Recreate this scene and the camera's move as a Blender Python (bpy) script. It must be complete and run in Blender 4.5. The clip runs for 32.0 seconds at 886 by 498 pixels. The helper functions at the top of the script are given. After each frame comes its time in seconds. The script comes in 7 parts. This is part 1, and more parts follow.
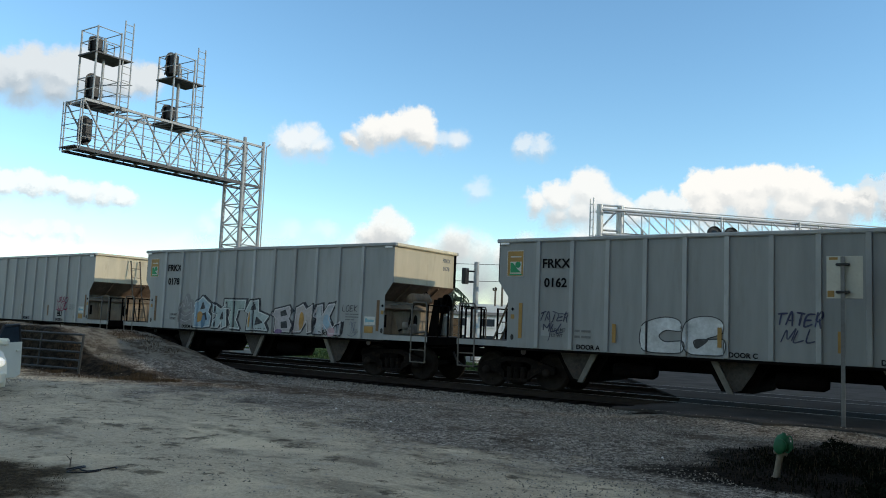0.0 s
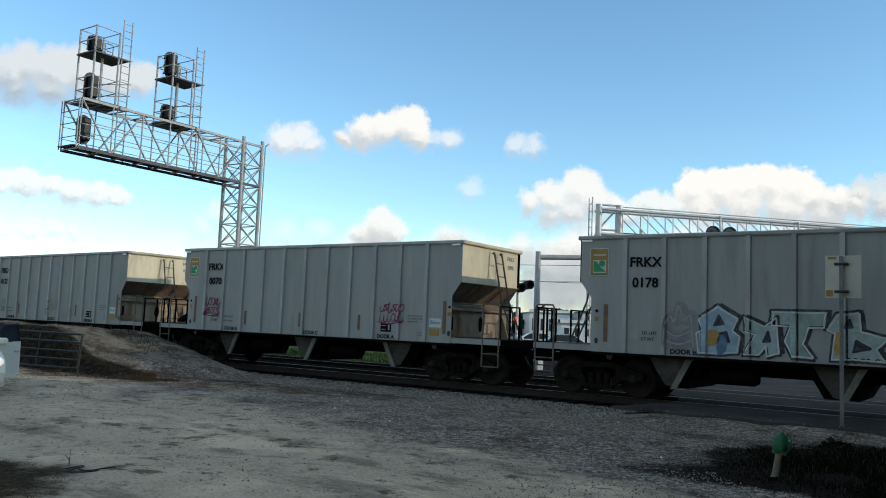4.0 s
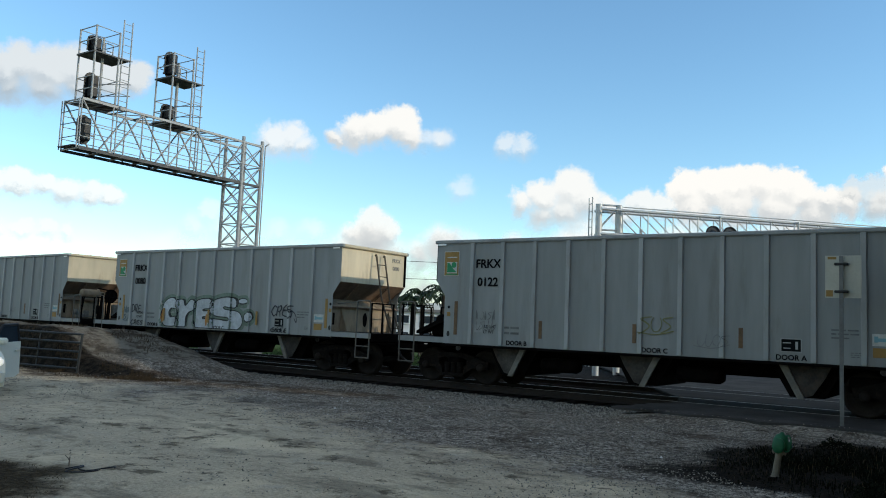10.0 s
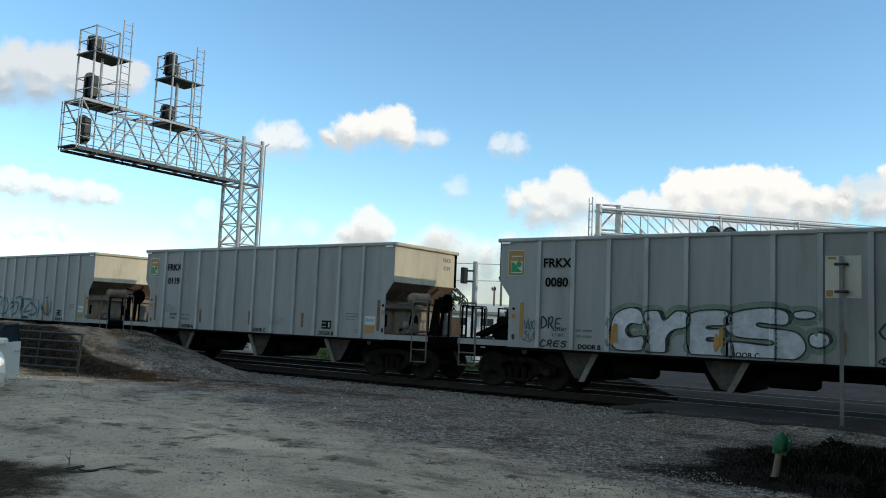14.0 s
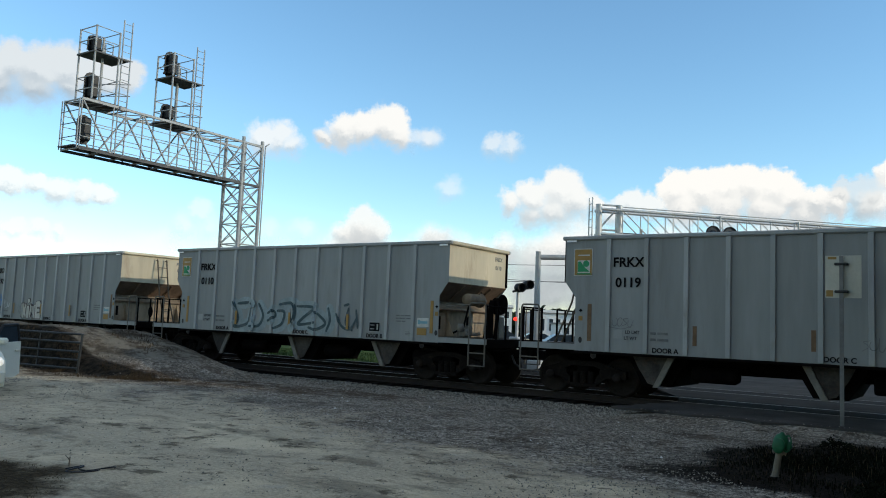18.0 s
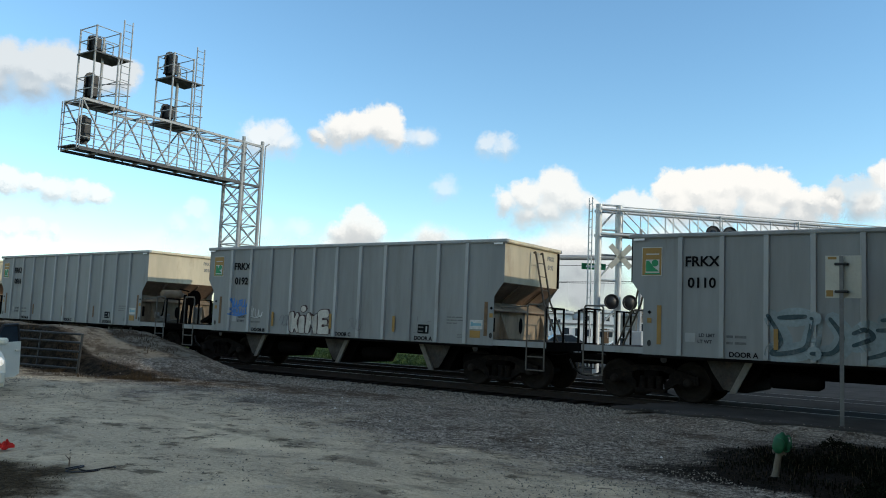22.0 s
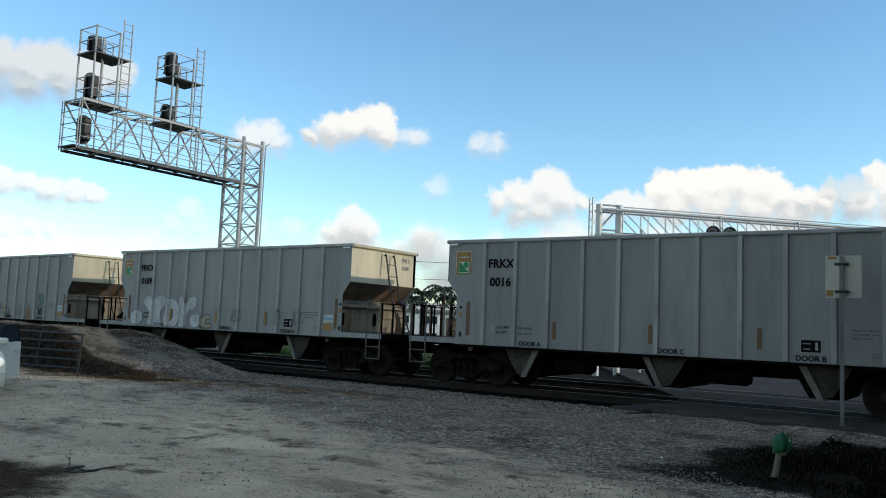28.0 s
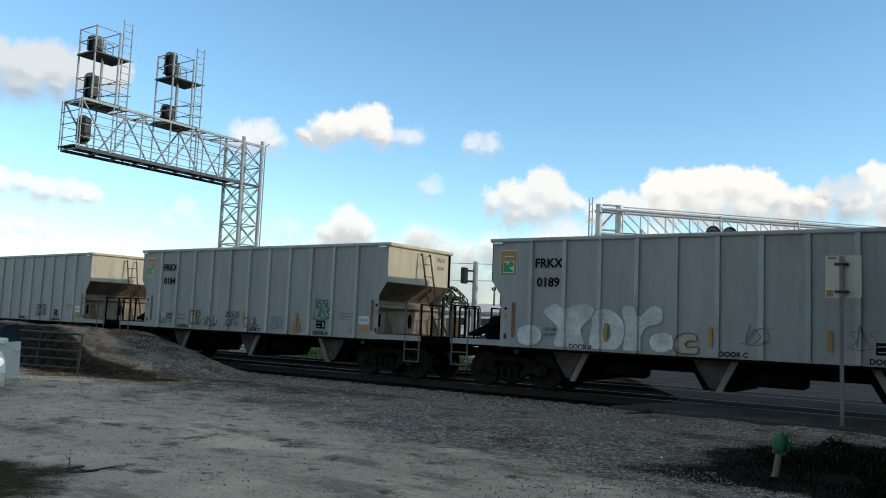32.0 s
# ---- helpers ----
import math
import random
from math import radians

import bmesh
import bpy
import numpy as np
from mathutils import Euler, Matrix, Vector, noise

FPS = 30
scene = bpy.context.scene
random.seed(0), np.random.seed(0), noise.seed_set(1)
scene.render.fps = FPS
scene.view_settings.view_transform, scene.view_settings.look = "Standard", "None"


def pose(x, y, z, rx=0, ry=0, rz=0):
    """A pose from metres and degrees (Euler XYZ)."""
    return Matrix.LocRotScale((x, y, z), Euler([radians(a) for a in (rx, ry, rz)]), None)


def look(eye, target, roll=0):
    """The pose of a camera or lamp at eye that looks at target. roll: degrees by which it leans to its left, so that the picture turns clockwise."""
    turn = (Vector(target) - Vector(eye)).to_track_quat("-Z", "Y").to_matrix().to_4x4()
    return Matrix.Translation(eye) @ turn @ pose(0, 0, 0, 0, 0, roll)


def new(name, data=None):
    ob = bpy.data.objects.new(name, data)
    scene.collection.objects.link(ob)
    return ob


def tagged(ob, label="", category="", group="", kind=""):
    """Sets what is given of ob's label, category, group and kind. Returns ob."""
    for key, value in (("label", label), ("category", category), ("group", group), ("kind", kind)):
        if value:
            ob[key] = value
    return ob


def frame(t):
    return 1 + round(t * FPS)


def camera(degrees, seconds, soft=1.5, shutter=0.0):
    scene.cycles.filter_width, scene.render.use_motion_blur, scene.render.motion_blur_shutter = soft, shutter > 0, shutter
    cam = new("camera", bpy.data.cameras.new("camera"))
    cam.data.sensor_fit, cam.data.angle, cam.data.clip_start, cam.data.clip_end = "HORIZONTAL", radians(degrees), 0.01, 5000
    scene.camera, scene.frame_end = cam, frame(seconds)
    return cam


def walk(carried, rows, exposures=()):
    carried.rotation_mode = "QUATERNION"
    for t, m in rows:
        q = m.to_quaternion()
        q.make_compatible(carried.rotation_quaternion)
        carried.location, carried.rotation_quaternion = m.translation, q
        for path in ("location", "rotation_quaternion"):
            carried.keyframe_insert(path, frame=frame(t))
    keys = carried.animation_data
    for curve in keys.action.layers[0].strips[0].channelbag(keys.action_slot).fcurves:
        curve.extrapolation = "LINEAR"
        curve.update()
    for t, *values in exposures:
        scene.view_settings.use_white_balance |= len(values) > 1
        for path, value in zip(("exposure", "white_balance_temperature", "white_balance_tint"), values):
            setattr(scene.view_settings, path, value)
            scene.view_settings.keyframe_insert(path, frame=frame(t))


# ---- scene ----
SECONDS = 32.0
cam = camera(57.2, SECONDS, soft=1.0)
EYE = (0.0, -19.761, 1.538)


def aim(yaw, pitch, roll):
    y, p = radians(yaw), radians(pitch)
    d = Vector((-math.sin(y) * math.cos(p), math.cos(y) * math.cos(p), math.sin(p)))
    return look(EYE, Vector(EYE) + d * 10, roll)


walk(cam, [(0.0, aim(34.60, 5.43, 2.36)), (0.6, aim(34.60, 5.43, 2.36)), (1.4, aim(34.52, 5.40, 2.36)),
           (9.0, aim(34.52, 5.40, 2.36)), (22.0, aim(34.53, 5.40, 2.36)), (30.2, aim(34.54, 5.40, 2.36)),
           (31.0, aim(34.61, 5.42, 2.36)), (31.5, aim(34.55, 5.40, 2.36)), (32.0, aim(34.53, 5.40, 2.36))],
     exposures=[(0.0, 0.0), (32.0, 0.0)])

# ---- light ----
SUN_AZ, SUN_EL = 18.0, 15.0          # degrees from +x towards +y, and above the horizon
world = bpy.data.worlds.new("sky")
scene.world = world
world.use_nodes = True
wt = world.node_tree
sky = wt.nodes.new("ShaderNodeTexSky")
sky.sky_type, sky.sun_disc = "NISHITA", False
sky.sun_elevation, sky.sun_rotation = radians(SUN_EL), radians(90 - SUN_AZ)
sky.air_density, sky.dust_density, sky.ozone_density = 1.0, 0.0, 3.0
tone = wt.nodes.new("ShaderNodeHueSaturation")
tone.inputs["Saturation"].default_value, tone.inputs["Hue"].default_value = 1.06, 0.5
wt.links.new(sky.outputs[0], tone.inputs["Color"])
tint = wt.nodes.new("ShaderNodeMix")
tint.data_type, tint.blend_type = "RGBA", "MULTIPLY"
tint.inputs[0].default_value, tint.inputs[7].default_value = 1.0, (0.965, 1.0, 0.935, 1)
wt.links.new(tone.outputs[0], tint.inputs[6])
wt.links.new(tint.outputs[2], wt.nodes["Background"].inputs[0])
wt.nodes["Background"].inputs[1].default_value = 0.265
sun = new("sun", bpy.data.lights.new("sun", "SUN"))
sun.data.energy, sun.data.angle, sun.data.color = 2.1, radians(0.6), (1.0, 0.885, 0.70)
sa, se = radians(SUN_AZ), radians(SUN_EL)
sun.matrix_world = look((0, 0, 60), Vector((0, 0, 60)) - Vector((math.cos(se) * math.cos(sa), math.cos(se) * math.sin(sa), math.sin(se))))


# ---- materials ----
def mat(name, base, rough=0.7, metal=0.0, var=0.25, scale=1.2, fine=25.0, bump=0.15, stain=None, amount=0.0, stretch=(1, 1, 1), each=0.0, spec=0.3):
    """A surface with broad and fine variation, relief, and stains of a second colour."""
    m = bpy.data.materials.new(name)
    m.use_nodes = True
    nt = m.node_tree
    N, L = nt.nodes, nt.links
    b = N["Principled BSDF"]
    b.inputs["Roughness"].default_value, b.inputs["Metallic"].default_value = rough, metal
    b.inputs["Specular IOR Level"].default_value = spec
    tc, oi = N.new("ShaderNodeTexCoord"), N.new("ShaderNodeObjectInfo")
    mul = N.new("ShaderNodeVectorMath"); mul.operation = "MULTIPLY"; mul.inputs[1].default_value = stretch
    L.new(tc.outputs["Object"], mul.inputs[0])
    off = N.new("ShaderNodeMath"); off.operation = "MULTIPLY"; off.inputs[1].default_value = 90.0
    L.new(oi.outputs["Random"], off.inputs[0])
    add = N.new("ShaderNodeVectorMath"); add.operation = "ADD"
    L.new(mul.outputs[0], add.inputs[0]); L.new(off.outputs[0], add.inputs[1])

    def tex(s, det, r=0.6):
        n = N.new("ShaderNodeTexNoise")
        n.inputs["Scale"].default_value, n.inputs["Detail"].default_value, n.inputs["Roughness"].default_value = s, det, r
        L.new(add.outputs[0], n.inputs["Vector"])
        return n.outputs["Fac"]
    big, small = tex(scale, 4), tex(fine, 3)

    def ramp(src, lo, hi, a, c):
        r = N.new("ShaderNodeMapRange")
        r.inputs[1].default_value, r.inputs[2].default_value, r.inputs[3].default_value, r.inputs[4].default_value = lo, hi, a, c
        L.new(src, r.inputs[0])
        return r.outputs[0]
    v1 = ramp(big, 0.3, 0.7, 1 - var, 1 + var * 0.7)
    v2 = ramp(small, 0.25, 0.75, 1 - var * 0.6, 1 + var * 0.5)
    p = N.new("ShaderNodeMath"); p.operation = "MULTIPLY"
    L.new(v1, p.inputs[0]); L.new(v2, p.inputs[1])
    src = p.outputs[0]
    if each:
        q = N.new("ShaderNodeMath"); q.operation = "MULTIPLY"
        L.new(src, q.inputs[0]); L.new(ramp(oi.outputs["Random"], 0, 1, 1 - each, 1 + each), q.inputs[1])
        src = q.outputs[0]
    sc = N.new("ShaderNodeVectorMath"); sc.operation = "SCALE"; sc.inputs[0].default_value = base
    L.new(src, sc.inputs["Scale"])
    out = sc.outputs[0]
    if stain:
        mx = N.new("ShaderNodeMix"); mx.data_type = "RGBA"
        mx.inputs[7].default_value = (*stain, 1)
        L.new(out, mx.inputs[6])
        L.new(ramp(tex(scale * 2.3, 6, 0.7), 0.62 - amount * 0.3, 0.78, 0, min(1, 0.4 + amount)), mx.inputs[0])
        out = mx.outputs[2]
    L.new(out, b.inputs["Base Color"])
    L.new(ramp(small, 0.2, 0.8, max(0.05, rough - 0.1), min(1, rough + 0.1)), b.inputs["Roughness"])
    if bump:
        bp = N.new("ShaderNodeBump")
        bp.inputs["Strength"].default_value, bp.inputs["Distance"].default_value = bump, 0.02
        L.new(small, bp.inputs["Height"]); L.new(bp.outputs[0], b.inputs["Normal"])
    return m


def glow(name, rgb, strength):
    m = bpy.data.materials.new(name)
    m.use_nodes = True
    b = m.node_tree.nodes["Principled BSDF"]
    b.inputs["Base Color"].default_value = (*rgb, 1)
    b.inputs["Emission Color"].default_value, b.inputs["Emission Strength"].default_value = (*rgb, 1), strength
    return m


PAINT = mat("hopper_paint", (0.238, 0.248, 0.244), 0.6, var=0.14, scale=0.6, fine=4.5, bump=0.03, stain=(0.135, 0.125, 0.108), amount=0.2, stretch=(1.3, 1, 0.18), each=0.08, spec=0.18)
# ribs, chords and small trim: a paler tone than the side sheets
RIBPAINT = mat("pale_rib_paint", (0.285, 0.296, 0.290), 0.6, var=0.2, scale=0.8, fine=4, bump=0.05, stain=(0.11, 0.09, 0.07), amount=0.25, stretch=(1, 1, 0.3), each=0.1)
# end sheets and end chords: a warmer, paler tone than the sides
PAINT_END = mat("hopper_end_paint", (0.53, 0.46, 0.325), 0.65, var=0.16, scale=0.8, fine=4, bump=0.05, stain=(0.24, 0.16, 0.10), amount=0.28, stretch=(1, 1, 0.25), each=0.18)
RUSTY = mat("rusty_hopper_steel", (0.15, 0.10, 0.068), 0.85, var=0.4, scale=1.6, fine=14, bump=0.3, stain=(0.10, 0.06, 0.04), amount=0.4)
# under-gear steels: grime, with the deep shade beneath the cars put into their black
GRIME = mat("grimy_darkened_steel", (0.0055, 0.0048, 0.0045), 0.9, var=0.4, scale=3, fine=30, bump=0.3, stain=(0.013, 0.009, 0.007), amount=0.3, spec=0.02)
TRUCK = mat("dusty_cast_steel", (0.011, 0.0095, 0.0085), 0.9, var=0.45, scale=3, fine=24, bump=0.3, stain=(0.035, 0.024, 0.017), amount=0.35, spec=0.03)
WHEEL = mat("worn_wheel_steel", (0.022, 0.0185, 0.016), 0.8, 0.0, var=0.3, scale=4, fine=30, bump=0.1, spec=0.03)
CHUTE = mat("dusty_chute_steel", (0.058, 0.052, 0.046), 0.85, var=0.5, scale=2.0, fine=18, bump=0.2, stain=(0.09, 0.06, 0.045), amount=0.4, each=0.15, spec=0.15)
RAILMAT = mat("polished_rail", (0.16, 0.14, 0.12), 0.4, 0.8, var=0.3, scale=2, fine=30, bump=0.05)
RAILSIDE = mat("rusted_rail", (0.022, 0.016, 0.012), 0.85, var=0.3, scale=2, fine=30, bump=0.2)
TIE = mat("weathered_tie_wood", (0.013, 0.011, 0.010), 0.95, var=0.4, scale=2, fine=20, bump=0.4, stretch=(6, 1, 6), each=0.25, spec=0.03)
GALV = mat("galvanized_steel", (0.36, 0.365, 0.36), 0.6, 0.2, var=0.15, scale=2, fine=20, bump=0.04)
ALU = mat("brushed_aluminium", (0.55, 0.55, 0.53), 0.5, 0.3, var=0.12, scale=2, fine=25, bump=0.03)
BLACK = mat("black_enamel", (0.012, 0.012, 0.013), 0.45, var=0.3, scale=3, fine=30, bump=0.05)
GRATE = mat("dark_grating", (0.11, 0.11, 0.11), 0.7, 0.4, var=0.3, scale=3, fine=40, bump=0.3)
WHITE = mat("white_paint", (0.78, 0.78, 0.76), 0.5, var=0.06, scale=2, fine=25, bump=0.03)
CARWHITE = mat("white_car_paint", (0.72, 0.68, 0.56), 0.4, var=0.04, scale=2, fine=25, bump=0.0)
GOLD = mat("ochre_decal", (0.28, 0.165, 0.045), 0.6, var=0.15, scale=4, fine=30, bump=0.02)
BROWN = mat("brown_bar_paint", (0.14, 0.085, 0.045), 0.7, var=0.3, scale=5, fine=30, bump=0.05)
DECAL = mat("weathered_white_decal", (0.47, 0.47, 0.44), 0.6, var=0.15, scale=5, fine=30, bump=0.0, stain=(0.25, 0.24, 0.21), amount=0.3)
GREEN = mat("green_decal", (0.02, 0.22, 0.09), 0.6, var=0.12, scale=4, fine=30, bump=0.02)
BLUEMARK = mat("pale_blue_decal", (0.17, 0.33, 0.38), 0.6, var=0.12, scale=4, fine=30, bump=0.02)
INK = mat("black_stencil_paint", (0.006, 0.006, 0.007), 0.8, spec=0.08, var=0.2, scale=6, fine=30, bump=0.02)
FAINT = mat("faded_stencil_paint", (0.13, 0.135, 0.135), 0.7, var=0.3, scale=6, fine=30, bump=0.0)
SLATE = mat("worn_stencil_paint", (0.06, 0.065, 0.07), 0.75, var=0.5, scale=9, fine=40, bump=0.0)
SIGNBACK = mat("bare_aluminium_sign_back", (0.42, 0.41, 0.35), 0.6, 0.2, var=0.12, scale=2, fine=20, bump=0.02, stain=(0.35, 0.34, 0.28), amount=0.2)
HYDWHITE = mat("chalky_cream_paint", (0.15, 0.13, 0.10), 0.75, var=0.25, scale=7, fine=40, bump=0.15, stain=(0.16, 0.10, 0.06), amount=0.3)
HYDGREEN = mat("bright_green_paint", (0.010, 0.085, 0.036), 0.6, var=0.2, scale=7, fine=40, bump=0.1)
GATEMAT = mat("dull_tube_steel", (0.045, 0.05, 0.052), 0.55, 0.5, var=0.25, scale=3, fine=30, bump=0.05)
STONE = mat("pale_pebble", (0.55, 0.53, 0.49), 0.9, var=0.5, scale=4, fine=35, bump=0.3, each=0.2)
BUILDWHITE = mat("white_stucco", (0.72, 0.72, 0.70), 0.8, var=0.08, scale=0.5, fine=6, bump=0.1)
BUILDTAN = mat("tan_stucco", (0.24, 0.22, 0.19), 0.85, var=0.12, scale=0.3, fine=6, bump=0.1)
ROOFMAT = mat("grey_roofing", (0.22, 0.21, 0.20), 0.85, var=0.2, scale=0.6, fine=6, bump=0.1)
GLASS = mat("dark_window_glass", (0.03, 0.04, 0.05), 0.08, var=0.1, scale=1, fine=10, bump=0.0)
TRUNK = mat("bark", (0.13, 0.10, 0.075), 0.95, var=0.4, scale=3, fine=18, bump=0.5, stretch=(1, 1, 0.3))
LEAF = mat("dark_foliage", (0.022, 0.034, 0.014), 0.75, spec=0.08, var=0.5, scale=0.8, fine=8, bump=0.0)
PALM = mat("palm_frond", (0.022, 0.04, 0.014), 0.6, var=0.4, scale=2, fine=14, bump=0.0)
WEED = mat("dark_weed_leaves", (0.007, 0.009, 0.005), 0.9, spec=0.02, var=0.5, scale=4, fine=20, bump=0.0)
DRY = mat("dry_grass_blades", (0.06, 0.045, 0.028), 0.9, spec=0.02, var=0.4, scale=3, fine=20, bump=0.0)
POLEWOOD = mat("utility_pole_wood", (0.16, 0.13, 0.10), 0.95, var=0.3, scale=1.5, fine=16, bump=0.3, stretch=(1, 1, 0.2))
RUBBER = mat("tyre_rubber", (0.015, 0.015, 0.016), 0.85, var=0.2, scale=6, fine=40, bump=0.1)
SILVERCAR = mat("silver_car_paint", (0.42, 0.43, 0.45), 0.3, 0.4, var=0.06, scale=2, fine=20, bump=0.0)
DARKCAR = mat("dark_car_paint", (0.035, 0.04, 0.05), 0.3, 0.2, var=0.1, scale=2, fine=20, bump=0.0)
SIGNGREEN = mat("street_sign_green", (0.01, 0.16, 0.07), 0.5, var=0.08, scale=3, fine=20, bump=0.0)
SCARLET = mat("scarlet_cloth", (0.55, 0.02, 0.015), 0.8, var=0.3, scale=12, fine=50, bump=0.2)
REDLAMP = glow("lit_red_lens", (1.0, 0.05, 0.03), 1.2)
HEADLAMP = glow("lit_headlamp", (1.0, 0.93, 0.8), 0.5)


# ---- mesh tools ----
class M:
    """Collects vertices and faces for one mesh."""

    def __init__(self):
        self.v, self.f, self.s = [], [], []

    def add(self, vs, fs, smooth=False):
        k = len(self.v)
        self.v += [tuple(p) for p in vs]
        self.f += [tuple(i + k for i in f) for f in fs]
        self.s += [smooth] * len(fs)
        return self

    def box(self, c, s, rot=None):
        hx, hy, hz = s[0] / 2, s[1] / 2, s[2] / 2
        vs = [Vector((a * hx, b * hy, d * hz)) for a in (-1, 1) for b in (-1, 1) for d in (-1, 1)]
        if rot:
            r = Euler([radians(a) for a in rot]).to_matrix()
            vs = [r @ p for p in vs]
        vs = [p + Vector(c) for p in vs]
        return self.add(vs, [(0, 1, 3, 2), (4, 6, 7, 5), (0, 4, 5, 1), (2, 3, 7, 6), (0, 2, 6, 4), (1, 5, 7, 3)])

    def cbox(self, c, s, b=0.02):
        """A box with all its edges chamfered."""
        h = [k / 2 for k in s]
        b = min(b, min(h) * 0.9)
        vs, idx = [], {}
        for sx in (-1, 1):
            for sy in (-1, 1):
                for sz in (-1, 1):
                    for ax in range(3):
                        p = [sx * (h[0] - b), sy * (h[1] - b), sz * (h[2] - b)]
                        p[ax] = (sx, sy, sz)[ax] * h[ax]
                        idx[sx, sy, sz, ax] = len(vs)
                        vs.append((c[0] + p[0], c[1] + p[1], c[2] + p[2]))
        fs = []
        for ax in range(3):
            o1, o2 = (ax + 1) % 3, (ax + 2) % 3
            for sg in (-1, 1):
                q = []
                for a, d in ((-1, -1), (1, -1), (1, 1), (-1, 1)):
                    k = [0, 0, 0]; k[ax], k[o1], k[o2] = sg, a, d
                    q.append(idx[(*k, ax)])
                fs.append(q if sg > 0 else q[::-1])
            for a in (-1, 1):
                for d in (-1, 1):
                    k0, k1 = [0, 0, 0], [0, 0, 0]
                    k0[ax], k1[ax] = -1, 1
                    k0[o1] = k1[o1] = a
                    k0[o2] = k1[o2] = d
                    fs.append((idx[(*k0, o1)], idx[(*k1, o1)], idx[(*k1, o2)], idx[(*k0, o2)]))
        for sx in (-1, 1):
            for sy in (-1, 1):
                for sz in (-1, 1):
                    fs.append(tuple(idx[sx, sy, sz, a] for a in range(3)))
        return self.add(vs, fs)

    def tube(self, p, q, r, n=8, r2=None, caps=True):
        p, q = Vector(p), Vector(q)
        d = (q - p).normalized()
        a = d.orthogonal().normalized()
        b = d.cross(a)
        r2 = r if r2 is None else r2
        vs = []
        for i in range(n):
            k = 2 * math.pi * i / n
            e = a * math.cos(k) + b * math.sin(k)
            vs += [p + e * r, q + e * r2]
        self.add(vs, [(2 * i, 2 * ((i + 1) % n), 2 * ((i + 1) % n) + 1, 2 * i + 1) for i in range(n)], True)
        if caps:
            self.add([vs[2 * i] for i in range(n)], [tuple(range(n))[::-1]])
            self.add([vs[2 * i + 1] for i in range(n)], [tuple(range(n))])
        return self

    def path(self, pts, r, n=6):
        for a, b in zip(pts, pts[1:]):
            self.tube(a, b, r, n)
        return self

    def prism(self, prof, a, b, axis="y"):
        """Extrudes an outline in x, z along y (or y, z along x, or x, y along z) from a to b."""
        put = {"y": lambda u, w, t: (u, t, w), "x": lambda u, w, t: (t, u, w), "z": lambda u, w, t: (u, w, t)}[axis]
        n = len(prof)
        vs = [put(u, w, a) for u, w in prof] + [put(u, w, b) for u, w in prof]
        return self.add(vs, [tuple(range(n)), tuple(range(2 * n - 1, n - 1, -1))] + [(i, (i + 1) % n, n + (i + 1) % n, n + i) for i in range(n)])

    def lathe(self, prof, c=(0, 0, 0), axis="z", n=20, smooth=True):
        """Turns an outline of (radius, height) about an axis through c."""
        vs, fs = [], []
        put = {"z": lambda x, y, h: (x, y, h), "y": lambda x, y, h: (x, h, y), "x": lambda x, y, h: (h, x, y)}[axis]
        for r, h in prof:
            for i in range(n):
                k = 2 * math.pi * i / n
                p = put(r * math.cos(k), r * math.sin(k), h)
                vs.append((p[0] + c[0], p[1] + c[1], p[2] + c[2]))
        for j in range(len(prof) - 1):
            for i in range(n):
                fs.append((j * n + i, j * n + (i + 1) % n, (j + 1) * n + (i + 1) % n, (j + 1) * n + i))
        self.add(vs, fs, smooth)
        m = len(prof) - 1
        self.add(vs[:n], [tuple(range(n))])
        return self.add(vs[m * n:], [tuple(range(n))])

    def quad(self, *ps):
        return self.add(ps, [tuple(range(len(ps)))])

    def mesh(self, name, material):
        me = bpy.data.meshes.new(name)
        me.from_pydata(self.v, [], self.f)
        me.polygons.foreach_set("use_smooth", self.s)
        me.materials.append(material)
        me.update()
        return me


def part(name, m, material, parent, label=""):
    ob = new(name, m if isinstance(m, bpy.types.Mesh) else m.mesh(name, material))
    ob.parent = parent
    return tagged(ob, label)


def thing(name, label, category, group="", kind="", at=None):
    ob = new(name)
    ob.empty_display_size = 0.2
    if at is not None:
        ob.matrix_world = at
    return tagged(ob, label, category, group, kind)


def solid(name, m, material, label, category="", kind="", group=""):
    return tagged(new(name, m.mesh(name, material)), label, category, group, kind)


LETTERS = {}


def letters(text, size, material):
    """A flat mesh of the text, centred, in its own x, y plane."""
    key = (text, size, material.name)
    if key not in LETTERS:
        cu = bpy.data.curves.new("lettering", "FONT")
        cu.body, cu.size, cu.align_x, cu.align_y, cu.extrude, cu.resolution_u, cu.offset = text, size, "CENTER", "CENTER", 0.002, 3, size * 0.026
        ob = new("lettering", cu)
        me = bpy.data.meshes.new_from_object(ob.evaluated_get(bpy.context.evaluated_depsgraph_get()))
        bpy.data.objects.remove(ob)
        me.materials.clear()
        me.materials.append(material)
        LETTERS[key] = me
    return LETTERS[key]


# ---- ground ----
TRACK_2 = 4.3
WHEEL_R = 0.457


def bend(x):
    """How far the tracks swing away from the straight line at x."""
    if x > -16:
        return 0.0
    if x > -42:
        return (x + 16) ** 2 / 540
    return 26 ** 2 / 540 + (x + 42) * (-52 / 540)


def smooth(a, b, x):
    t = min(1, max(0, (x - a) / (b - a)))
    return t * t * (3 - 2 * t)


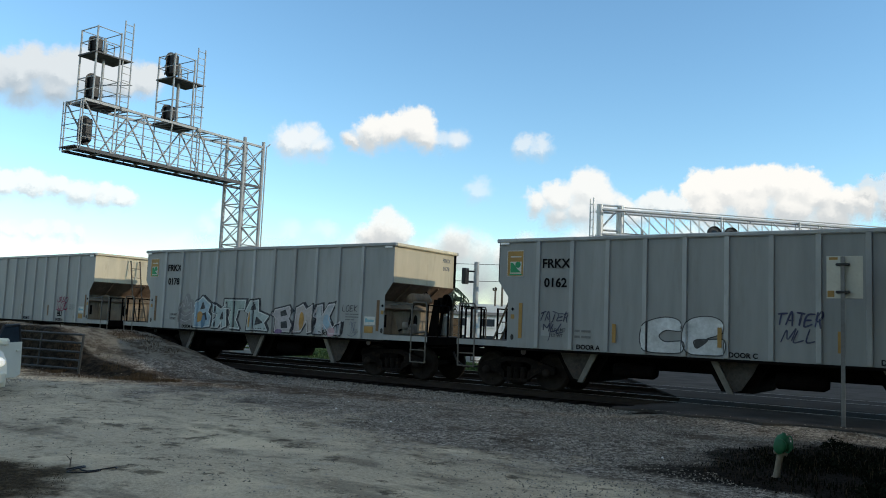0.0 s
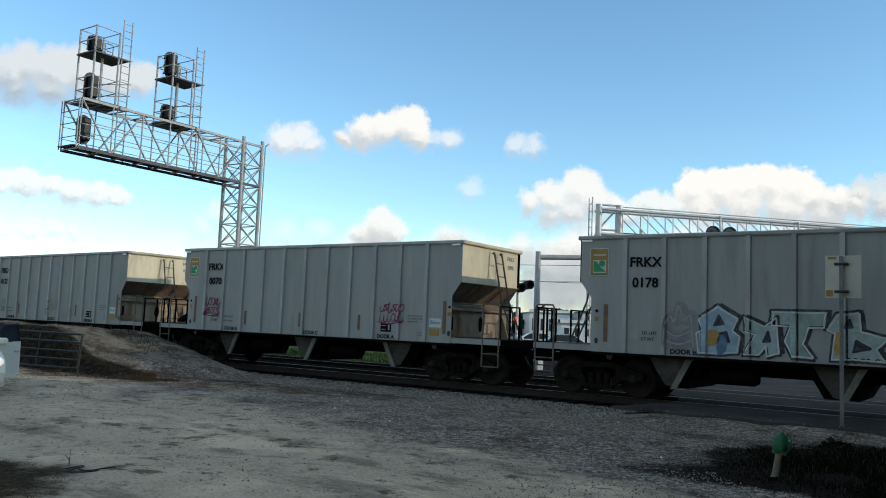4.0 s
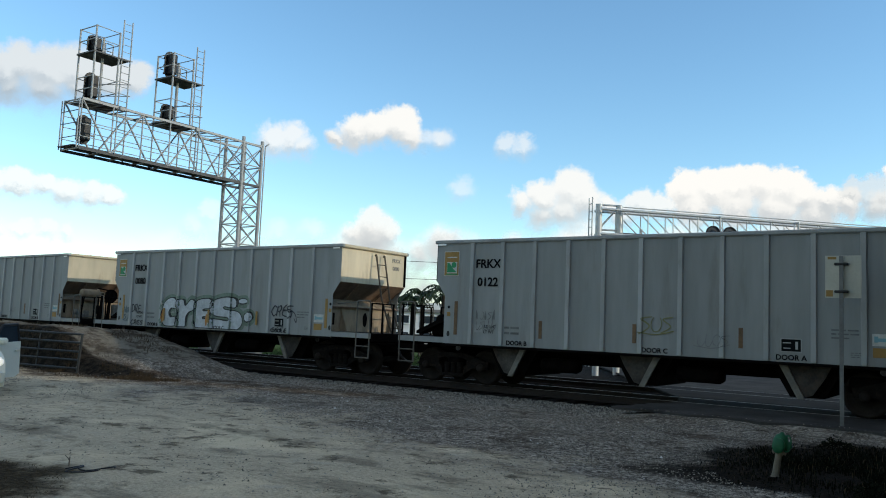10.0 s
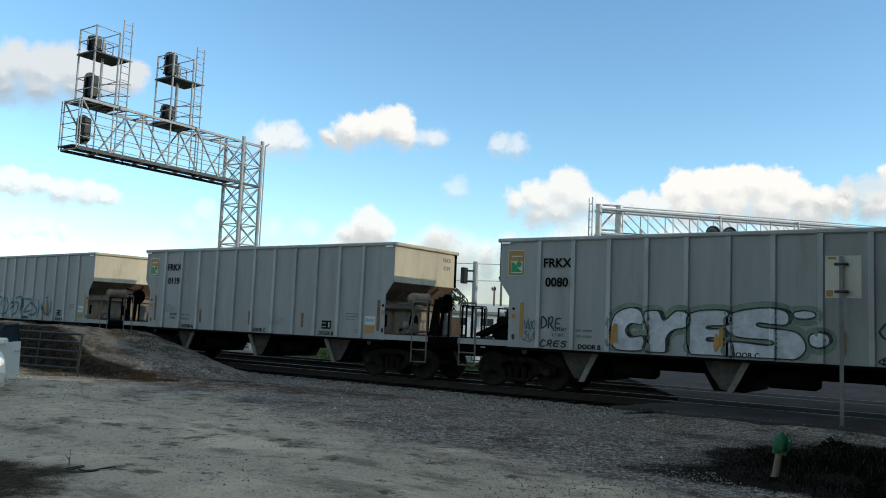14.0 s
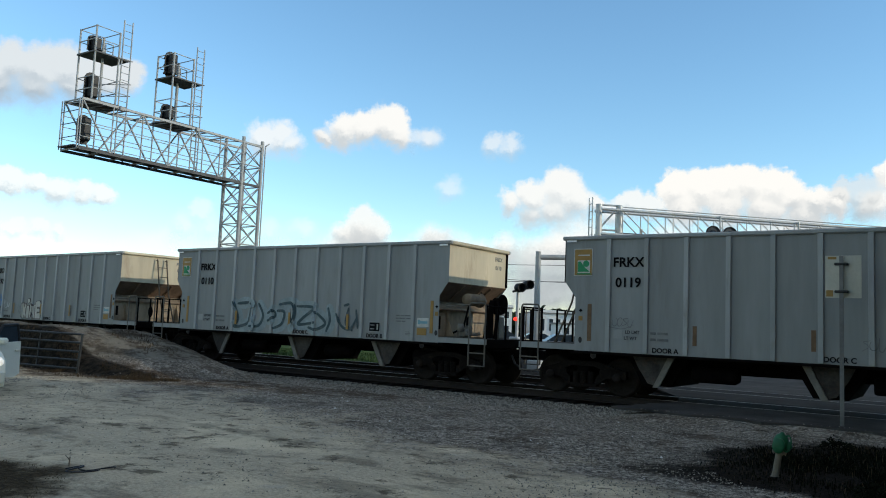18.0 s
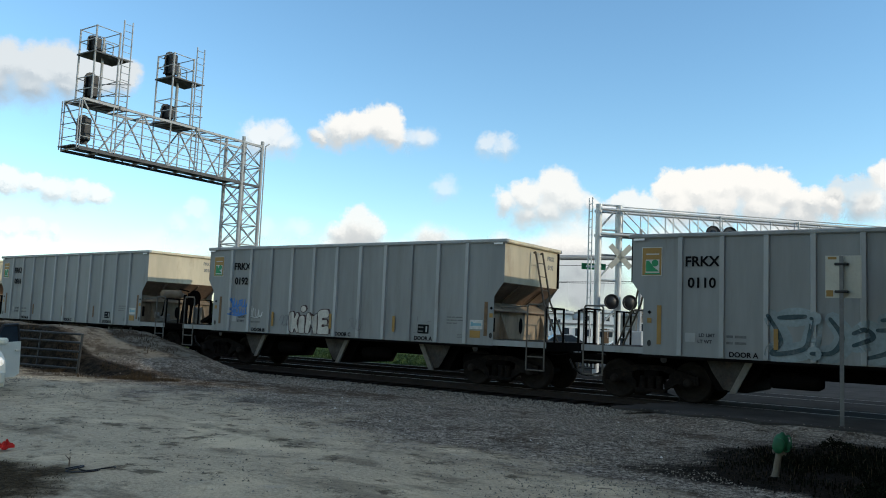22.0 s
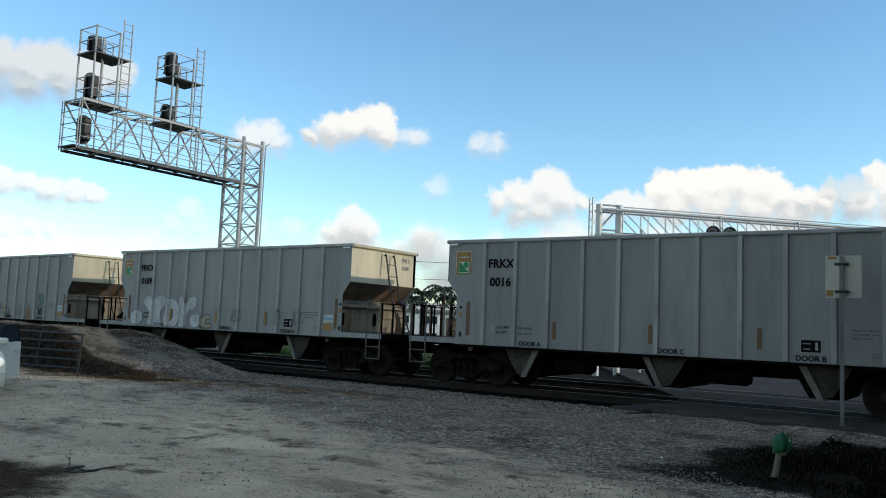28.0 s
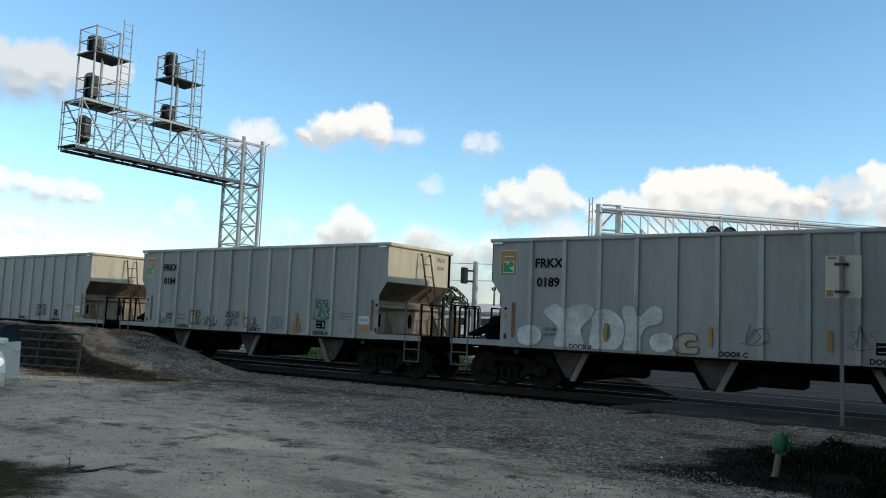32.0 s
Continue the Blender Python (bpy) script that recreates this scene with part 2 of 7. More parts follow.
def height(x, y):
    n = noise.noise((x * 0.35, y * 0.35, 0)) * 0.05 + noise.noise((x * 1.3, y * 1.3, 3)) * 0.022
    yt = y - bend(x)
    near = smooth(-5.5, -2.4, yt) * (1 - smooth(TRACK_2 + 2.4, TRACK_2 + 4.5, yt))
    xl = -6.3 - 0.58 * max(0.0, y)
    cross = smooth(xl - 1.2, xl + 1.2, x) * smooth(-5.0, -3.2, y) * (1 - smooth(62, 70, y)) * (1 - smooth(18, 24, x))
    z = -0.10 + n * (1 - near) - 0.13 * near
    if y > 7:
        z -= 0.12 * smooth(7, 14, y)
    # long earth bank beside the track
    e = min(1.0, max(0.0, (-17.5 - x) / 5.3))
    w = ((0.5 + 0.5 * smooth(20.3, 22.3, -x)) * smooth(-7.2, -6.6, y) + (0.5 - 0.5 * smooth(20.3, 22.3, -x)) * smooth(-6.6, -4.4, y)) * (1 - smooth(-3.4, -2.0, yt))
    if e * w > 0:
        z += e * w * (1.14 + 0.12 * noise.noise((x * 0.5, y * 0.7, 9)) + 0.05 * noise.noise((x * 2.2, y * 2.2, 5)))
    return z * (1 - cross) + cross * (-0.022)


def axis_steps(lo, hi, step, far):
    a = list(np.arange(lo, hi + 1e-6, step))
    out, d = [], step
    x = lo
    while x > -far:
        d *= 1.35
        x -= d
        out.append(x)
    out2, d, x = [], step, hi
    while x < far:
        d *= 1.35
        x += d
        out2.append(x)
    return out[::-1] + a + out2


def ground():
    xs, ys = axis_steps(-36, 3, 0.16, 3500), axis_steps(-19, 10, 0.16, 3500)
    nx = len(xs)
    vs = [(x, y, height(x, y)) for y in ys for x in xs]
    fs = [(j * nx + i, j * nx + i + 1, (j + 1) * nx + i + 1, (j + 1) * nx + i) for j in range(len(ys) - 1) for i in range(nx - 1)]
    m = M().add(vs, fs, True)
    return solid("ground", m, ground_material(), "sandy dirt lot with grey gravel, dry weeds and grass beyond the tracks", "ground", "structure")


def ground_material():
    m = bpy.data.materials.new("lot_dirt_and_gravel")
    m.use_nodes = True
    nt = m.node_tree
    N, L = nt.nodes, nt.links
    b = N["Principled BSDF"]
    b.inputs["Roughness"].default_value = 0.95
    b.inputs["Specular IOR Level"].default_value = 0.04
    tc = N.new("ShaderNodeTexCoord")
    sx = N.new("ShaderNodeSeparateXYZ")
    L.new(tc.outputs["Object"], sx.inputs[0])

    def tex(s, det=4, r=0.6, stretch=None):
        n = N.new("ShaderNodeTexNoise")
        n.inputs["Scale"].default_value, n.inputs["Detail"].default_value, n.inputs["Roughness"].default_value = s, det, r
        src = tc.outputs["Object"]
        if stretch:
            v = N.new("ShaderNodeVectorMath"); v.operation = "MULTIPLY"; v.inputs[1].default_value = stretch
            L.new(src, v.inputs[0]); src = v.outputs[0]
        L.new(src, n.inputs["Vector"])
        return n.outputs["Fac"]

    def calc(op, a, c):
        n = N.new("ShaderNodeMath"); n.operation = op
        for k, s in ((0, a), (1, c)):
            if isinstance(s, (int, float)):
                n.inputs[k].default_value = s
            else:
                L.new(s, n.inputs[k])
        return n.outputs[0]

    def ramp(src, lo, hi, a=0.0, c=1.0):
        r = N.new("ShaderNodeMapRange"); r.interpolation_type = "SMOOTHSTEP"
        r.inputs[1].default_value, r.inputs[2].default_value, r.inputs[3].default_value, r.inputs[4].default_value = lo, hi, a, c
        L.new(src, r.inputs[0])
        return r.outputs[0]

    def mix(f, a, c):
        n = N.new("ShaderNodeMix"); n.data_type = "RGBA"
        L.new(f, n.inputs[0])
        for k, s in ((6, a), (7, c)):
            if isinstance(s, tuple):
                n.inputs[k].default_value = (*s, 1)
            else:
                L.new(s, n.inputs[k])
        return n.outputs[2]
    X, Y = sx.outputs[0], sx.outputs[1]
    wob = calc("MULTIPLY", calc("SUBTRACT", tex(0.35, 5, 0.65), 0.5), 9.0)
    wob2 = calc("MULTIPLY", calc("SUBTRACT", tex(1.3, 5, 0.7), 0.5), 3.0)
    grit = tex(22, 4, 0.75)
    sand = mix(ramp(grit, 0.3, 0.7), (0.385, 0.325, 0.23), (0.575, 0.487, 0.35))
    sand = mix(ramp(tex(0.55, 6, 0.7), 0.50, 0.66), sand, (0.65, 0.55, 0.385))
    sand = mix(calc("MULTIPLY", ramp(tex(2.3, 6, 0.75), 0.58, 0.72), 0.38), sand, (0.075, 0.068, 0.05))
    gravel = mix(ramp(tex(13, 3, 0.9), 0.40, 0.68), (0.069, 0.058, 0.046), (0.545, 0.482, 0.395))
    gravel = mix(ramp(tex(1.1, 6, 0.75), 0.46, 0.64, 0.0, 0.85), gravel, (0.095, 0.073, 0.052))
    # sand lies nearer the road side of the lot, gravel along the tracks
    line = calc("ADD", calc("ADD", calc("ADD", Y, calc("MULTIPLY", X, 0.26)), wob), wob2)
    col = mix(ramp(line, -13.4, -11.2), sand, gravel)
    # scuffed mottling where the stones thin out
    col = mix(ramp(tex(3.1, 8, 0.82), 0.52, 0.64, 0.0, 0.55), col, (0.105, 0.09, 0.07))
    col = mix(ramp(tex(1.7, 8, 0.80), 0.55, 0.68, 0.0, 0.55), col, (0.46, 0.42, 0.345))
    # old wheel ruts, darker and damp
    rut = calc("MULTIPLY", ramp(tex(0.9, 5, 0.7, (0.55, 1.2, 1)), 0.54, 0.66), 0.5)
    col = mix(rut, col, (0.065, 0.058, 0.047))
    # near-black ballast between and beside the rails
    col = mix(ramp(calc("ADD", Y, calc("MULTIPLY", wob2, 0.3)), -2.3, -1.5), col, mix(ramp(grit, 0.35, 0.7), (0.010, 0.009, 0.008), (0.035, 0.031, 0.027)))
    # weeds and dead leaves
    dead = calc("MULTIPLY", ramp(tex(1.5, 6, 0.72), 0.56, 0.64), 0.75)
    col = mix(dead, col, (0.048, 0.036, 0.024))
    # brown dead weeds spread from the foot of the bank along the gravel
    foot = calc("ADD", calc("ADD", Y, calc("MULTIPLY", X, -0.36)), calc("MULTIPLY", wob2, 0.6))
    band = calc("MULTIPLY", ramp(foot, -2.2, -1.0), ramp(foot, 1.4, 0.4))
    band = calc("MULTIPLY", calc("MULTIPLY", band, ramp(X, -9.0, -12.0)), ramp(tex(1.9, 5, 0.7), 0.38, 0.55))
    col = mix(calc("MULTIPLY", band, 0.85), col, mix(ramp(grit, 0.35, 0.65), (0.022, 0.015, 0.010), (0.085, 0.058, 0.036)))
    # bare dusty bank
    bank = calc("MULTIPLY", ramp(sx.outputs[2], 0.12, 0.4), 0.9)
    col = mix(bank, col, mix(ramp(tex(1.6, 6, 0.75), 0.4, 0.62), (0.19, 0.175, 0.14), (0.06, 0.05, 0.037)))
    col = mix(calc("MULTIPLY", calc("MULTIPLY", bank, ramp(tex(1.2, 6, 0.7), 0.53, 0.60)), 0.8), col, (0.05, 0.033, 0.021))
    # dark rough earth on the bank's steep face, its shade put into the colour
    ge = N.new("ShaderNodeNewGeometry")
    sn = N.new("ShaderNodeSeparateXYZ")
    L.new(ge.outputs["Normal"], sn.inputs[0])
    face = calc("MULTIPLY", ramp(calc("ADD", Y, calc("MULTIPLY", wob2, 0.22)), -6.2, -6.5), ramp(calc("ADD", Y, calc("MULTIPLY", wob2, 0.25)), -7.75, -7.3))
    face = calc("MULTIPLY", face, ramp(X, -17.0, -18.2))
    face_shade = calc("MAXIMUM", face, ramp(calc("ADD", sn.outputs[2], calc("MULTIPLY", wob2, 0.06)), 0.90, 0.74))
    col = mix(face_shade, col, mix(ramp(tex(5, 5, 0.7), 0.4, 0.65), (0.008, 0.007, 0.005), (0.035, 0.028, 0.020)))
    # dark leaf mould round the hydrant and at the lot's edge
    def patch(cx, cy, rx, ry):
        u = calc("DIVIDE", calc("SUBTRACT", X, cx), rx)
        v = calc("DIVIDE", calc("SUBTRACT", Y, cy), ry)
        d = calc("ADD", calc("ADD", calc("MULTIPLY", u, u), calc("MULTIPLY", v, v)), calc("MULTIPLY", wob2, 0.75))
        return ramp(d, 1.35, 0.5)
    # these two also carry the shade of that corner in their near-black colour
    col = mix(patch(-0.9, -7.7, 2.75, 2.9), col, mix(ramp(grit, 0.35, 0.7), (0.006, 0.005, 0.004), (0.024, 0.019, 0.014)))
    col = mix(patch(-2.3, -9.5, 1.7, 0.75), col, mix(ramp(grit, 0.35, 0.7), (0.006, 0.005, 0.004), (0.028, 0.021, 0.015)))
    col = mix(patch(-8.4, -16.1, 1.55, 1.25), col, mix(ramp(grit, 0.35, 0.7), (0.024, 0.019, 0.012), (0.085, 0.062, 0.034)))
    # grass on the far side
    col = mix(calc("MULTIPLY", ramp(calc("ADD", Y, wob2), 7.2, 8.6), ramp(calc("ADD", calc("ADD", X, calc("MULTIPLY", Y, 0.605)), calc("MULTIPLY", wob2, 0.4)), -11.4, -12.6)), col, mix(ramp(tex(3, 5, 0.7), 0.35, 0.65), (0.04, 0.075, 0.02), (0.09, 0.12, 0.04)))
    L.new(col, b.inputs["Base Color"])
    bp = N.new("ShaderNodeBump")
    bp.inputs["Strength"].default_value, bp.inputs["Distance"].default_value = 1.0, 0.05
    L.new(calc("ADD", tex(15, 3, 0.85), calc("MULTIPLY", tex(4, 4), 1.2)), bp.inputs["Height"])
    L.new(bp.outputs[0], b.inputs["Normal"])
    return m


ground()
ASPHALT = mat("worn_asphalt", (0.056, 0.053, 0.049), 0.9, var=0.4, scale=0.8, fine=30, bump=0.3, stain=(0.03, 0.028, 0.026), amount=0.45, spec=0.05)


# the same asphalt mix in a darker tone, for between the rails
DARKPANEL = mat("near_black_asphalt", (0.026, 0.024, 0.022), 0.9, var=0.4, scale=0.8, fine=30, bump=0.3, stain=(0.05, 0.046, 0.042), amount=0.3, spec=0.05)


def road():
    """The street that crosses the tracks, with panels of timber and asphalt between the rails."""
    m = M()
    # the worn shoulder on the near side frays out into the gravel
    near = [(-6.3 - 0.5 * i / 8 + random.uniform(-0.15, 0.15), -0.82 - i * 0.32) for i in range(9)]
    rim = [(x, -3.5 + random.uniform(-0.22, 0.22) - 0.05 * (x + 6)) for x in np.arange(-6.4, 8.1, 0.45)]
    m.prism(near + rim + [(8.0, -0.82)], -0.05, 0.0, "z")
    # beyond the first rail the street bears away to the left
    dark_panels = M()
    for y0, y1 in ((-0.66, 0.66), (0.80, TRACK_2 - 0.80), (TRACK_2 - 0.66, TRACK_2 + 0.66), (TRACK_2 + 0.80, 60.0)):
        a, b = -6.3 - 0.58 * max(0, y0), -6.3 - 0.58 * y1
        (m if y1 > 50 else dark_panels).prism([(a, y0), (20.0, y0), (20.0, y1), (b, y1)], -0.05, 0.0, "z")
    solid("crossing_panels", dark_panels, DARKPANEL, "near-black asphalt panels between the rails", "road", "structure")
    solid("road", m, ASPHALT, "worn grey asphalt street over the level crossing", "road", "structure")


road()


def tracks():
    ys = (0.0, TRACK_2)
    prof = [(-0.075, -0.172), (0.075, -0.172), (0.075, -0.155), (0.012, -0.13), (0.012, -0.045), (0.037, -0.03), (0.037, -0.004), (0.03, 0.0), (-0.03, 0.0), (-0.037, -0.004), (-0.037, -0.03), (-0.012, -0.045), (-0.012, -0.13), (-0.075, -0.155)]
    xs = [60, 20, 0, -16] + [-18 - 2 * i for i in range(14)] + [-60, -120]
    for t, yc in enumerate(ys):
        tr = thing("railway_track", "steel rails on dark timber ties in grey ballast", "track", kind="structure")
        for side in (-0.7175, 0.7175):
            m = M()
            n = len(prof)
            for x in xs:
                m.v += [(x, yc + side + bend(x) + u, w) for u, w in prof]
            for k in range(len(xs) - 1):
                for i in range(n):
                    m.f.append((k * n + i, k * n + (i + 1) % n, (k + 1) * n + (i + 1) % n, (k + 1) * n + i))
                    m.s.append(False)
            part("rail", m, RAILSIDE, tr, "rust-brown steel rail")
            h = M()
            for a, c in zip(xs, xs[1:]):
                h.quad((a, yc + side + bend(a) - 0.03, 0.001), (a, yc + side + bend(a) + 0.03, 0.001), (c, yc + side + bend(c) + 0.03, 0.001), (c, yc + side + bend(c) - 0.03, 0.001))
            part("rail_head", h, RAILMAT, tr, "shiny worn rail top")
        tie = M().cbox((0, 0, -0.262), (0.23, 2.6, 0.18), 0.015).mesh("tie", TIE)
        for i in range(72):
            x = -6.6 - i * 0.52
            o = part("tie", tie, TIE, tr)
            o.location = (x, yc + bend(x) + random.uniform(-0.03, 0.03), random.uniform(-0.008, 0.008))
            o.rotation_euler = (0, 0, random.uniform(-0.02, 0.02))


tracks()


def stones(name, label, n, place, size, material):
    m = M()
    for i in range(n):
        x, y = place()
        s = size * random.uniform(0.5, 1.5)
        z = max(height(x, y), 0.0 if -3.4 < y < 0 and x > -6.2 else -9)
        vs = []
        for a in range(5):
            k = a * 1.2566 + random.uniform(-0.3, 0.3)
            vs.append((x + s * math.cos(k) * random.uniform(0.6, 1), y + s * math.sin(k) * random.uniform(0.6, 1), z - s * 0.2))
        vs.append((x + random.uniform(-0.3, 0.3) * s, y + random.uniform(-0.3, 0.3) * s, z + s * random.uniform(0.35, 0.75)))
        m.add(vs, [(a, (a + 1) % 5, 5) for a in range(5)])
    solid(name, m, material, label, "gravel", "stuff")


ISLE = bpy.data.materials.new("loose_gravel")
ISLE.use_nodes = True
_n = ISLE.node_tree.nodes
_g = _n.new("ShaderNodeNewGeometry")
_r = _n.new("ShaderNodeValToRGB")
_r.color_ramp.elements[0].color, _r.color_ramp.elements[1].color = (0.05, 0.044, 0.036, 1), (0.33, 0.30, 0.25, 1)
ISLE.node_tree.links.new(_g.outputs["Random Per Island"], _r.inputs[0])
ISLE.node_tree.links.new(_r.outputs[0], _n["Principled BSDF"].inputs["Base Color"])
_n["Principled BSDF"].inputs["Roughness"].default_value = 0.9
_n["Principled BSDF"].inputs["Specular IOR Level"].default_value = 0.1


def ballast_place():
    while True:
        x = random.uniform(-34, -6.5)
        y = random.uniform(-4.3, -1.2) + bend(x)
        if x < -11 and y < -2.3 and random.random() < 0.7:
            continue
        if height(x, y) < 0.02:
            return x, y


def lot_place():
    while True:
        x, y = random.uniform(-26, 0), random.uniform(-14.5, -1.9)
        if y > -4.2 and (x < -7 or random.random() < smooth(-4.2, -3.0, y)):
            continue
        if x < -11 and -1.9 < y - 0.36 * x < 0.9 and random.random() < 0.8:
            continue
        if height(x, y) < -0.02 and not ((x + 0.9) / 2.6) ** 2 + ((y + 7.7) / 2.8) ** 2 < 1 and random.random() < smooth(-14.5, -8.5, y + x * 0.2 + 3.5 * noise.noise((x * 0.4, y * 0.4, 1))) * (0.55 + 0.9 * noise.noise((x * 1.1, y * 1.1, 6))) + 0.04:
            return x, y


stones("track_ballast", "loose grey crushed stone along the track", 15000, ballast_place, 0.032, ISLE)
stones("loose_gravel", "scattered grey gravel stones on the dirt lot", 30000, lot_place, 0.017, ISLE)
stones("pale_pebbles", "few pale pebbles and scraps lying on the gravel", 26, lot_place, 0.032, STONE)


# ---- hopper cars ----
PITCH = 15.039                       # coupled length of one car
HALF, TOP, SILL, WIDE = 5.79, 3.86, 1.05, 1.59
BOGIE = 5.485                        # bogie centre from the car's middle
BASE = 1.778                         # wheelbase of a bogie


def side_outline():
    pts = [(-HALF, TOP - 0.09), (-HALF, 2.74), (-5.51, 2.36), (-5.51, SILL), (5.51, SILL), (5.51, 2.36), (HALF, 2.74), (HALF, TOP - 0.09)]
    return pts


CHUTEBAR = mat("scuffed_bar_steel", (0.15, 0.14, 0.12), 0.7, var=0.3, scale=3, fine=20, bump=0.1)
HANDRAIL = mat("worn_grey_handrail", (0.105, 0.095, 0.08), 0.65, var=0.3, scale=3, fine=20, bump=0.1)
STAINED = mat("stained_bulkhead_paint", (0.24, 0.185, 0.125), 0.75, var=0.3, scale=1.1, fine=6, bump=0.08, stain=(0.045, 0.03, 0.02), amount=0.5, stretch=(1, 1, 0.35), each=0.25)
# the shade on the far-end ladders is put into this colour throughout
LADDERPAINT = mat("grimy_shaded_ladder_paint", (0.10, 0.082, 0.06), 0.75, var=0.35, scale=2.5, fine=15, bump=0.1, stain=(0.03, 0.022, 0.016), amount=0.5)
CAR_MESH = {}


def car_meshes():
    c = CAR_MESH
    for tag, sg in (("near", -1), ("far", 1)):
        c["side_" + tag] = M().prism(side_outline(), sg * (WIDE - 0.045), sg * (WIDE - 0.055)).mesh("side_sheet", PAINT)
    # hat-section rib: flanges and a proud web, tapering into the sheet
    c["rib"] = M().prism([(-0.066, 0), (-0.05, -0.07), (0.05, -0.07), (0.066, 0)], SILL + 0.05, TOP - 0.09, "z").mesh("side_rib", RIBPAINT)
    chord = M().cbox((0, 0, 0), (2 * HALF + 0.16, 0.13, 0.10), 0.025)
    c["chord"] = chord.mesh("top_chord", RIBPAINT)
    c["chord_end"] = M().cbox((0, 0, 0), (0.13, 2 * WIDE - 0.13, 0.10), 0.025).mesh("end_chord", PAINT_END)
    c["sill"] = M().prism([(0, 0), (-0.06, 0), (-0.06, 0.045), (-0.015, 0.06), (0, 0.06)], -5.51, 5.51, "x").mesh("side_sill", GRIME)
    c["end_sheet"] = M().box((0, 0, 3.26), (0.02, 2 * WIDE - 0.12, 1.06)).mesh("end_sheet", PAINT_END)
    # the overhanging hopper slope below the end sheet
    c["slope"] = M().prism([(0, 2.74), (-0.68, 2.24), (-0.66, 2.20), (0.02, 2.72)], -WIDE + 0.06, WIDE - 0.06).mesh("slope_sheet", RUSTY)
    c["apron"] = M().prism([(-0.68, 2.24), (-0.30, 2.03), (-0.28, 2.0), (-0.30, 1.97), (-0.70, 2.19)], -WIDE + 0.075, WIDE - 0.075).mesh("apron_plate", STAINED)
    b = M()
    b.box((-0.36, 0, 1.62), (0.03, 2 * WIDE - 0.16, 0.74))
    c["bulkhead"] = b.mesh("bulkhead", STAINED)
    c["flange"] = M().box((-0.30, 0, 1.985), (0.16, 2 * WIDE - 0.16, 0.025)).mesh("bulkhead_flange", RUSTY)
    c["gusset"] = M().prism([(-0.34, 1.95), (-0.34, 1.26), (-0.08, 1.26)], -0.012, 0.012).mesh("gusset", STAINED)
    o = [(0.10 * math.cos(k), 0.22 * math.sin(k)) for k in np.linspace(0, 2 * math.pi, 17)[:-1]]
    c["corner_post"] = M().cbox((0.02, 0, 3.26), (0.07, 0.07, 1.04), 0.01).mesh("corner_post", GRIME)
    # openings are flat near-black plates; the dark inside is only put into the colour
    c["port"] = M().prism([(u, w) for u, w in o], -0.003, 0.003, "x").mesh("access_hole", GRIME)
    c["slot"] = M().box((0, 0, 0), (0.006, 0.09, 0.36)).mesh("lightening_slot", GRIME)
    c["brace"] = M().tube((0.0, 0, 2.66), (-0.55, 0, 2.22), 0.028, 6).mesh("slope_brace", RUSTY)
    c["floor"] = M().box((0, 0, 1.72), (2 * HALF - 1.3, 2 * WIDE - 0.14, 0.02)).mesh("hopper_floor", RUSTY)
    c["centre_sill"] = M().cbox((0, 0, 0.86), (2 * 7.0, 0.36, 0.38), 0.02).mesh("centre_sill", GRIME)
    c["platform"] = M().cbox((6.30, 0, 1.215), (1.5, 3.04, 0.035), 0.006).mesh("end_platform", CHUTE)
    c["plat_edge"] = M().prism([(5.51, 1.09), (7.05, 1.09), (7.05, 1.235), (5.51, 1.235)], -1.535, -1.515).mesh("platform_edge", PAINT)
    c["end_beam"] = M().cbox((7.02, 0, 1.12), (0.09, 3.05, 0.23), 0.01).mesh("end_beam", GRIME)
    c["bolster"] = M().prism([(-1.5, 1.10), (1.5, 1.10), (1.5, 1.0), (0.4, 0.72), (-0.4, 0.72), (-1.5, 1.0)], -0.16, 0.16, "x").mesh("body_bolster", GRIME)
    # grab iron and stirrup step at a corner of a platform
    h = M()
    for x in (6.50, 7.00):
        h.path([(x, -1.53, 0.52), (x, -1.53, 2.10), ], 0.022)
    h.path([(6.50, -1.53, 2.10), (6.54, -1.53, 2.17), (6.96, -1.53, 2.17), (7.00, -1.53, 2.10)], 0.022)
    for z in (0.53, 0.86):
        h.tube((6.50, -1.53, z), (7.00, -1.53, z), 0.018, 6)
    c["step_rail"] = h.mesh("step_ladder", HANDRAIL)
    g = M()
    for x, y in ((6.98, -1.45), (6.98, -0.95), (6.98, -0.45)):
        g.tube((x, y, 1.22), (x, y, 2.1), 0.03, 6)
    g.tube((6.98, -1.50, 2.1), (6.98, -0.42, 2.1), 0.02, 6)
    c["guard"] = g.mesh("end_handrail", GRIME)
    g = M()
    g.tube((5.7, -1.5, 2.08), (6.52, -1.53, 2.13), 0.018, 6)
    c["side_grab"] = g.mesh("side_handrail", HANDRAIL)
    # climbing ladder that leans out from the top of the end
    l = M()
    for y in (-0.10, 0.30):
        l.path([(HALF + 0.06, y, 3.62), (HALF + 0.12, y, 3.66), (HALF + 0.40, y, 2.30), (HALF + 0.86, y, 1.24)], 0.026)
    c["ladder"] = l.mesh("ladder_stile", LADDERPAINT)
    c["rung"] = M().tube((0, -0.10, 0), (0, 0.30, 0), 0.014, 6).mesh("ladder_rung", LADDERPAINT)
    # brake gear
    c["brake_cylinder"] = M().lathe([(0.0, -0.52), (0.14, -0.50), (0.17, -0.42), (0.17, 0.15), (0.20, 0.17), (0.20, 0.22), (0.10, 0.26), (0.05, 0.5), (0.0, 0.5)], (6.05, -0.55, 2.28), "y", 18).mesh("air_reservoir", STAINED)
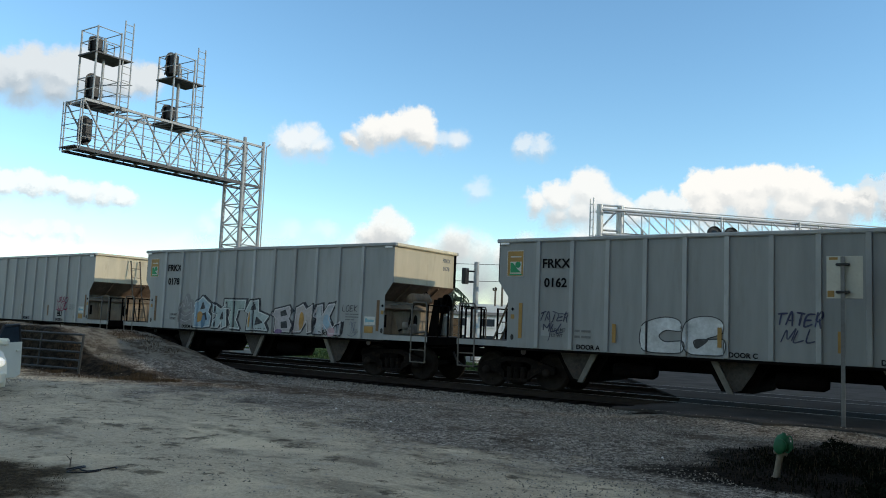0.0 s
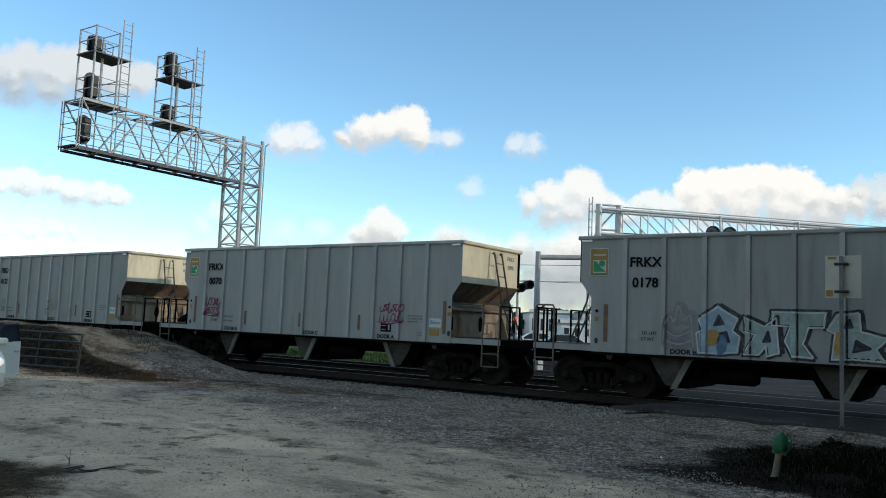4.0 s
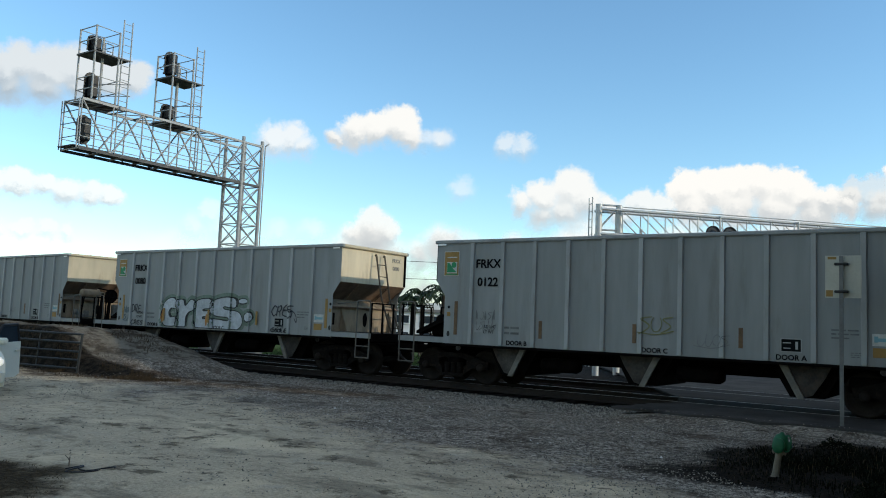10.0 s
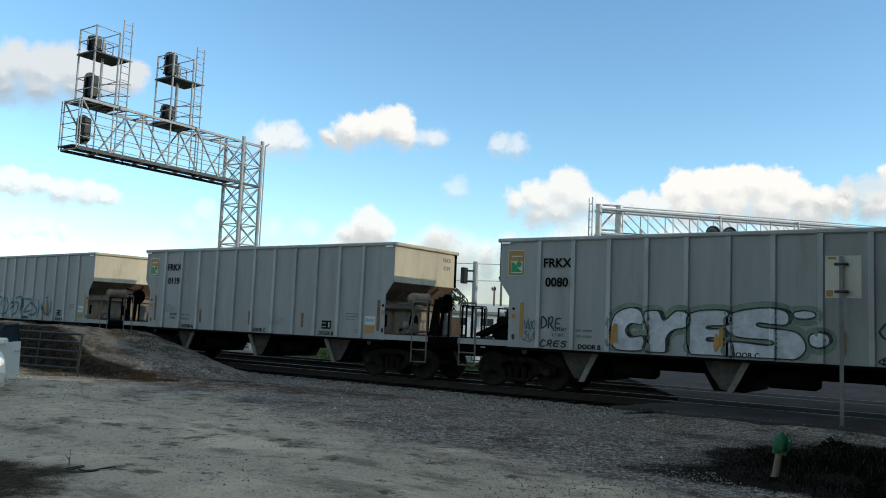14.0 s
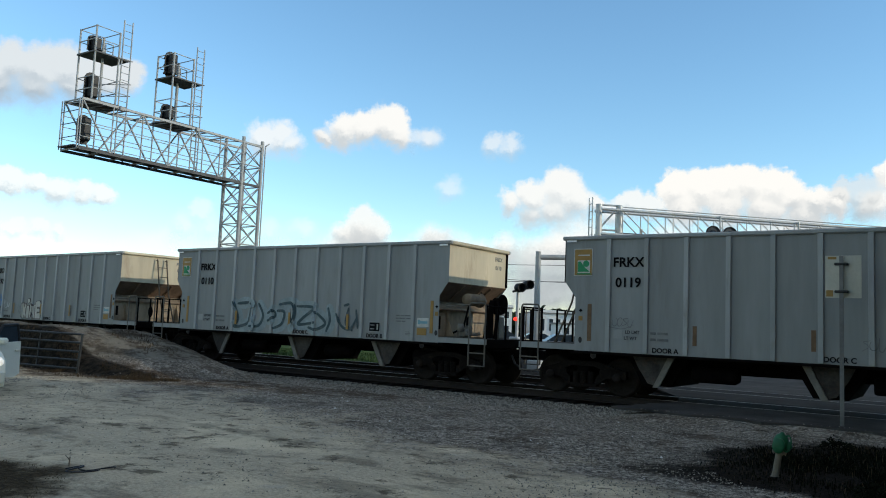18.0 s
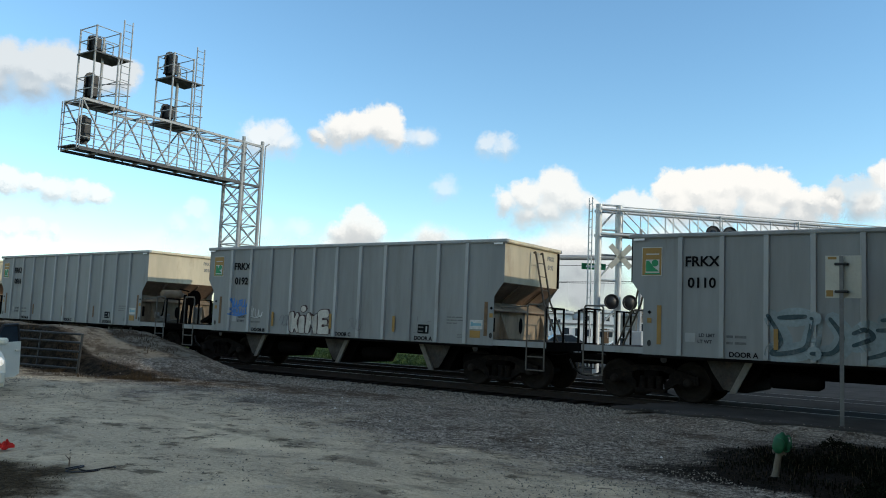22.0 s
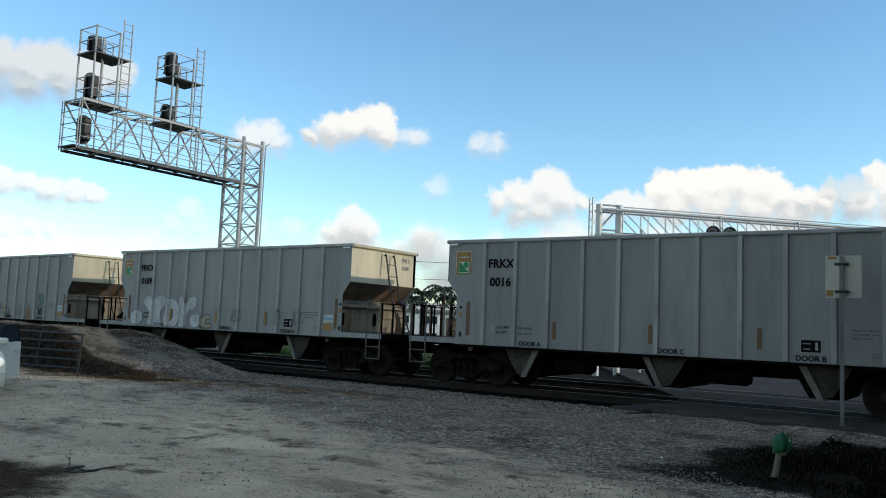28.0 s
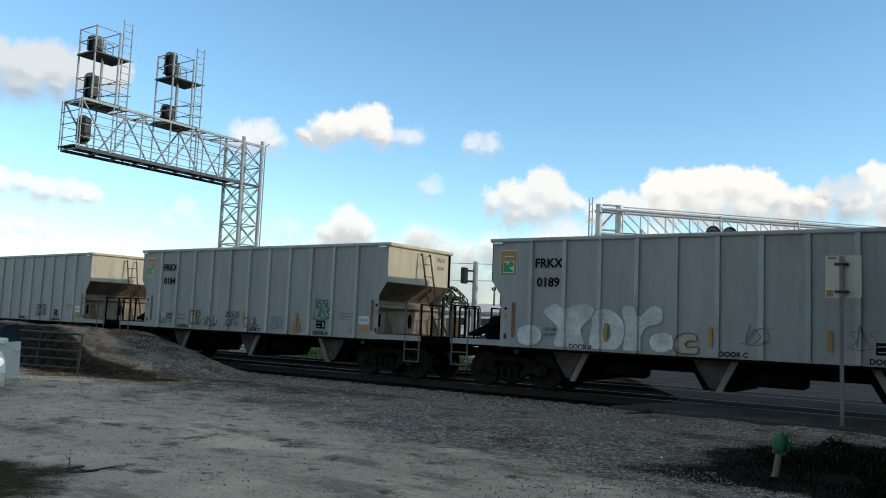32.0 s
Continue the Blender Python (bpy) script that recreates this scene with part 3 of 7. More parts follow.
    w = M().lathe([(0.24, -0.012), (0.275, -0.012), (0.275, 0.012), (0.24, 0.012), (0.24, -0.012)], (6.62, -0.05, 2.20), "x", 22)
    for k in range(5):
        a = k * 2 * math.pi / 5
        w.tube((6.62, -0.05, 2.20), (6.62, -0.05 + 0.25 * math.cos(a), 2.20 + 0.25 * math.sin(a)), 0.014, 5)
    c["brake_wheel"] = w.mesh("hand_brake_wheel", GRIME)
    bs = M().cbox((6.48, -0.05, 2.14), (0.20, 0.34, 0.46), 0.04)
    bs.tube((6.48, -0.05, 1.95), (6.40, -0.05, 1.24), 0.05, 8)
    bs.prism([(6.2, 1.24), (6.5, 1.24), (6.5, 2.3), (6.38, 2.3)], -0.35, -0.3)
    c["brake_stand"] = bs.mesh("hand_brake_stand", GRIME)
    c["valve"] = M().cbox((6.0, -1.0, 1.36), (0.22, 0.30, 0.22), 0.05).lathe([(0, -0.1), (0.09, -0.1), (0.1, 0.0), (0.07, 0.12), (0, 0.12)], (6.0, -1.18, 1.50), "z", 12).cbox((5.95, -0.72, 1.42), (0.18, 0.2, 0.30), 0.04).tube((6.0, -1.1, 1.3), (6.0, -0.2, 1.34), 0.03, 8).mesh("brake_valve", CHUTEBAR)
    c["valve_2"] = M().cbox((6.3, 0.35, 1.55), (0.14, 0.34, 0.62), 0.03).mesh("brake_valve", CHUTEBAR)
    c["brake_pipe"] = M().path([(5.55, -0.9, 1.35), (5.9, -0.9, 1.5), (6.05, -0.9, 2.1), (6.05, -0.3, 2.5), (5.6, 0.4, 2.45)], 0.028).mesh("brake_pipe", GRIME)
    c["strut"] = M().prism([(-5.6, 1.95), (-5.6, 1.8), (-6.75, 1.30), (-6.85, 1.30), (-6.85, 1.38)], -0.95, -0.55).mesh("brake_lever_guard", GRIME)
    c["gear"] = M().cbox((-6.2, -0.4, 1.42), (0.6, 0.7, 0.38), 0.08).lathe([(0.0, -0.3), (0.13, -0.3), (0.15, -0.2), (0.15, 0.25), (0, 0.28)], (-6.1, -0.5, 1.72), "x", 12).mesh("brake_gear", GRIME)
    # coupler with knuckle, and hose
    k = M().cbox((7.2, 0, 0.86), (0.5, 0.22, 0.24), 0.03)
    k.prism([(7.36, -0.16), (7.48, -0.19), (7.57, -0.10), (7.57, 0.02), (7.50, 0.04), (7.47, 0.14), (7.36, 0.16)], 0.72, 1.0, "z")
    c["coupler"] = k.mesh("coupler", GRIME)
    c["hose"] = M().path([(7.1, -0.28, 0.82), (7.22, -0.30, 0.60), (7.38, -0.22, 0.46), (7.53, -0.10, 0.42)], 0.028).mesh("air_hose", BLACK)
    c["cut_lever"] = M().path([(7.1, -1.4, 0.95), (7.14, -0.9, 0.93), (7.2, -0.3, 0.99)], 0.016).mesh("uncoupling_lever", GRIME)
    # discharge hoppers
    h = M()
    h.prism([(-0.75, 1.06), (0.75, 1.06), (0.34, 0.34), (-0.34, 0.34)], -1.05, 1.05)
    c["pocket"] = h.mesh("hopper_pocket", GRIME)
    c["chute_plate"] = M().prism([(-0.52, 1.04), (0.44, 1.04), (0.04, 0.36), (-0.14, 0.40), (-0.38, 0.76)], -1.26, -1.24).mesh("chute_plate", CHUTE)
    c["chute_plate_back"] = M().prism([(0.52, 1.04), (-0.44, 1.04), (-0.04, 0.36), (0.14, 0.40), (0.38, 0.76)], -1.26, -1.24).mesh("chute_plate", CHUTE)
    c["chute_bar"] = M().prism([(0.36, 1.04), (0.52, 1.04), (0.14, 0.32), (0.0, 0.32)], -1.33, -1.265).mesh("chute_edge_bar", CHUTEBAR)
    c["chute_bar_back"] = M().prism([(-0.36, 1.04), (-0.52, 1.04), (-0.14, 0.32), (0.0, 0.32)], -1.33, -1.265).mesh("chute_edge_bar", CHUTEBAR)
    c["door_cylinder"] = M().lathe([(0.0, -0.55), (0.16, -0.55), (0.18, -0.5), (0.18, 0.4), (0.12, 0.5), (0, 0.5)], (0, -0.9, 0.66), "x", 14).mesh("door_cylinder", GRIME)
    # bogie
    sf = [(-1.12, 0.60), (-1.12, 0.34), (-0.70, 0.34), (-0.42, 0.20), (0.42, 0.20), (0.70, 0.34), (1.12, 0.34), (1.12, 0.60), (0.80, 0.66), (0.42, 0.80), (-0.42, 0.80), (-0.80, 0.66)]
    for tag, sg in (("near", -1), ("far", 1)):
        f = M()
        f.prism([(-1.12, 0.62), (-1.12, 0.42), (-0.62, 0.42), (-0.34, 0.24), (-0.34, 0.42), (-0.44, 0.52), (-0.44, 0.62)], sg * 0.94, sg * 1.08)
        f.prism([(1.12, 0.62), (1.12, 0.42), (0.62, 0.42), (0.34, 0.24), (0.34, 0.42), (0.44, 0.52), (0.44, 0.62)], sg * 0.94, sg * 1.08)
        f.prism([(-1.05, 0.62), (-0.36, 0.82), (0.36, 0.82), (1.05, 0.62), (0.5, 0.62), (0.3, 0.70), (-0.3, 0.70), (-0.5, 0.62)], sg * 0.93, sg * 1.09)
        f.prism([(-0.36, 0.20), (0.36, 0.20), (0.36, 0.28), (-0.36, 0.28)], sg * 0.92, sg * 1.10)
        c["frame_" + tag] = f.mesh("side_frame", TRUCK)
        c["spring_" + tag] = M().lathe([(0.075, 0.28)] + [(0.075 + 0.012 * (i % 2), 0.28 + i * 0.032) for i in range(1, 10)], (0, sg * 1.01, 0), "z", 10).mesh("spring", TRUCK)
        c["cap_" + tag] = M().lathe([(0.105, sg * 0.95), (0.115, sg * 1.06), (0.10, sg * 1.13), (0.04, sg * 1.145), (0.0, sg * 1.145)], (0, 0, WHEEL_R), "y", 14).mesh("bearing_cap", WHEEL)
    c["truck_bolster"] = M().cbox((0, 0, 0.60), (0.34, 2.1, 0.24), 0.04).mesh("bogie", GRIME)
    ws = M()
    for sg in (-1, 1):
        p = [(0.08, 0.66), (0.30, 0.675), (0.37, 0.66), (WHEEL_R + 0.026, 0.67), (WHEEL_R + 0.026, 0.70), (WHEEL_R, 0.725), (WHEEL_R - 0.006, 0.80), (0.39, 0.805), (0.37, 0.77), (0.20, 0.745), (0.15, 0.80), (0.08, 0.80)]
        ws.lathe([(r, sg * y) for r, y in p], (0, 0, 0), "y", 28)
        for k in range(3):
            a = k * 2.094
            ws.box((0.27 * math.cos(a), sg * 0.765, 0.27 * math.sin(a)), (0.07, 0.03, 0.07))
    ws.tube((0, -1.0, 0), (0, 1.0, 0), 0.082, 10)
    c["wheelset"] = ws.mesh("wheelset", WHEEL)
    # marks on the near side
    c["logo_back"] = M().box((0, 0, 0), (0.50, 0.008, 0.70)).mesh("emblem_panel", GOLD)
    c["logo_rim"] = M().box((0, 0.002, 0), (0.54, 0.008, 0.74)).mesh("emblem_border", DECAL)
    c["logo_low"] = M().box((0.02, -0.006, -0.12), (0.36, 0.008, 0.34)).mesh("emblem_field", DECAL)
    lg = M().prism([(-0.15, -0.26), (-0.15, 0.02), (-0.07, 0.02), (0.10, -0.20), (0.10, -0.26)], -0.014, -0.010)
    lg.prism([(0.09 + 0.09 * math.cos(k), -0.04 + 0.09 * math.sin(k)) for k in np.linspace(0, 2 * math.pi, 13)[:-1]], -0.014, -0.010)
    lg.prism([(0.02, -0.12), (0.20, -0.26), (0.08, -0.26)], -0.014, -0.010)
    c["logo_leaf"] = lg.mesh("emblem_leaf", GREEN)
    c["logo_foot"] = M().box((0.02, -0.006, -0.315), (0.40, 0.008, 0.035)).mesh("emblem_caption_bar", GREEN)
    c["logo_line"] = M().box((0.02, -0.006, 0.19), (0.34, 0.008, 0.03)).mesh("emblem_line", DECAL)
    c["tall_bar"] = M().box((0, 0, 0), (0.10, 0.008, 0.89)).mesh("tall_reflector", BROWN)
    c["tall_gold"] = M().box((0, 0, 0), (0.10, 0.008, 0.89)).mesh("tall_reflector", GOLD)
    c["short_bar"] = M().box((0, 0, 0), (0.09, 0.008, 0.44)).mesh("short_reflector", BROWN)
    c["short_gold"] = M().box((0, 0, 0), (0.09, 0.008, 0.44)).mesh("short_reflector", GOLD)
    c["ident"] = M().box((0, 0, 0), (0.38, 0.008, 0.25)).mesh("id_panel", INK)
    c["ident_marks"] = M().box((-0.08, -0.006, 0.05), (0.16, 0.006, 0.02)).box((-0.08, -0.006, -0.06), (0.14, 0.006, 0.02)).box((0.11, -0.006, 0.0), (0.05, 0.006, 0.16)).mesh("id_panel_marks", RIBPAINT)
    rim = M()
    for x in (-0.2, 0.2):
        rim.box((x, 0, 0), (0.016, 0.01, 0.28))
    for z in (-0.135, 0.135):
        rim.box((0, 0, z), (0.40, 0.01, 0.016))
    c["ident_rim"] = rim.mesh("id_panel_border", RIBPAINT)
    c["decal"] = M().box((0, 0, 0), (0.40, 0.008, 0.24)).mesh("white_decal", DECAL)
    c["decal_mark"] = M().box((0.03, -0.006, 0.0), (0.26, 0.006, 0.07)).box((-0.13, -0.006, 0.01), (0.07, 0.006, 0.12)).mesh("decal_mark", BLUEMARK)
    c["orange"] = M().box((0, 0, 0), (0.32, 0.008, 0.19)).mesh("orange_decal", GOLD)
    # no real opening: a flat oval with the hole's dark as its colour
    c["small_oval"] = M().prism([(0.045 * math.cos(k), 0.075 * math.sin(k)) for k in np.linspace(0, 2 * math.pi, 13)[:-1]], -0.004, 0.004).mesh("lift_hole", BLACK)
    c["small_tag"] = M().box((0, 0, 0), (0.10, 0.008, 0.11)).mesh("yellow_tag", GOLD)
    c["small_dark"] = M().prism([(-0.05, 0), (0, 0.045), (0.05, 0), (0, -0.045)], -0.004, 0.004).mesh("dark_tag", INK)
    st = M()
    for r, z in enumerate((0.16, 0.08, 0.0)):
        x = -0.30
        for w in ((0.14, 0.10, 0.2), (0.09, 0.2, 0.16), (0.18, 0.12))[r]:
            st.box((x + w / 2, 0, z), (w, 0.006, 0.03))
            x += w + 0.03
    c["small_print"] = st.mesh("small_stencil", FAINT)
    st = M()
    for z in (0.07, -0.07):
        x = -0.21
        for w in (0.14, 0.24):
            if w:
                st.box((x + w / 2, 0, z), (w, 0.006, 0.055))
            x += w + 0.04
    c["patch"] = M().box((0, 0, 0), (0.23, 0.006, 0.20)).mesh("repaint_patch", RIBPAINT)
    c["weights"] = st.mesh("weight_stencil", FAINT)
    c["corner_white"] = M().box((0, 0, 0), (0.26, 0.01, 0.045)).mesh("white_corner_mark", WHITE)
    c["tow_loop"] = M().lathe([(0.055, -0.012), (0.075, -0.012), (0.075, 0.012), (0.055, 0.012), (0.055, -0.012)], (0, 0, 0), "y", 12).mesh("tow_loop", CHUTE)


car_meshes()


def piece(name, key, parent, x=0.0, y=0.0, z=0.0, rz=0.0, label="", ry=0.0):
    ob = part(name, CAR_MESH[key], None, parent, label)
    ob.matrix_basis = pose(x, y, z, 0, ry, rz)
    return ob


def bogie(car, x):
    b = piece("bogie", "truck_bolster", car, x, label="grimy black cast-steel bogie")
    wheels = []
    for tag in ("near", "far"):
        piece("side_frame", "frame_" + tag, b)
        for a in (-0.2, 0.0, 0.2):
            piece("spring", "spring_" + tag, b, a)
        for a in (-1, 1):
            piece("bearing_cap", "cap_" + tag, b, a * BASE / 2)
    for a in (-1, 1):
        w = piece("wheelset", "wheelset", b, a * BASE / 2, 0, WHEEL_R, label="worn steel wheels on an axle")
        wheels.append(w)
    return wheels


def hopper_car(end, doors, gold):
    """One hopper. end: 'ladder' or 'brake', the gear on the end towards +x. gold: bright reflectors."""
    car = thing("hopper_car", "grey open-top ballast hopper car with ribbed steel sides", "hopper car", "cars of the freight train")
    for tag, sg in (("near", -1), ("far", 1)):
        piece("side_sheet", "side_" + tag, car)
        for i in range(11):
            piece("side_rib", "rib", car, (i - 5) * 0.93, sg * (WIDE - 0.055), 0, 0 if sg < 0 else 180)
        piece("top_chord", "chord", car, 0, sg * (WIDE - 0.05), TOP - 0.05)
        piece("side_sill", "sill", car, 0, sg * (WIDE - 0.045), SILL - 0.03, 0 if sg < 0 else 180)
    piece("hopper_floor", "floor", car)
    piece("centre_sill", "centre_sill", car)
    for sg in (1, -1):
        rz = 0 if sg > 0 else 180
        piece("end_sheet", "end_sheet", car, sg * (HALF - 0.02))
        piece("corner_post", "corner_post", car, sg * (HALF - 0.02), sg * (WIDE - 0.09), rz=rz)
        piece("end_chord", "chord_end", car, sg * (HALF + 0.02), 0, TOP - 0.05)
        piece("slope_sheet", "slope", car, sg * (HALF - 0.02), rz=rz)
        piece("apron_plate", "apron", car, sg * (HALF - 0.02), rz=rz)
        piece("bulkhead", "bulkhead", car, sg * (HALF - 0.02), rz=rz)
        piece("bulkhead_flange", "flange", car, sg * (HALF - 0.02), rz=rz)
        for y in (-1.05, 1.2):
            piece("gusset", "gusset", car, sg * (HALF - 0.02), y, rz=rz)
        for y in (0.05,):
            piece("access_hole", "port", car, sg * (HALF - 0.36), y, 1.62)
        piece("lightening_slot", "slot", car, sg * (HALF - 0.36), -1.38, 1.62)
        for y in (-0.7, 0.7):
            piece("slope_brace", "brace", car, sg * (HALF - 0.02), y, rz=rz)
        for nm, key in (("end_platform", "platform"), ("end_beam", "end_beam"), ("coupler", "coupler"), ("air_hose", "hose"), ("uncoupling_lever", "cut_lever")):
            piece(nm, key, car, rz=rz)
        piece("body_bolster", "bolster", car, sg * BOGIE)
        for nm, key in (("step_ladder", "step_rail"), ("end_handrail", "guard"), ("side_handrail", "side_grab"), ("platform_edge", "plat_edge")):
            piece(nm, key, car, rz=rz)
    # the two corners that a half turn does not give
    for sg in (1, -1):
        rz = 0 if sg > 0 else 180
        x0 = -13.50 if sg > 0 else 13.50
        piece("step_ladder", "step_rail", car, x0, 0, 0, rz)
        piece("platform_edge", "plat_edge", car, -12.56 if sg > 0 else 12.56, 0, 0, rz)
        piece("end_handrail", "guard", car, -13.96 if sg > 0 else 13.96, 0, 0, rz)
    for x, fl in ((-3.62, 0), (0.1, 1) if doors == "ACB" else (-0.1, 0), (3.50, 1)):
        piece("hopper_pocket", "pocket", car, x)
        piece("chute_plate", "chute_plate" + ("_back" if fl else ""), car, x)
        piece("chute_edge_bar", "chute_bar" + ("_back" if fl else ""), car, x)
        piece("chute_plate", "chute_plate", car, x, 0, 0, 180)
        piece("door_cylinder", "door_cylinder", car, x + 1.35)
    # the climbing ladder stands at the end without the hand brake
    sg = 1 if end == "ladder" else -1
    rz = 0 if sg > 0 else 180
    piece("ladder_stile", "ladder", car, rz=rz)
    for z in (3.35, 2.98, 2.60):
        piece("ladder_rung", "rung", car, sg * (HALF + 0.12 + (3.66 - z) * 0.206), 0, z, rz)
    for z in (2.05, 1.72, 1.40):
        piece("ladder_rung", "rung", car, sg * (HALF + 0.40 + (2.30 - z) * 0.434), 0, z, rz)
    if end == "ladder":
        piece("brake_lever_guard", "strut", car)
        piece("brake_gear", "gear", car)
    else:
        for nm, key in (("air_reservoir", "brake_cylinder"), ("hand_brake_wheel", "brake_wheel"), ("hand_brake_stand", "brake_stand"), ("brake_valve", "valve"), ("brake_valve", "valve_2"), ("brake_pipe", "brake_pipe")):
            piece(nm, key, car)
    # markings on the side sheet
    y = -WIDE + 0.035
    e = piece("emblem_border", "logo_rim", car, -5.32, y, 3.22, label="square yellow and green emblem panel")
    e.scale = (0.9, 1, 0.9)
    for nm, key in (("emblem_panel", "logo_back"), ("emblem_field", "logo_low"), ("emblem_leaf", "logo_leaf"), ("emblem_line", "logo_line"), ("emblem_caption_bar", "logo_foot")):
        piece(nm, key, e, 0, -0.004, 0)
    for x in (-5.13, 5.28):
        piece("tall_reflector", "tall_gold" if gold is True else "tall_bar", car, x, y, 1.765)
    for x in (-2.59, -0.14, 2.26):
        piece("short_reflector", "short_gold" if gold else "short_bar", car, x, y - (0.036 if gold else 0.0), 1.54)
    for x, d in zip((-3.26, 0.35, 3.28), doors):
        ob = part("door_lettering", letters("DOOR " + d, 0.155, INK), None, car)
        ob.matrix_basis = pose(x, y - 0.004, 1.17, 90)
    i = piece("id_panel", "ident", car, 3.28, y, 1.43, label="black data panel with white border")
    piece("id_panel_marks", "ident_marks", i)
    piece("id_panel_border", "ident_rim", i)
    d = piece("white_decal", "decal", car, 4.99, y, 1.61, label="white decal with blue mark")
    piece("decal_mark", "decal_mark", d)
    piece("orange_decal", "orange", car, 4.96, y, 1.355)
    for x in (-5.36, 5.44):
        piece("lift_hole", "small_oval", car, x, y + 0.004, 1.34)
        piece("yellow_tag", "small_tag", car, x, y, 1.86)
        piece("dark_tag", "small_dark", car, x, y, 2.05)
    piece("small_stencil", "small_print", car, 4.35, y, 1.62)
    piece("small_stencil", "small_print", car, 4.55, y, 1.25).scale = (0.5, 1, 0.5)
    piece("weight_stencil", "weights", car, -3.41, y, 1.49)
    for text, x, z in (("LD LMT", -4.045, 1.565), ("LT WT", -4.09, 1.425)):
        ob = part("weight_lettering", letters(text, 0.105, SLATE), None, car)
        ob.matrix_basis = pose(x, y - 0.004, z, 90)
    piece("repaint_patch", "patch", car, -4.41, y + 0.003, 1.51, label="pale repainted patch")
    for x in (-5.62, 5.62):
        piece("white_corner_mark", "corner_white", car, x, -WIDE - 0.02, TOP - 0.125)
    for x in (-5.0, 5.0):
        piece("tow_loop", "tow_loop", car, x, -WIDE + 0.02, SILL - 0.07)
    wheels = bogie(car, -BOGIE) + bogie(car, BOGIE)
    return car, wheels


# ---- painted graffiti ----
SPRAY = {}


def spray(rgb):
    if rgb not in SPRAY:
        SPRAY[rgb] = mat("spray_paint", rgb, 0.6, var=0.28, scale=2.5, fine=14, bump=0.0, stain=tuple(0.45 * c + 0.55 * g for c, g in zip(rgb, (0.23, 0.24, 0.235))), amount=0.45)
    return SPRAY[rgb]


def drape(x, y):
    """Paint lies on the sheet, and climbs over the ribs."""
    d = abs((x / 0.93) - round(x / 0.93)) * 0.93 if abs(x) < 4.9 else 1.0
    return y - 0.060 * (1 - smooth(0.048, 0.07, d))


LAYER = [0]


def ribbon(m, pts, w, y):
    """A painted stroke along points in x, z, with round ends."""
    pts = [Vector(p) for p in pts]
    LAYER[0] = (LAYER[0] + 1) % 14
    y -= LAYER[0] * 0.0006
    fine = []
    for i in range(len(pts) - 1):
        p0, p1, p2, p3 = pts[max(0, i - 1)], pts[i], pts[i + 1], pts[min(len(pts) - 1, i + 2)]
        for k in range(9):
            t = k / 9
            fine.append(0.5 * (2 * p1 + (p2 - p0) * t + (2 * p0 - 5 * p1 + 4 * p2 - p3) * t * t + (3 * p1 - p0 - 3 * p2 + p3) * t ** 3))
    fine.append(pts[-1])
    ls, rs = [], []
    for i, p in enumerate(fine):
        d = (fine[min(i + 1, len(fine) - 1)] - fine[max(i - 1, 0)])
        d = d.normalized() if d.length > 1e-6 else Vector((1, 0))
        n = Vector((-d.y, d.x))
        k = w / 2 * (0.75 + 0.25 * math.sin(math.pi * i / max(1, len(fine) - 1)))
        ls.append(p + n * k)
        rs.append(p - n * k)
    n = len(ls)
    rows = 4 if w > 0.12 else 1
    vs = []
    for j in range(rows + 1):
        for i in range(n):
            p = ls[i].lerp(rs[i], j / rows)
            vs.append((p.x, drape(p.x, y - i * 0.00001), p.y))
    m.add(vs, [(j * n + i, j * n + i + 1, (j + 1) * n + i + 1, (j + 1) * n + i) for j in range(rows) for i in range(n - 1)])
    for q, p in enumerate((fine[0], fine[-1])):
        yy = drape(p.x, y - 0.0003 - 0.00015 * q)
        m.add([(p.x + w * 0.37 * math.cos(k), yy, p.y + w * 0.37 * math.sin(k)) for k in np.linspace(0, 2 * math.pi, 9)[:-1]], [tuple(range(8))])


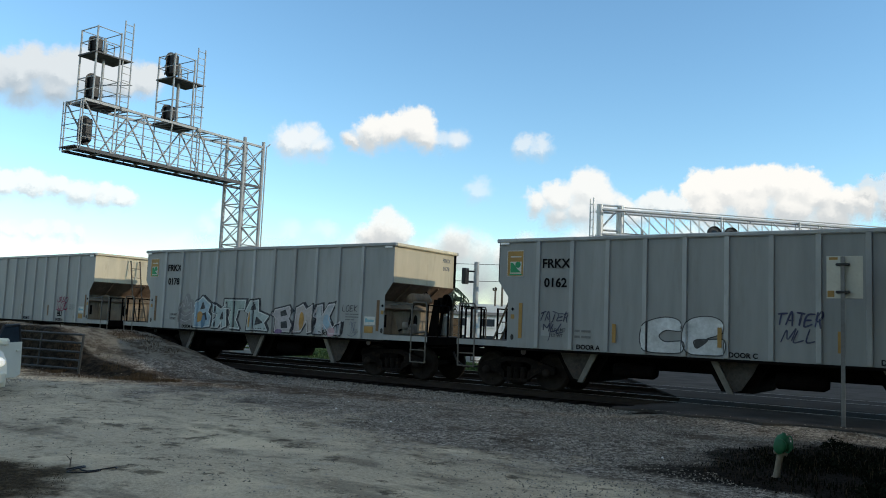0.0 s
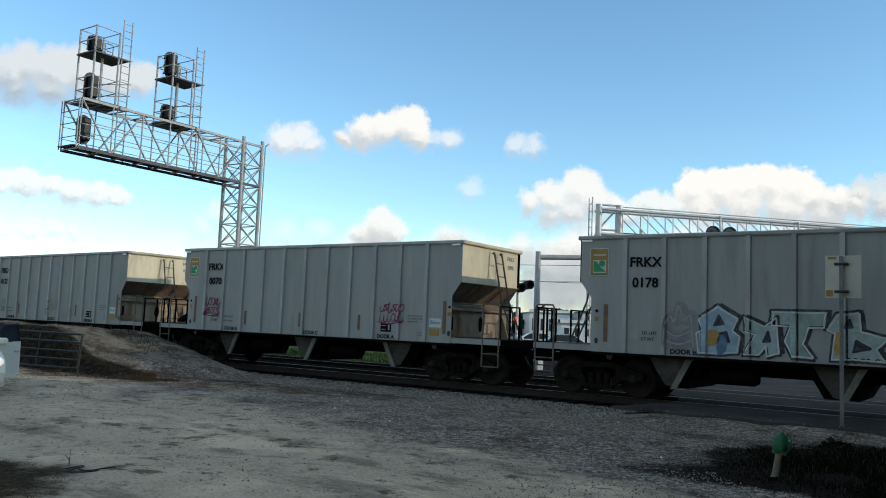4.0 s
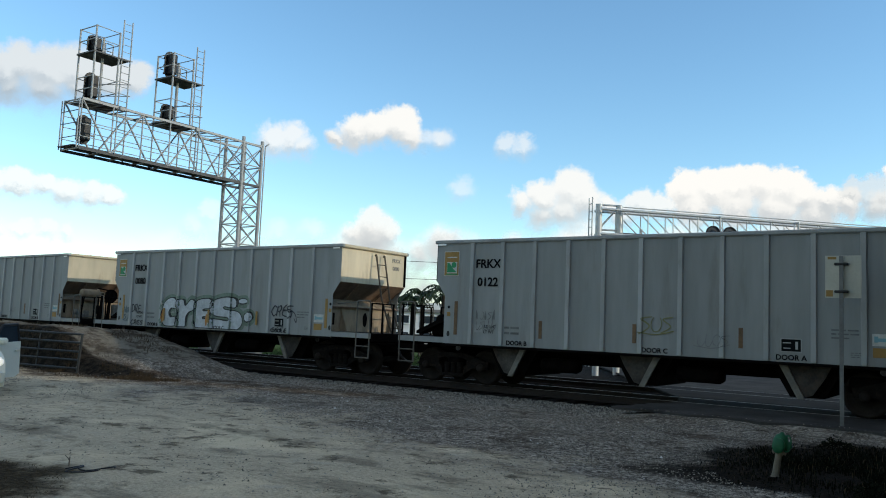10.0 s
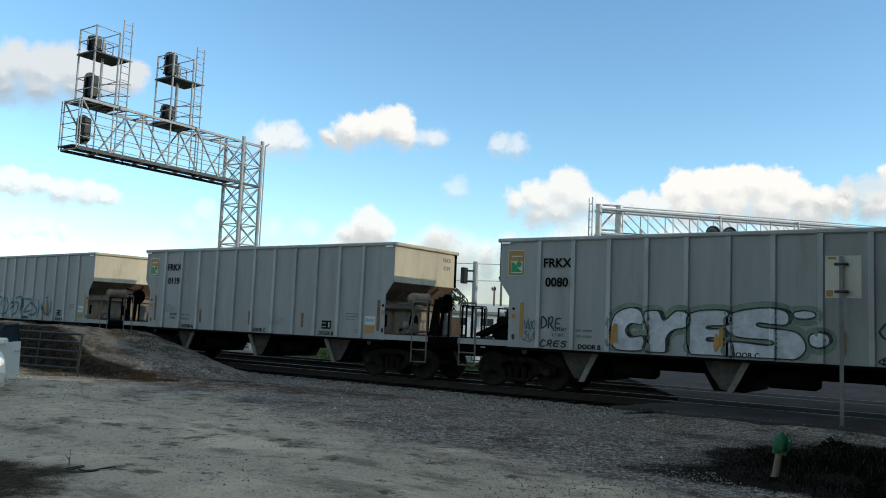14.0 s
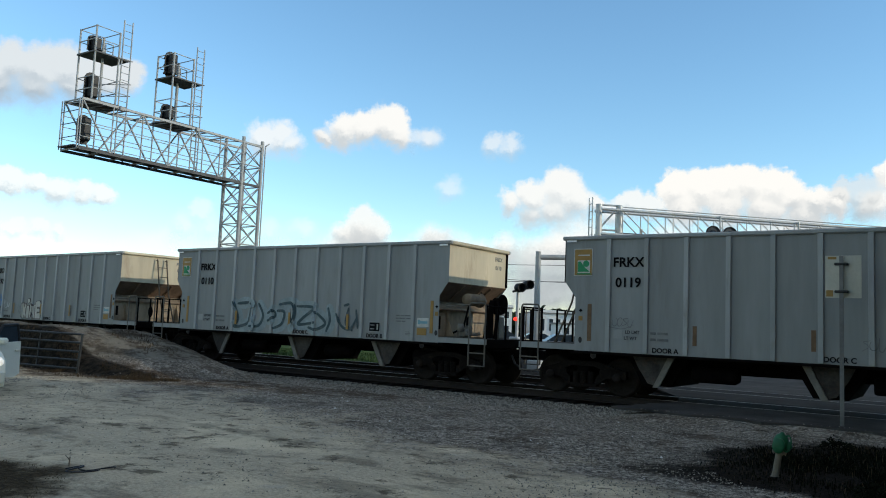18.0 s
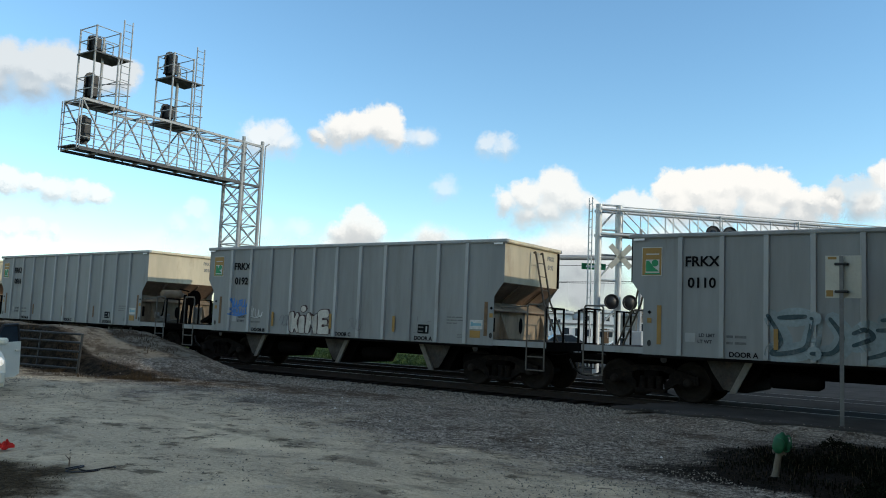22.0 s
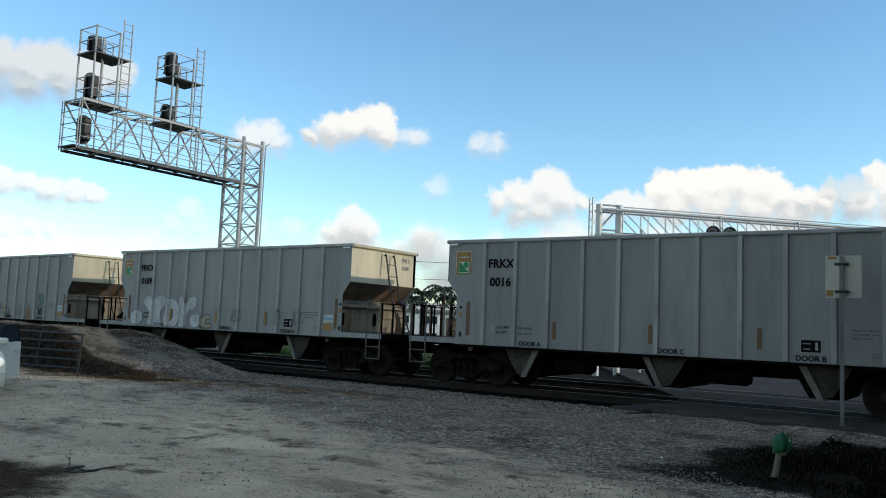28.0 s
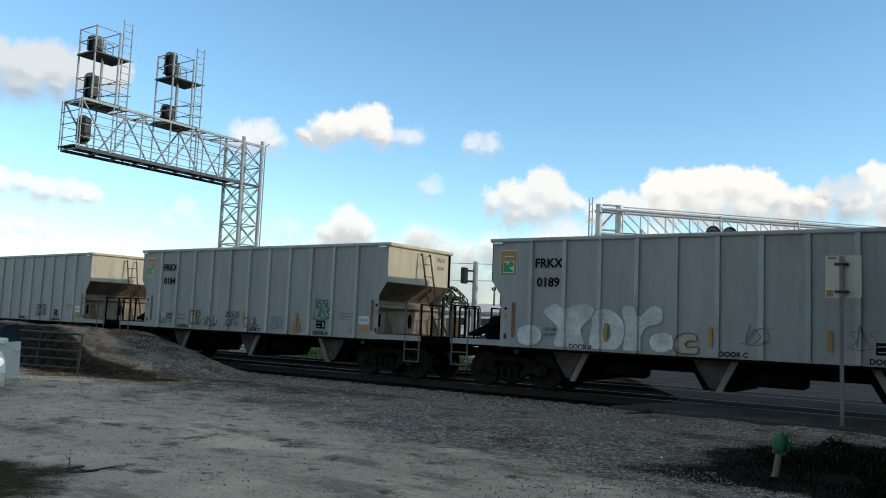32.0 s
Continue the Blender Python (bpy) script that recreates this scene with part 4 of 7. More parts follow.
SHAPES = {
    "i": [[(0.5, 0.0), (0.48, 0.72)], [(0.52, 1.02), (0.55, 1.08)]],
    "c": [[(0.8, 0.85), (0.4, 1.0), (0.05, 0.6), (0.1, 0.2), (0.5, 0.0), (0.9, 0.2)]],
    "r": [[(0.1, 0.0), (0.12, 0.5), (0.1, 0.95)], [(0.1, 0.75), (0.5, 1.0), (0.75, 0.75), (0.4, 0.45), (0.15, 0.5)], [(0.4, 0.45), (0.8, 0.0)]],
    "e": [[(0.85, 0.95), (0.15, 0.9), (0.1, 0.5), (0.12, 0.08), (0.85, 0.05)], [(0.12, 0.5), (0.7, 0.5)]],
    "s": [[(0.9, 0.85), (0.5, 1.0), (0.1, 0.8), (0.25, 0.55), (0.75, 0.45), (0.85, 0.15), (0.45, 0.0), (0.05, 0.15)]],
    "o": [[(0.5, 1.0), (0.1, 0.75), (0.1, 0.25), (0.5, 0.0), (0.9, 0.25), (0.9, 0.75), (0.5, 1.0)]],
    "n": [[(0.1, 0.0), (0.12, 1.0)], [(0.12, 0.95), (0.8, 0.05)], [(0.82, 0.0), (0.85, 1.0)]],
    "u": [[(0.1, 1.0), (0.1, 0.3), (0.5, 0.0), (0.9, 0.3), (0.9, 1.0)]],
    "k": [[(0.12, 0.0), (0.1, 1.0)], [(0.9, 1.0), (0.2, 0.5), (0.95, 0.0)]],
    "a": [[(0.05, 0.0), (0.45, 1.0), (0.9, 0.0)], [(0.2, 0.35), (0.75, 0.35)]],
    "t": [[(0.0, 0.95), (1.0, 0.98)], [(0.5, 0.95), (0.45, 0.0)]],
    "b": [[(0.1, 0.0), (0.1, 1.0), (0.6, 0.95), (0.65, 0.65), (0.15, 0.52), (0.75, 0.4), (0.7, 0.08), (0.1, 0.0)]],
    "w": [[(0.0, 0.9), (0.15, 0.15), (0.3, 0.95), (0.45, 0.15), (0.62, 0.95), (0.75, 0.15), (0.95, 0.9)]],
    "l": [[(0.15, 1.0), (0.1, 0.05), (0.8, 0.0)]],
    "p": [[(0.1, -0.1), (0.12, 0.9), (0.7, 1.0), (0.8, 0.65), (0.15, 0.45)]],
    "m": [[(0.0, 0.0), (0.15, 1.0), (0.48, 0.3), (0.8, 1.0), (0.95, 0.0)]],
    "d": [[(0.1, 0.0), (0.12, 1.0), (0.7, 0.85), (0.8, 0.3), (0.1, 0.0)]],
    "z": [[(0.05, 0.95), (0.9, 0.9), (0.1, 0.08), (0.95, 0.05)]],
}


# closed outlines of painted letters in a unit box; a second outline is a hole
BLOCK = {
    "B": [[(0.05, 0.0), (0.0, 0.42), (0.14, 0.5), (0.06, 0.72), (0.5, 1.0), (0.95, 0.75), (0.84, 0.5), (1.0, 0.38), (0.94, 0.05), (0.55, 0.0)], [(0.5, 0.22), (0.74, 0.28), (0.68, 0.46), (0.48, 0.42)], [(0.42, 0.58), (0.62, 0.62), (0.52, 0.78)]],
    "A": [[(0.0, 0.02), (0.30, 0.52), (0.06, 0.6), (0.02, 0.95), (0.55, 0.74), (0.85, 0.95), (0.92, 0.1), (0.62, 0.0), (0.58, 0.24), (0.40, 0.03)], [(0.5, 0.36), (0.67, 0.38), (0.62, 0.6)]],
    "T": [[(0.0, 0.70), (0.05, 1.0), (1.0, 1.0), (0.98, 0.68), (0.70, 0.66), (0.60, 0.3), (0.78, 0.0), (0.40, 0.02), (0.26, 0.35), (0.36, 0.68)]],
    "H": [[(0.10, 0.0), (0.15, 0.55), (0.02, 0.62), (0.2, 0.95), (0.55, 1.0), (0.58, 0.62), (1.0, 0.48), (0.82, 0.25), (0.95, 0.0), (0.45, 0.02)], [(0.45, 0.2), (0.7, 0.28), (0.5, 0.42)], [(0.32, 0.66), (0.44, 0.68), (0.40, 0.82)]],
    "P": [[(0.10, 0.0), (0.14, 0.5), (0.0, 0.64), (0.1, 0.85), (0.8, 1.0), (0.95, 0.75), (0.78, 0.5), (1.0, 0.3), (0.9, 0.0)], [(0.42, 0.6), (0.66, 0.66), (0.6, 0.8), (0.4, 0.74)], [(0.45, 0.18), (0.70, 0.2), (0.66, 0.4), (0.44, 0.36)]],
    "N": [[(0.0, 0.0), (0.10, 0.85), (0.45, 1.0), (0.62, 0.82), (0.95, 0.98), (1.0, 0.05), (0.72, 0.0), (0.66, 0.42), (0.36, 0.02)]],
    "K": [[(0.05, 0.0), (0.12, 0.5), (0.0, 0.6), (0.12, 0.95), (0.38, 1.0), (0.40, 0.62), (0.68, 1.0), (1.0, 1.05), (0.70, 0.52), (0.92, 0.22), (1.30, 0.42), (1.25, -0.04), (0.80, -0.02), (0.45, 0.32), (0.40, 0.0)]],
}
BUBBLE = {
    "c": [[(0.95, 0.66), (0.90, 0.96), (0.55, 1.04), (0.12, 0.85), (0.0, 0.42), (0.12, 0.06), (0.55, 0.0), (0.98, 0.06), (1.0, 0.36), (0.60, 0.34), (0.46, 0.50), (0.62, 0.66)]],
    "r": [[(0.04, 0.02), (0.08, 0.5), (0.0, 0.96), (0.30, 1.02), (0.44, 0.80), (0.72, 1.03), (1.0, 0.96), (0.98, 0.66), (0.66, 0.56), (0.50, 0.36), (0.48, 0.02), (0.26, -0.04)]],
    "e": [[(0.10, 0.0), (0.02, 0.5), (0.10, 0.95), (0.88, 1.02), (0.97, 0.72), (0.50, 0.66), (0.50, 0.60), (0.86, 0.60), (0.86, 0.40), (0.50, 0.40), (0.50, 0.32), (0.98, 0.34), (1.02, 0.0), (0.55, -0.03)]],
    "s": [[(0.0, 0.0), (0.04, 0.30), (0.58, 0.27), (0.60, 0.37), (0.15, 0.42), (0.0, 0.66), (0.10, 0.92), (0.50, 1.04), (0.80, 0.97), (0.80, 0.70), (0.46, 0.72), (0.48, 0.64), (0.92, 0.56), (1.05, 0.25), (0.90, 0.0), (0.50, -0.06)]],
    "g": [[(0.62, 1.02), (0.15, 0.90), (0.0, 0.45), (0.14, 0.05), (0.55, 0.0), (1.0, 0.05), (1.02, 0.42), (0.60, 0.42), (0.98, 0.60), (0.95, 0.90)], [(0.30, 0.38), (0.62, 0.40), (0.36, 0.18)]],
    "k": [[(0.15, 0.0), (0.0, 0.5), (0.10, 0.95), (0.40, 0.95), (0.50, 0.70), (0.75, 0.95), (1.0, 0.80), (0.80, 0.50), (1.0, 0.15), (0.85, -0.02), (0.55, 0.20), (0.40, 0.0)]],
    "i": [[(0.2, 0.0), (0.08, 0.35), (0.2, 0.72), (0.8, 0.74), (0.88, 0.3), (0.8, 0.0)]],
    "n": [[(0.02, 0.0), (0.05, 0.6), (0.12, 0.92), (0.40, 0.94), (0.60, 0.80), (0.88, 0.92), (1.0, 0.6), (0.95, 0.02), (0.70, -0.02), (0.56, 0.40), (0.40, 0.02)]],
    "o": [[(0.5, 1.0), (0.1, 0.85), (0.0, 0.4), (0.2, 0.02), (0.6, 0.0), (0.95, 0.2), (1.0, 0.65), (0.8, 0.95)], [(0.40, 0.42), (0.62, 0.42), (0.60, 0.62), (0.42, 0.60)]],
    "y": [[(0.0, 0.80), (0.20, 1.02), (0.45, 0.92), (0.62, 1.0), (0.95, 1.02), (1.02, 0.78), (0.78, 0.45), (0.85, 0.05), (0.50, -0.04), (0.22, 0.06), (0.28, 0.45)]],
    "d": [[(0.0, 0.05), (0.04, 0.55), (0.14, 0.98), (0.62, 1.02), (0.98, 0.72), (0.98, 0.25), (0.70, -0.02), (0.30, 0.0)], [(0.42, 0.30), (0.60, 0.32), (0.58, 0.62), (0.44, 0.62)]],
    "dot": [[(0.5, 1.0), (0.05, 0.75), (0.1, 0.15), (0.55, 0.0), (0.95, 0.3), (0.9, 0.8)]],
}


def rounded(pts, n):
    """A closed curve through the points."""
    if n < 2:
        return [tuple(Vector(a).lerp(Vector(b), q / 4)) for a, b in zip(pts, pts[1:] + pts[:1]) for q in range(4)]
    out, k = [], len(pts)
    for i in range(k):
        p0, p1, p2, p3 = (Vector(pts[(i + q) % k]) for q in (-1, 0, 1, 2))
        for q in range(n):
            t = q / n
            out.append(tuple(0.5 * (2 * p1 + (p2 - p0) * t + (2 * p0 - 5 * p1 + 4 * p2 - p3) * t * t + (3 * p1 - p0 - 3 * p2 + p3) * t ** 3)))
    return out


def painted(m, loops, y, step=0.03):
    """Fills closed outlines in x, z with upright strips that follow the sheet and its ribs."""
    def cuts(x):
        zs = []
        for lp in loops:
            for (xa, za), (xb, zb) in zip(lp, lp[1:] + lp[:1]):
                if (xa <= x) != (xb <= x):
                    zs.append(za + (zb - za) * (x - xa) / (xb - xa))
        return sorted(zs)
    x0, x1 = min(p[0] for lp in loops for p in lp), max(p[0] for lp in loops for p in lp)
    n = max(4, int((x1 - x0) / step))
    d = (x1 - x0) / n
    seen = {}
    for i in range(n):
        xa = x0 + i * d
        xb = xa + d
        ca, cb, cm = cuts(xa + 1e-5), cuts(xb - 1e-5), cuts(xa + d / 2)
        if not len(ca) == len(cb) == len(cm):
            ca = cb = cm
        for q in range(0, len(cm) - 1, 2):
            face = []
            for u, v in ((xa, ca[q]), (xb, cb[q]), (xb, cb[q + 1]), (xa, ca[q + 1])):
                key = (round(u, 4), round(v, 2))
                if key not in seen:
                    seen[key] = len(m.v)
                    m.v.append((u, drape(u, y), v))
                face.append(seen[key])
            if len(set(face)) > 2:
                m.f.append(tuple(dict.fromkeys(face)))
                m.s.append(False)


def letter_graffiti(car, font, spec, fills, line, label, z0=SILL + 0.085, smooth_n=4, rim=0.05, mist=None, shadow=(0.06, -0.03), bright=None, patches=()):
    """Painted lettering. spec: (letter, left, right, top) in the car's space; bright: a pale line inside the dark one; patches: (colour, x, z, w, h)."""
    y = -WIDE + 0.036
    a = None
    shapes = []
    for ch, xa, xb, zt, *zb in spec:
        zlow = zb[0] if zb else z0
        shapes.append([[(xa + u * (xb - xa), max(zlow, zlow + v * (zt - zlow))) for u, v in rounded(lp, smooth_n)] for lp in font[ch]])
    for loops in shapes:
        g = M()
        painted(g, [[(u + shadow[0], max(SILL + 0.05, v + shadow[1])) for u, v in loops[0]]], y)
        if a:
            part("letter_shadow", g, spray(line), a)
        else:
            a = part("graffiti", g, spray(line), car, label)
        if mist:
            g = M()
            ribbon(g, [(u, max(SILL + 0.20, v)) for u, v in loops[0] + loops[0][:1]], 0.28, y + 0.0085)
            part("graffiti_mist", g, spray(mist), a)
    for k, loops in enumerate(shapes):
        g = M()
        painted(g, loops, y - 0.006)
        part("letter_fill", g, spray(fills[k % len(fills)]), a)
        g = M()
        for lp in loops:
            ribbon(g, lp + lp[:1], rim, y - 0.008)
        part("letter_outline", g, spray(line), a)
        if bright:
            c = Vector((sum(p[0] for p in loops[0]) / len(loops[0]), sum(p[1] for p in loops[0]) / len(loops[0])))
            g = M()
            inner = [tuple(c + (Vector(p) - c) * 0.90) for p in loops[0]]
            ribbon(g, inner + inner[:1], rim * 0.7, y - 0.014)
            part("letter_highlight", g, spray(bright), a)
    for rgb, px, pz, pw, ph in patches:
        g = M()
        painted(g, [rounded([(px, pz), (px - pw * 0.1, pz + ph * 0.6), (px + pw * 0.3, pz + ph), (px + pw, pz + ph * 0.8), (px + pw * 0.9, pz + ph * 0.2)], 3)], y - 0.020)
        part("colour_patch", g, spray(rgb), a)
    return a


def hand_tag(car, word, x, z, w, h, rgb, thick, label, slant=0.15, jit=0.10, seed=1):
    """A word written fast in single strokes."""
    rnd = random.Random(seed)
    m = M()
    n = len(word)
    for i, ch in enumerate(word):
        for st in SHAPES[ch]:
            pts = []
            for u, v in st:
                vv = v + rnd.uniform(-jit, jit)
                pts.append((x + (i + u * 0.92 + rnd.uniform(-jit, jit) + vv * slant) * w / n, z + vv * h))
            ribbon(m, pts, thick * rnd.uniform(0.85, 1.2), -WIDE + 0.033)
    return part("spray_tag", m, spray(rgb), car, label)


def line_graffiti(car, strokes, x, z, w, h, thick, rgb, label, under=None, fat=0.3):
    """Outline lettering in single strokes given in a unit box, with an optional pale fill behind."""
    y = -WIDE + 0.034
    g = M()
    for st in strokes:
        ribbon(g, [(x + u * w, z + v * h) for u, v in st], thick, y - 0.011)
    a = part("graffiti", g, spray(rgb), car, label)
    if under:
        f = M()
        for st in strokes:
            ribbon(f, [(x + u * w + 0.05, z + v * h) for u, v in st], fat, y)
        part("graffiti_fill", f, spray(under), a)
    return a


def tag_graffiti(car, x, z, w, h, rgb, seed, thick=0.03, label="scribbled spray-paint tag"):
    """Fast hand-style writing: a baseline of loops and slashes, different for each seed."""
    rnd = random.Random(seed)
    m = M()
    y = -WIDE + 0.033
    rows = 2 if h > 0.45 else 1
    for row in range(rows):
        hh = h / rows * 0.8
        z0 = z + (rows - 1 - row) * h / rows
        n = max(3, min(8, int(w / hh * 1.7)))
        k = w / n
        slant = rnd.uniform(0.0, 0.3)
        for i in range(n):
            cx, kind = x + k * (i + 0.5), rnd.randrange(4)
            if kind == 0:
                a0, sp = rnd.uniform(0, 6.28), rnd.choice((-1, 1)) * rnd.uniform(4.0, 6.5)
                pts = [(cx + k * 0.5 * math.cos(a0 + sp * q / 7), z0 + hh * (0.5 + 0.5 * math.sin(a0 + sp * q / 7))) for q in range(8)]
            elif kind == 1:
                pts = [(cx + k * rnd.uniform(-0.6, 0.6), z0 + hh * (q % 2 * rnd.uniform(0.7, 1.25) + rnd.uniform(-0.15, 0.15))) for q in range(5)]
            elif kind == 2:
                pts = [(cx - k * 0.4, z0 + hh * rnd.uniform(0.7, 1.3)), (cx - k * 0.3, z0 + hh * 0.1), (cx + k * 0.2, z0 - hh * 0.1), (cx + k * 0.6, z0 + hh * rnd.uniform(0.3, 0.8))]
            else:
                pts = [(cx + k * 0.5, z0 + hh * 0.95), (cx - k * 0.4, z0 + hh * 0.8), (cx + k * 0.35, z0 + hh * 0.35), (cx - k * 0.5, z0 + hh * rnd.uniform(-0.2, 0.1))]
            ribbon(m, [(u + (v - z0) * slant, v) for u, v in pts], thick * rnd.uniform(0.8, 1.4), y)
    if rnd.random() < 0.6:
        ribbon(m, [(x - 0.05, z - 0.02), (x + w * 0.5, z - 0.06), (x + w * 1.05, z + 0.03)], thick, y)
    return part("spray_tag", m, spray(rgb), car, label)


def number(car, digits):
    y = -WIDE + 0.026
    for text, z in (("FRKX", 3.20), (digits, 2.72)):
        ob = part("car_lettering", letters(text, 0.315, INK), None, car)
        ob.matrix_basis = pose(-4.165, y, z, 90)
    ob = part("end_lettering", letters("FRKX", 0.17, FAINT), None, car)
    ob.matrix_basis = pose(HALF - 0.008, 1.05, 3.55, 90, 0, 90)
    ob = part("end_lettering", letters(digits, 0.17, FAINT), None, car)
    ob.matrix_basis = pose(HALF - 0.008, 1.05, 3.30, 90, 0, 90)


CARS, WHEELS = [], []
for digits, end, doors, gold in (("0162", "brake", "ACB", True), ("0178", "brake", "BCA", False), ("0070", "ladder", "BCA", False), ("0122", "ladder", "BCA", False),
                                 ("0080", "ladder", "BCA", True), ("0119", "brake", "ACB", False), ("0110", "brake", "ACB", True), ("0192", "ladder", "BCA", "short"),
                                 ("0016", "brake", "ACB", False), ("0189", "ladder", "BCA", "short"), ("0184", "ladder", "BCA", "short"), ("0137", "ladder", "BCA", False), ("0145", "ladder", "BCA", False)):
    car, wheels = hopper_car(end, doors, gold)
    number(car, digits)
    CARS.append(car)
    WHEELS.append(wheels)


def paint_graffiti():
    c = CARS
    GOLDEN = (0.38, 0.17, 0.04)
    grey, dark, ink = (0.16, 0.165, 0.165), (0.05, 0.055, 0.06), (0.02, 0.022, 0.03)
    # first car
    navy = (0.03, 0.033, 0.06)
    hand_tag(c[0], "tater", -4.60, 1.76, 0.82, 0.24, navy, 0.034, "scribbled dark spray-paint tag", 0.35, 0.15, 1)
    hand_tag(c[0], "mll", -4.52, 1.52, 0.66, 0.20, navy, 0.034, "scribbled dark spray-paint tag", 0.4, 0.2, 2)
    line_graffiti(c[0], [[(0.2, 1.0), (0.05, 0.0), (-0.1, -0.4)]], -4.3, 1.42, 0.3, 0.35, 0.02, navy, "drip of dark spray paint")
    letter_graffiti(c[0], BUBBLE, (("c", -1.97, -0.95, 1.92), ("g", -0.97, -0.06, 1.98)), ((0.50, 0.52, 0.52), (0.48, 0.505, 0.51)), (0.04, 0.042, 0.046), "big pale bubble graffiti with thin dark outline", rim=0.028, shadow=(-0.02, 0.0))
    hand_tag(c[0], "tater", 1.02, 1.84, 0.92, 0.28, (0.025, 0.03, 0.075), 0.04, "scribbled dark blue spray-paint tag", 0.3, 0.12, 3)
    hand_tag(c[0], "mll", 1.15, 1.52, 0.66, 0.24, (0.03, 0.035, 0.07), 0.03, "scribbled dark blue spray-paint tag", 0.35, 0.14, 4)
    tag_graffiti(c[0], 4.0, 1.35, 1.0, 0.45, (0.05, 0.14, 0.26), 3, 0.06)
    # second car: two wide panels of wild lettering
    ghost = [(0.0, 0.0), (0.05, 0.5), (0.2, 0.75), (0.35, 0.62), (0.5, 1.0), (0.68, 0.66), (0.9, 0.78), (0.95, 0.45), (1.0, 0.0)]
    line_graffiti(c[1], [ghost, [(0.1, 0.35), (0.45, 0.25), (0.9, 0.38)], [(0.1, 0.12), (0.5, 0.05), (0.92, 0.15)]], -3.70, 1.30, 0.66, 0.90, 0.03, (0.30, 0.29, 0.30), "faint pale crown-shaped graffiti outline", (0.185, 0.185, 0.19), 0.26)
    ochre = (0.36, 0.20, 0.05)
    letter_graffiti(c[1], BLOCK, (("B", -3.02, -1.98, 2.26), ("A", -1.98, -1.12, 2.08), ("T", -1.44, -0.28, 2.16), ("H", -0.38, 0.86, 2.18)), ((0.24, 0.34, 0.41), (0.27, 0.34, 0.35), (0.24, 0.31, 0.29), (0.29, 0.35, 0.35)), ink,
                    "pale blue-green wild-style graffiti with black outline", smooth_n=1, rim=0.05, shadow=(0.08, 0.03), bright=(0.48, 0.51, 0.50),
                    patches=((ochre, -2.72, 1.35, 0.26, 0.36), (ochre, -0.16, 1.25, 0.14, 0.50), ((0.06, 0.13, 0.21), -2.50, 1.15, 0.20, 0.45)))
    letter_graffiti(c[1], BLOCK, (("P", 0.95, 1.92, 2.0), ("N", 1.90, 2.78, 2.08), ("K", 2.76, 3.66, 2.08)), ((0.32, 0.30, 0.315), (0.33, 0.30, 0.29), (0.31, 0.335, 0.35)), ink,
                    "dusty pink and grey graffiti with black outline", smooth_n=1, rim=0.05, shadow=(0.08, 0.04), bright=(0.44, 0.42, 0.43),
                    patches=((ochre, 2.18, 1.25, 0.18, 0.55), ((0.20, 0.30, 0.38), 3.20, 1.30, 0.26, 0.45), ((0.12, 0.06, 0.17), 1.15, 1.10, 0.28, 0.14), ((0.40, 0.26, 0.29), 3.40, 1.10, 0.30, 0.26)))
    hand_tag(c[1], "loek", 3.90, 1.86, 0.62, 0.18, ink, 0.022, "thin handwritten tag", 0.1, 0.08, 5)
    tag_graffiti(c[1], 4.2, 1.2, 0.3, 0.45, (0.10, 0.12, 0.16), 4, 0.018)
    # third and fourth
    tag_graffiti(c[2], -4.6, 1.62, 0.72, 0.6, (0.16, 0.015, 0.05), 5, 0.036, "dark red sprayed tag")
    tag_graffiti(c[2], 3.02, 1.60, 0.85, 0.55, (0.16, 0.015, 0.05), 6, 0.036, "dark red sprayed tag")
    tag_graffiti(c[3], -4.5, 1.5, 0.6, 0.5, (0.14, 0.145, 0.14), 7, 0.018, "faint grey sprayed tag")
    tag_graffiti(c[3], -0.0, 1.6, 0.75, 0.45, (0.17, 0.17, 0.075), 8, 0.03, "faded olive sprayed tag")
    tag_graffiti(c[3], 1.3, 1.35, 0.7, 0.3, (0.165, 0.17, 0.175), 9, 0.018, "faint grey sprayed tag")
    # fifth: white block letters with green mist
    mist = (0.125, 0.175, 0.135)
    letter_graffiti(c[4], BUBBLE, (("c", -2.72, -1.90, 2.10), ("r", -1.88, -0.86, 2.06), ("e", -0.90, 0.06, 2.10), ("s", -0.06, 1.50, 2.16)), ((0.42, 0.45, 0.48),), (0.012, 0.014, 0.016),
                    "big white block graffiti with black shadow and green mist", rim=0.036, mist=mist, shadow=(0.09, 0.02),
                    patches=((GOLDEN, -2.72, 1.25, 0.13, 0.46), (GOLDEN, -0.30, 1.20, 0.12, 0.42)))
    letter_graffiti(c[4], BUBBLE, (("dot", 1.32, 1.78, 2.16, 1.98), ("dot", 1.62, 2.04, 1.72, 1.40)), ((0.42, 0.45, 0.48),), (0.012, 0.014, 0.016), "two small white graffiti marks with black edges", rim=0.04, mist=mist, shadow=(0.06, 0.03))
    hand_tag(c[4], "dre", -4.58, 1.58, 0.58, 0.28, ink, 0.046, "handwritten black tag", 0.1, 0.08, 6)
    hand_tag(c[4], "cres", -4.58, 1.14, 0.72, 0.15, ink, 0.044, "handwritten black tag", 0.2, 0.08, 7)
    tag_graffiti(c[4], -5.05, 1.30, 0.35, 0.5, (0.05, 0.09, 0.11), 43, 0.022)
    hand_tag(c[4], "cres", 2.92, 1.62, 0.95, 0.36, ink, 0.05, "looping black spray tag", 0.2, 0.12, 8)
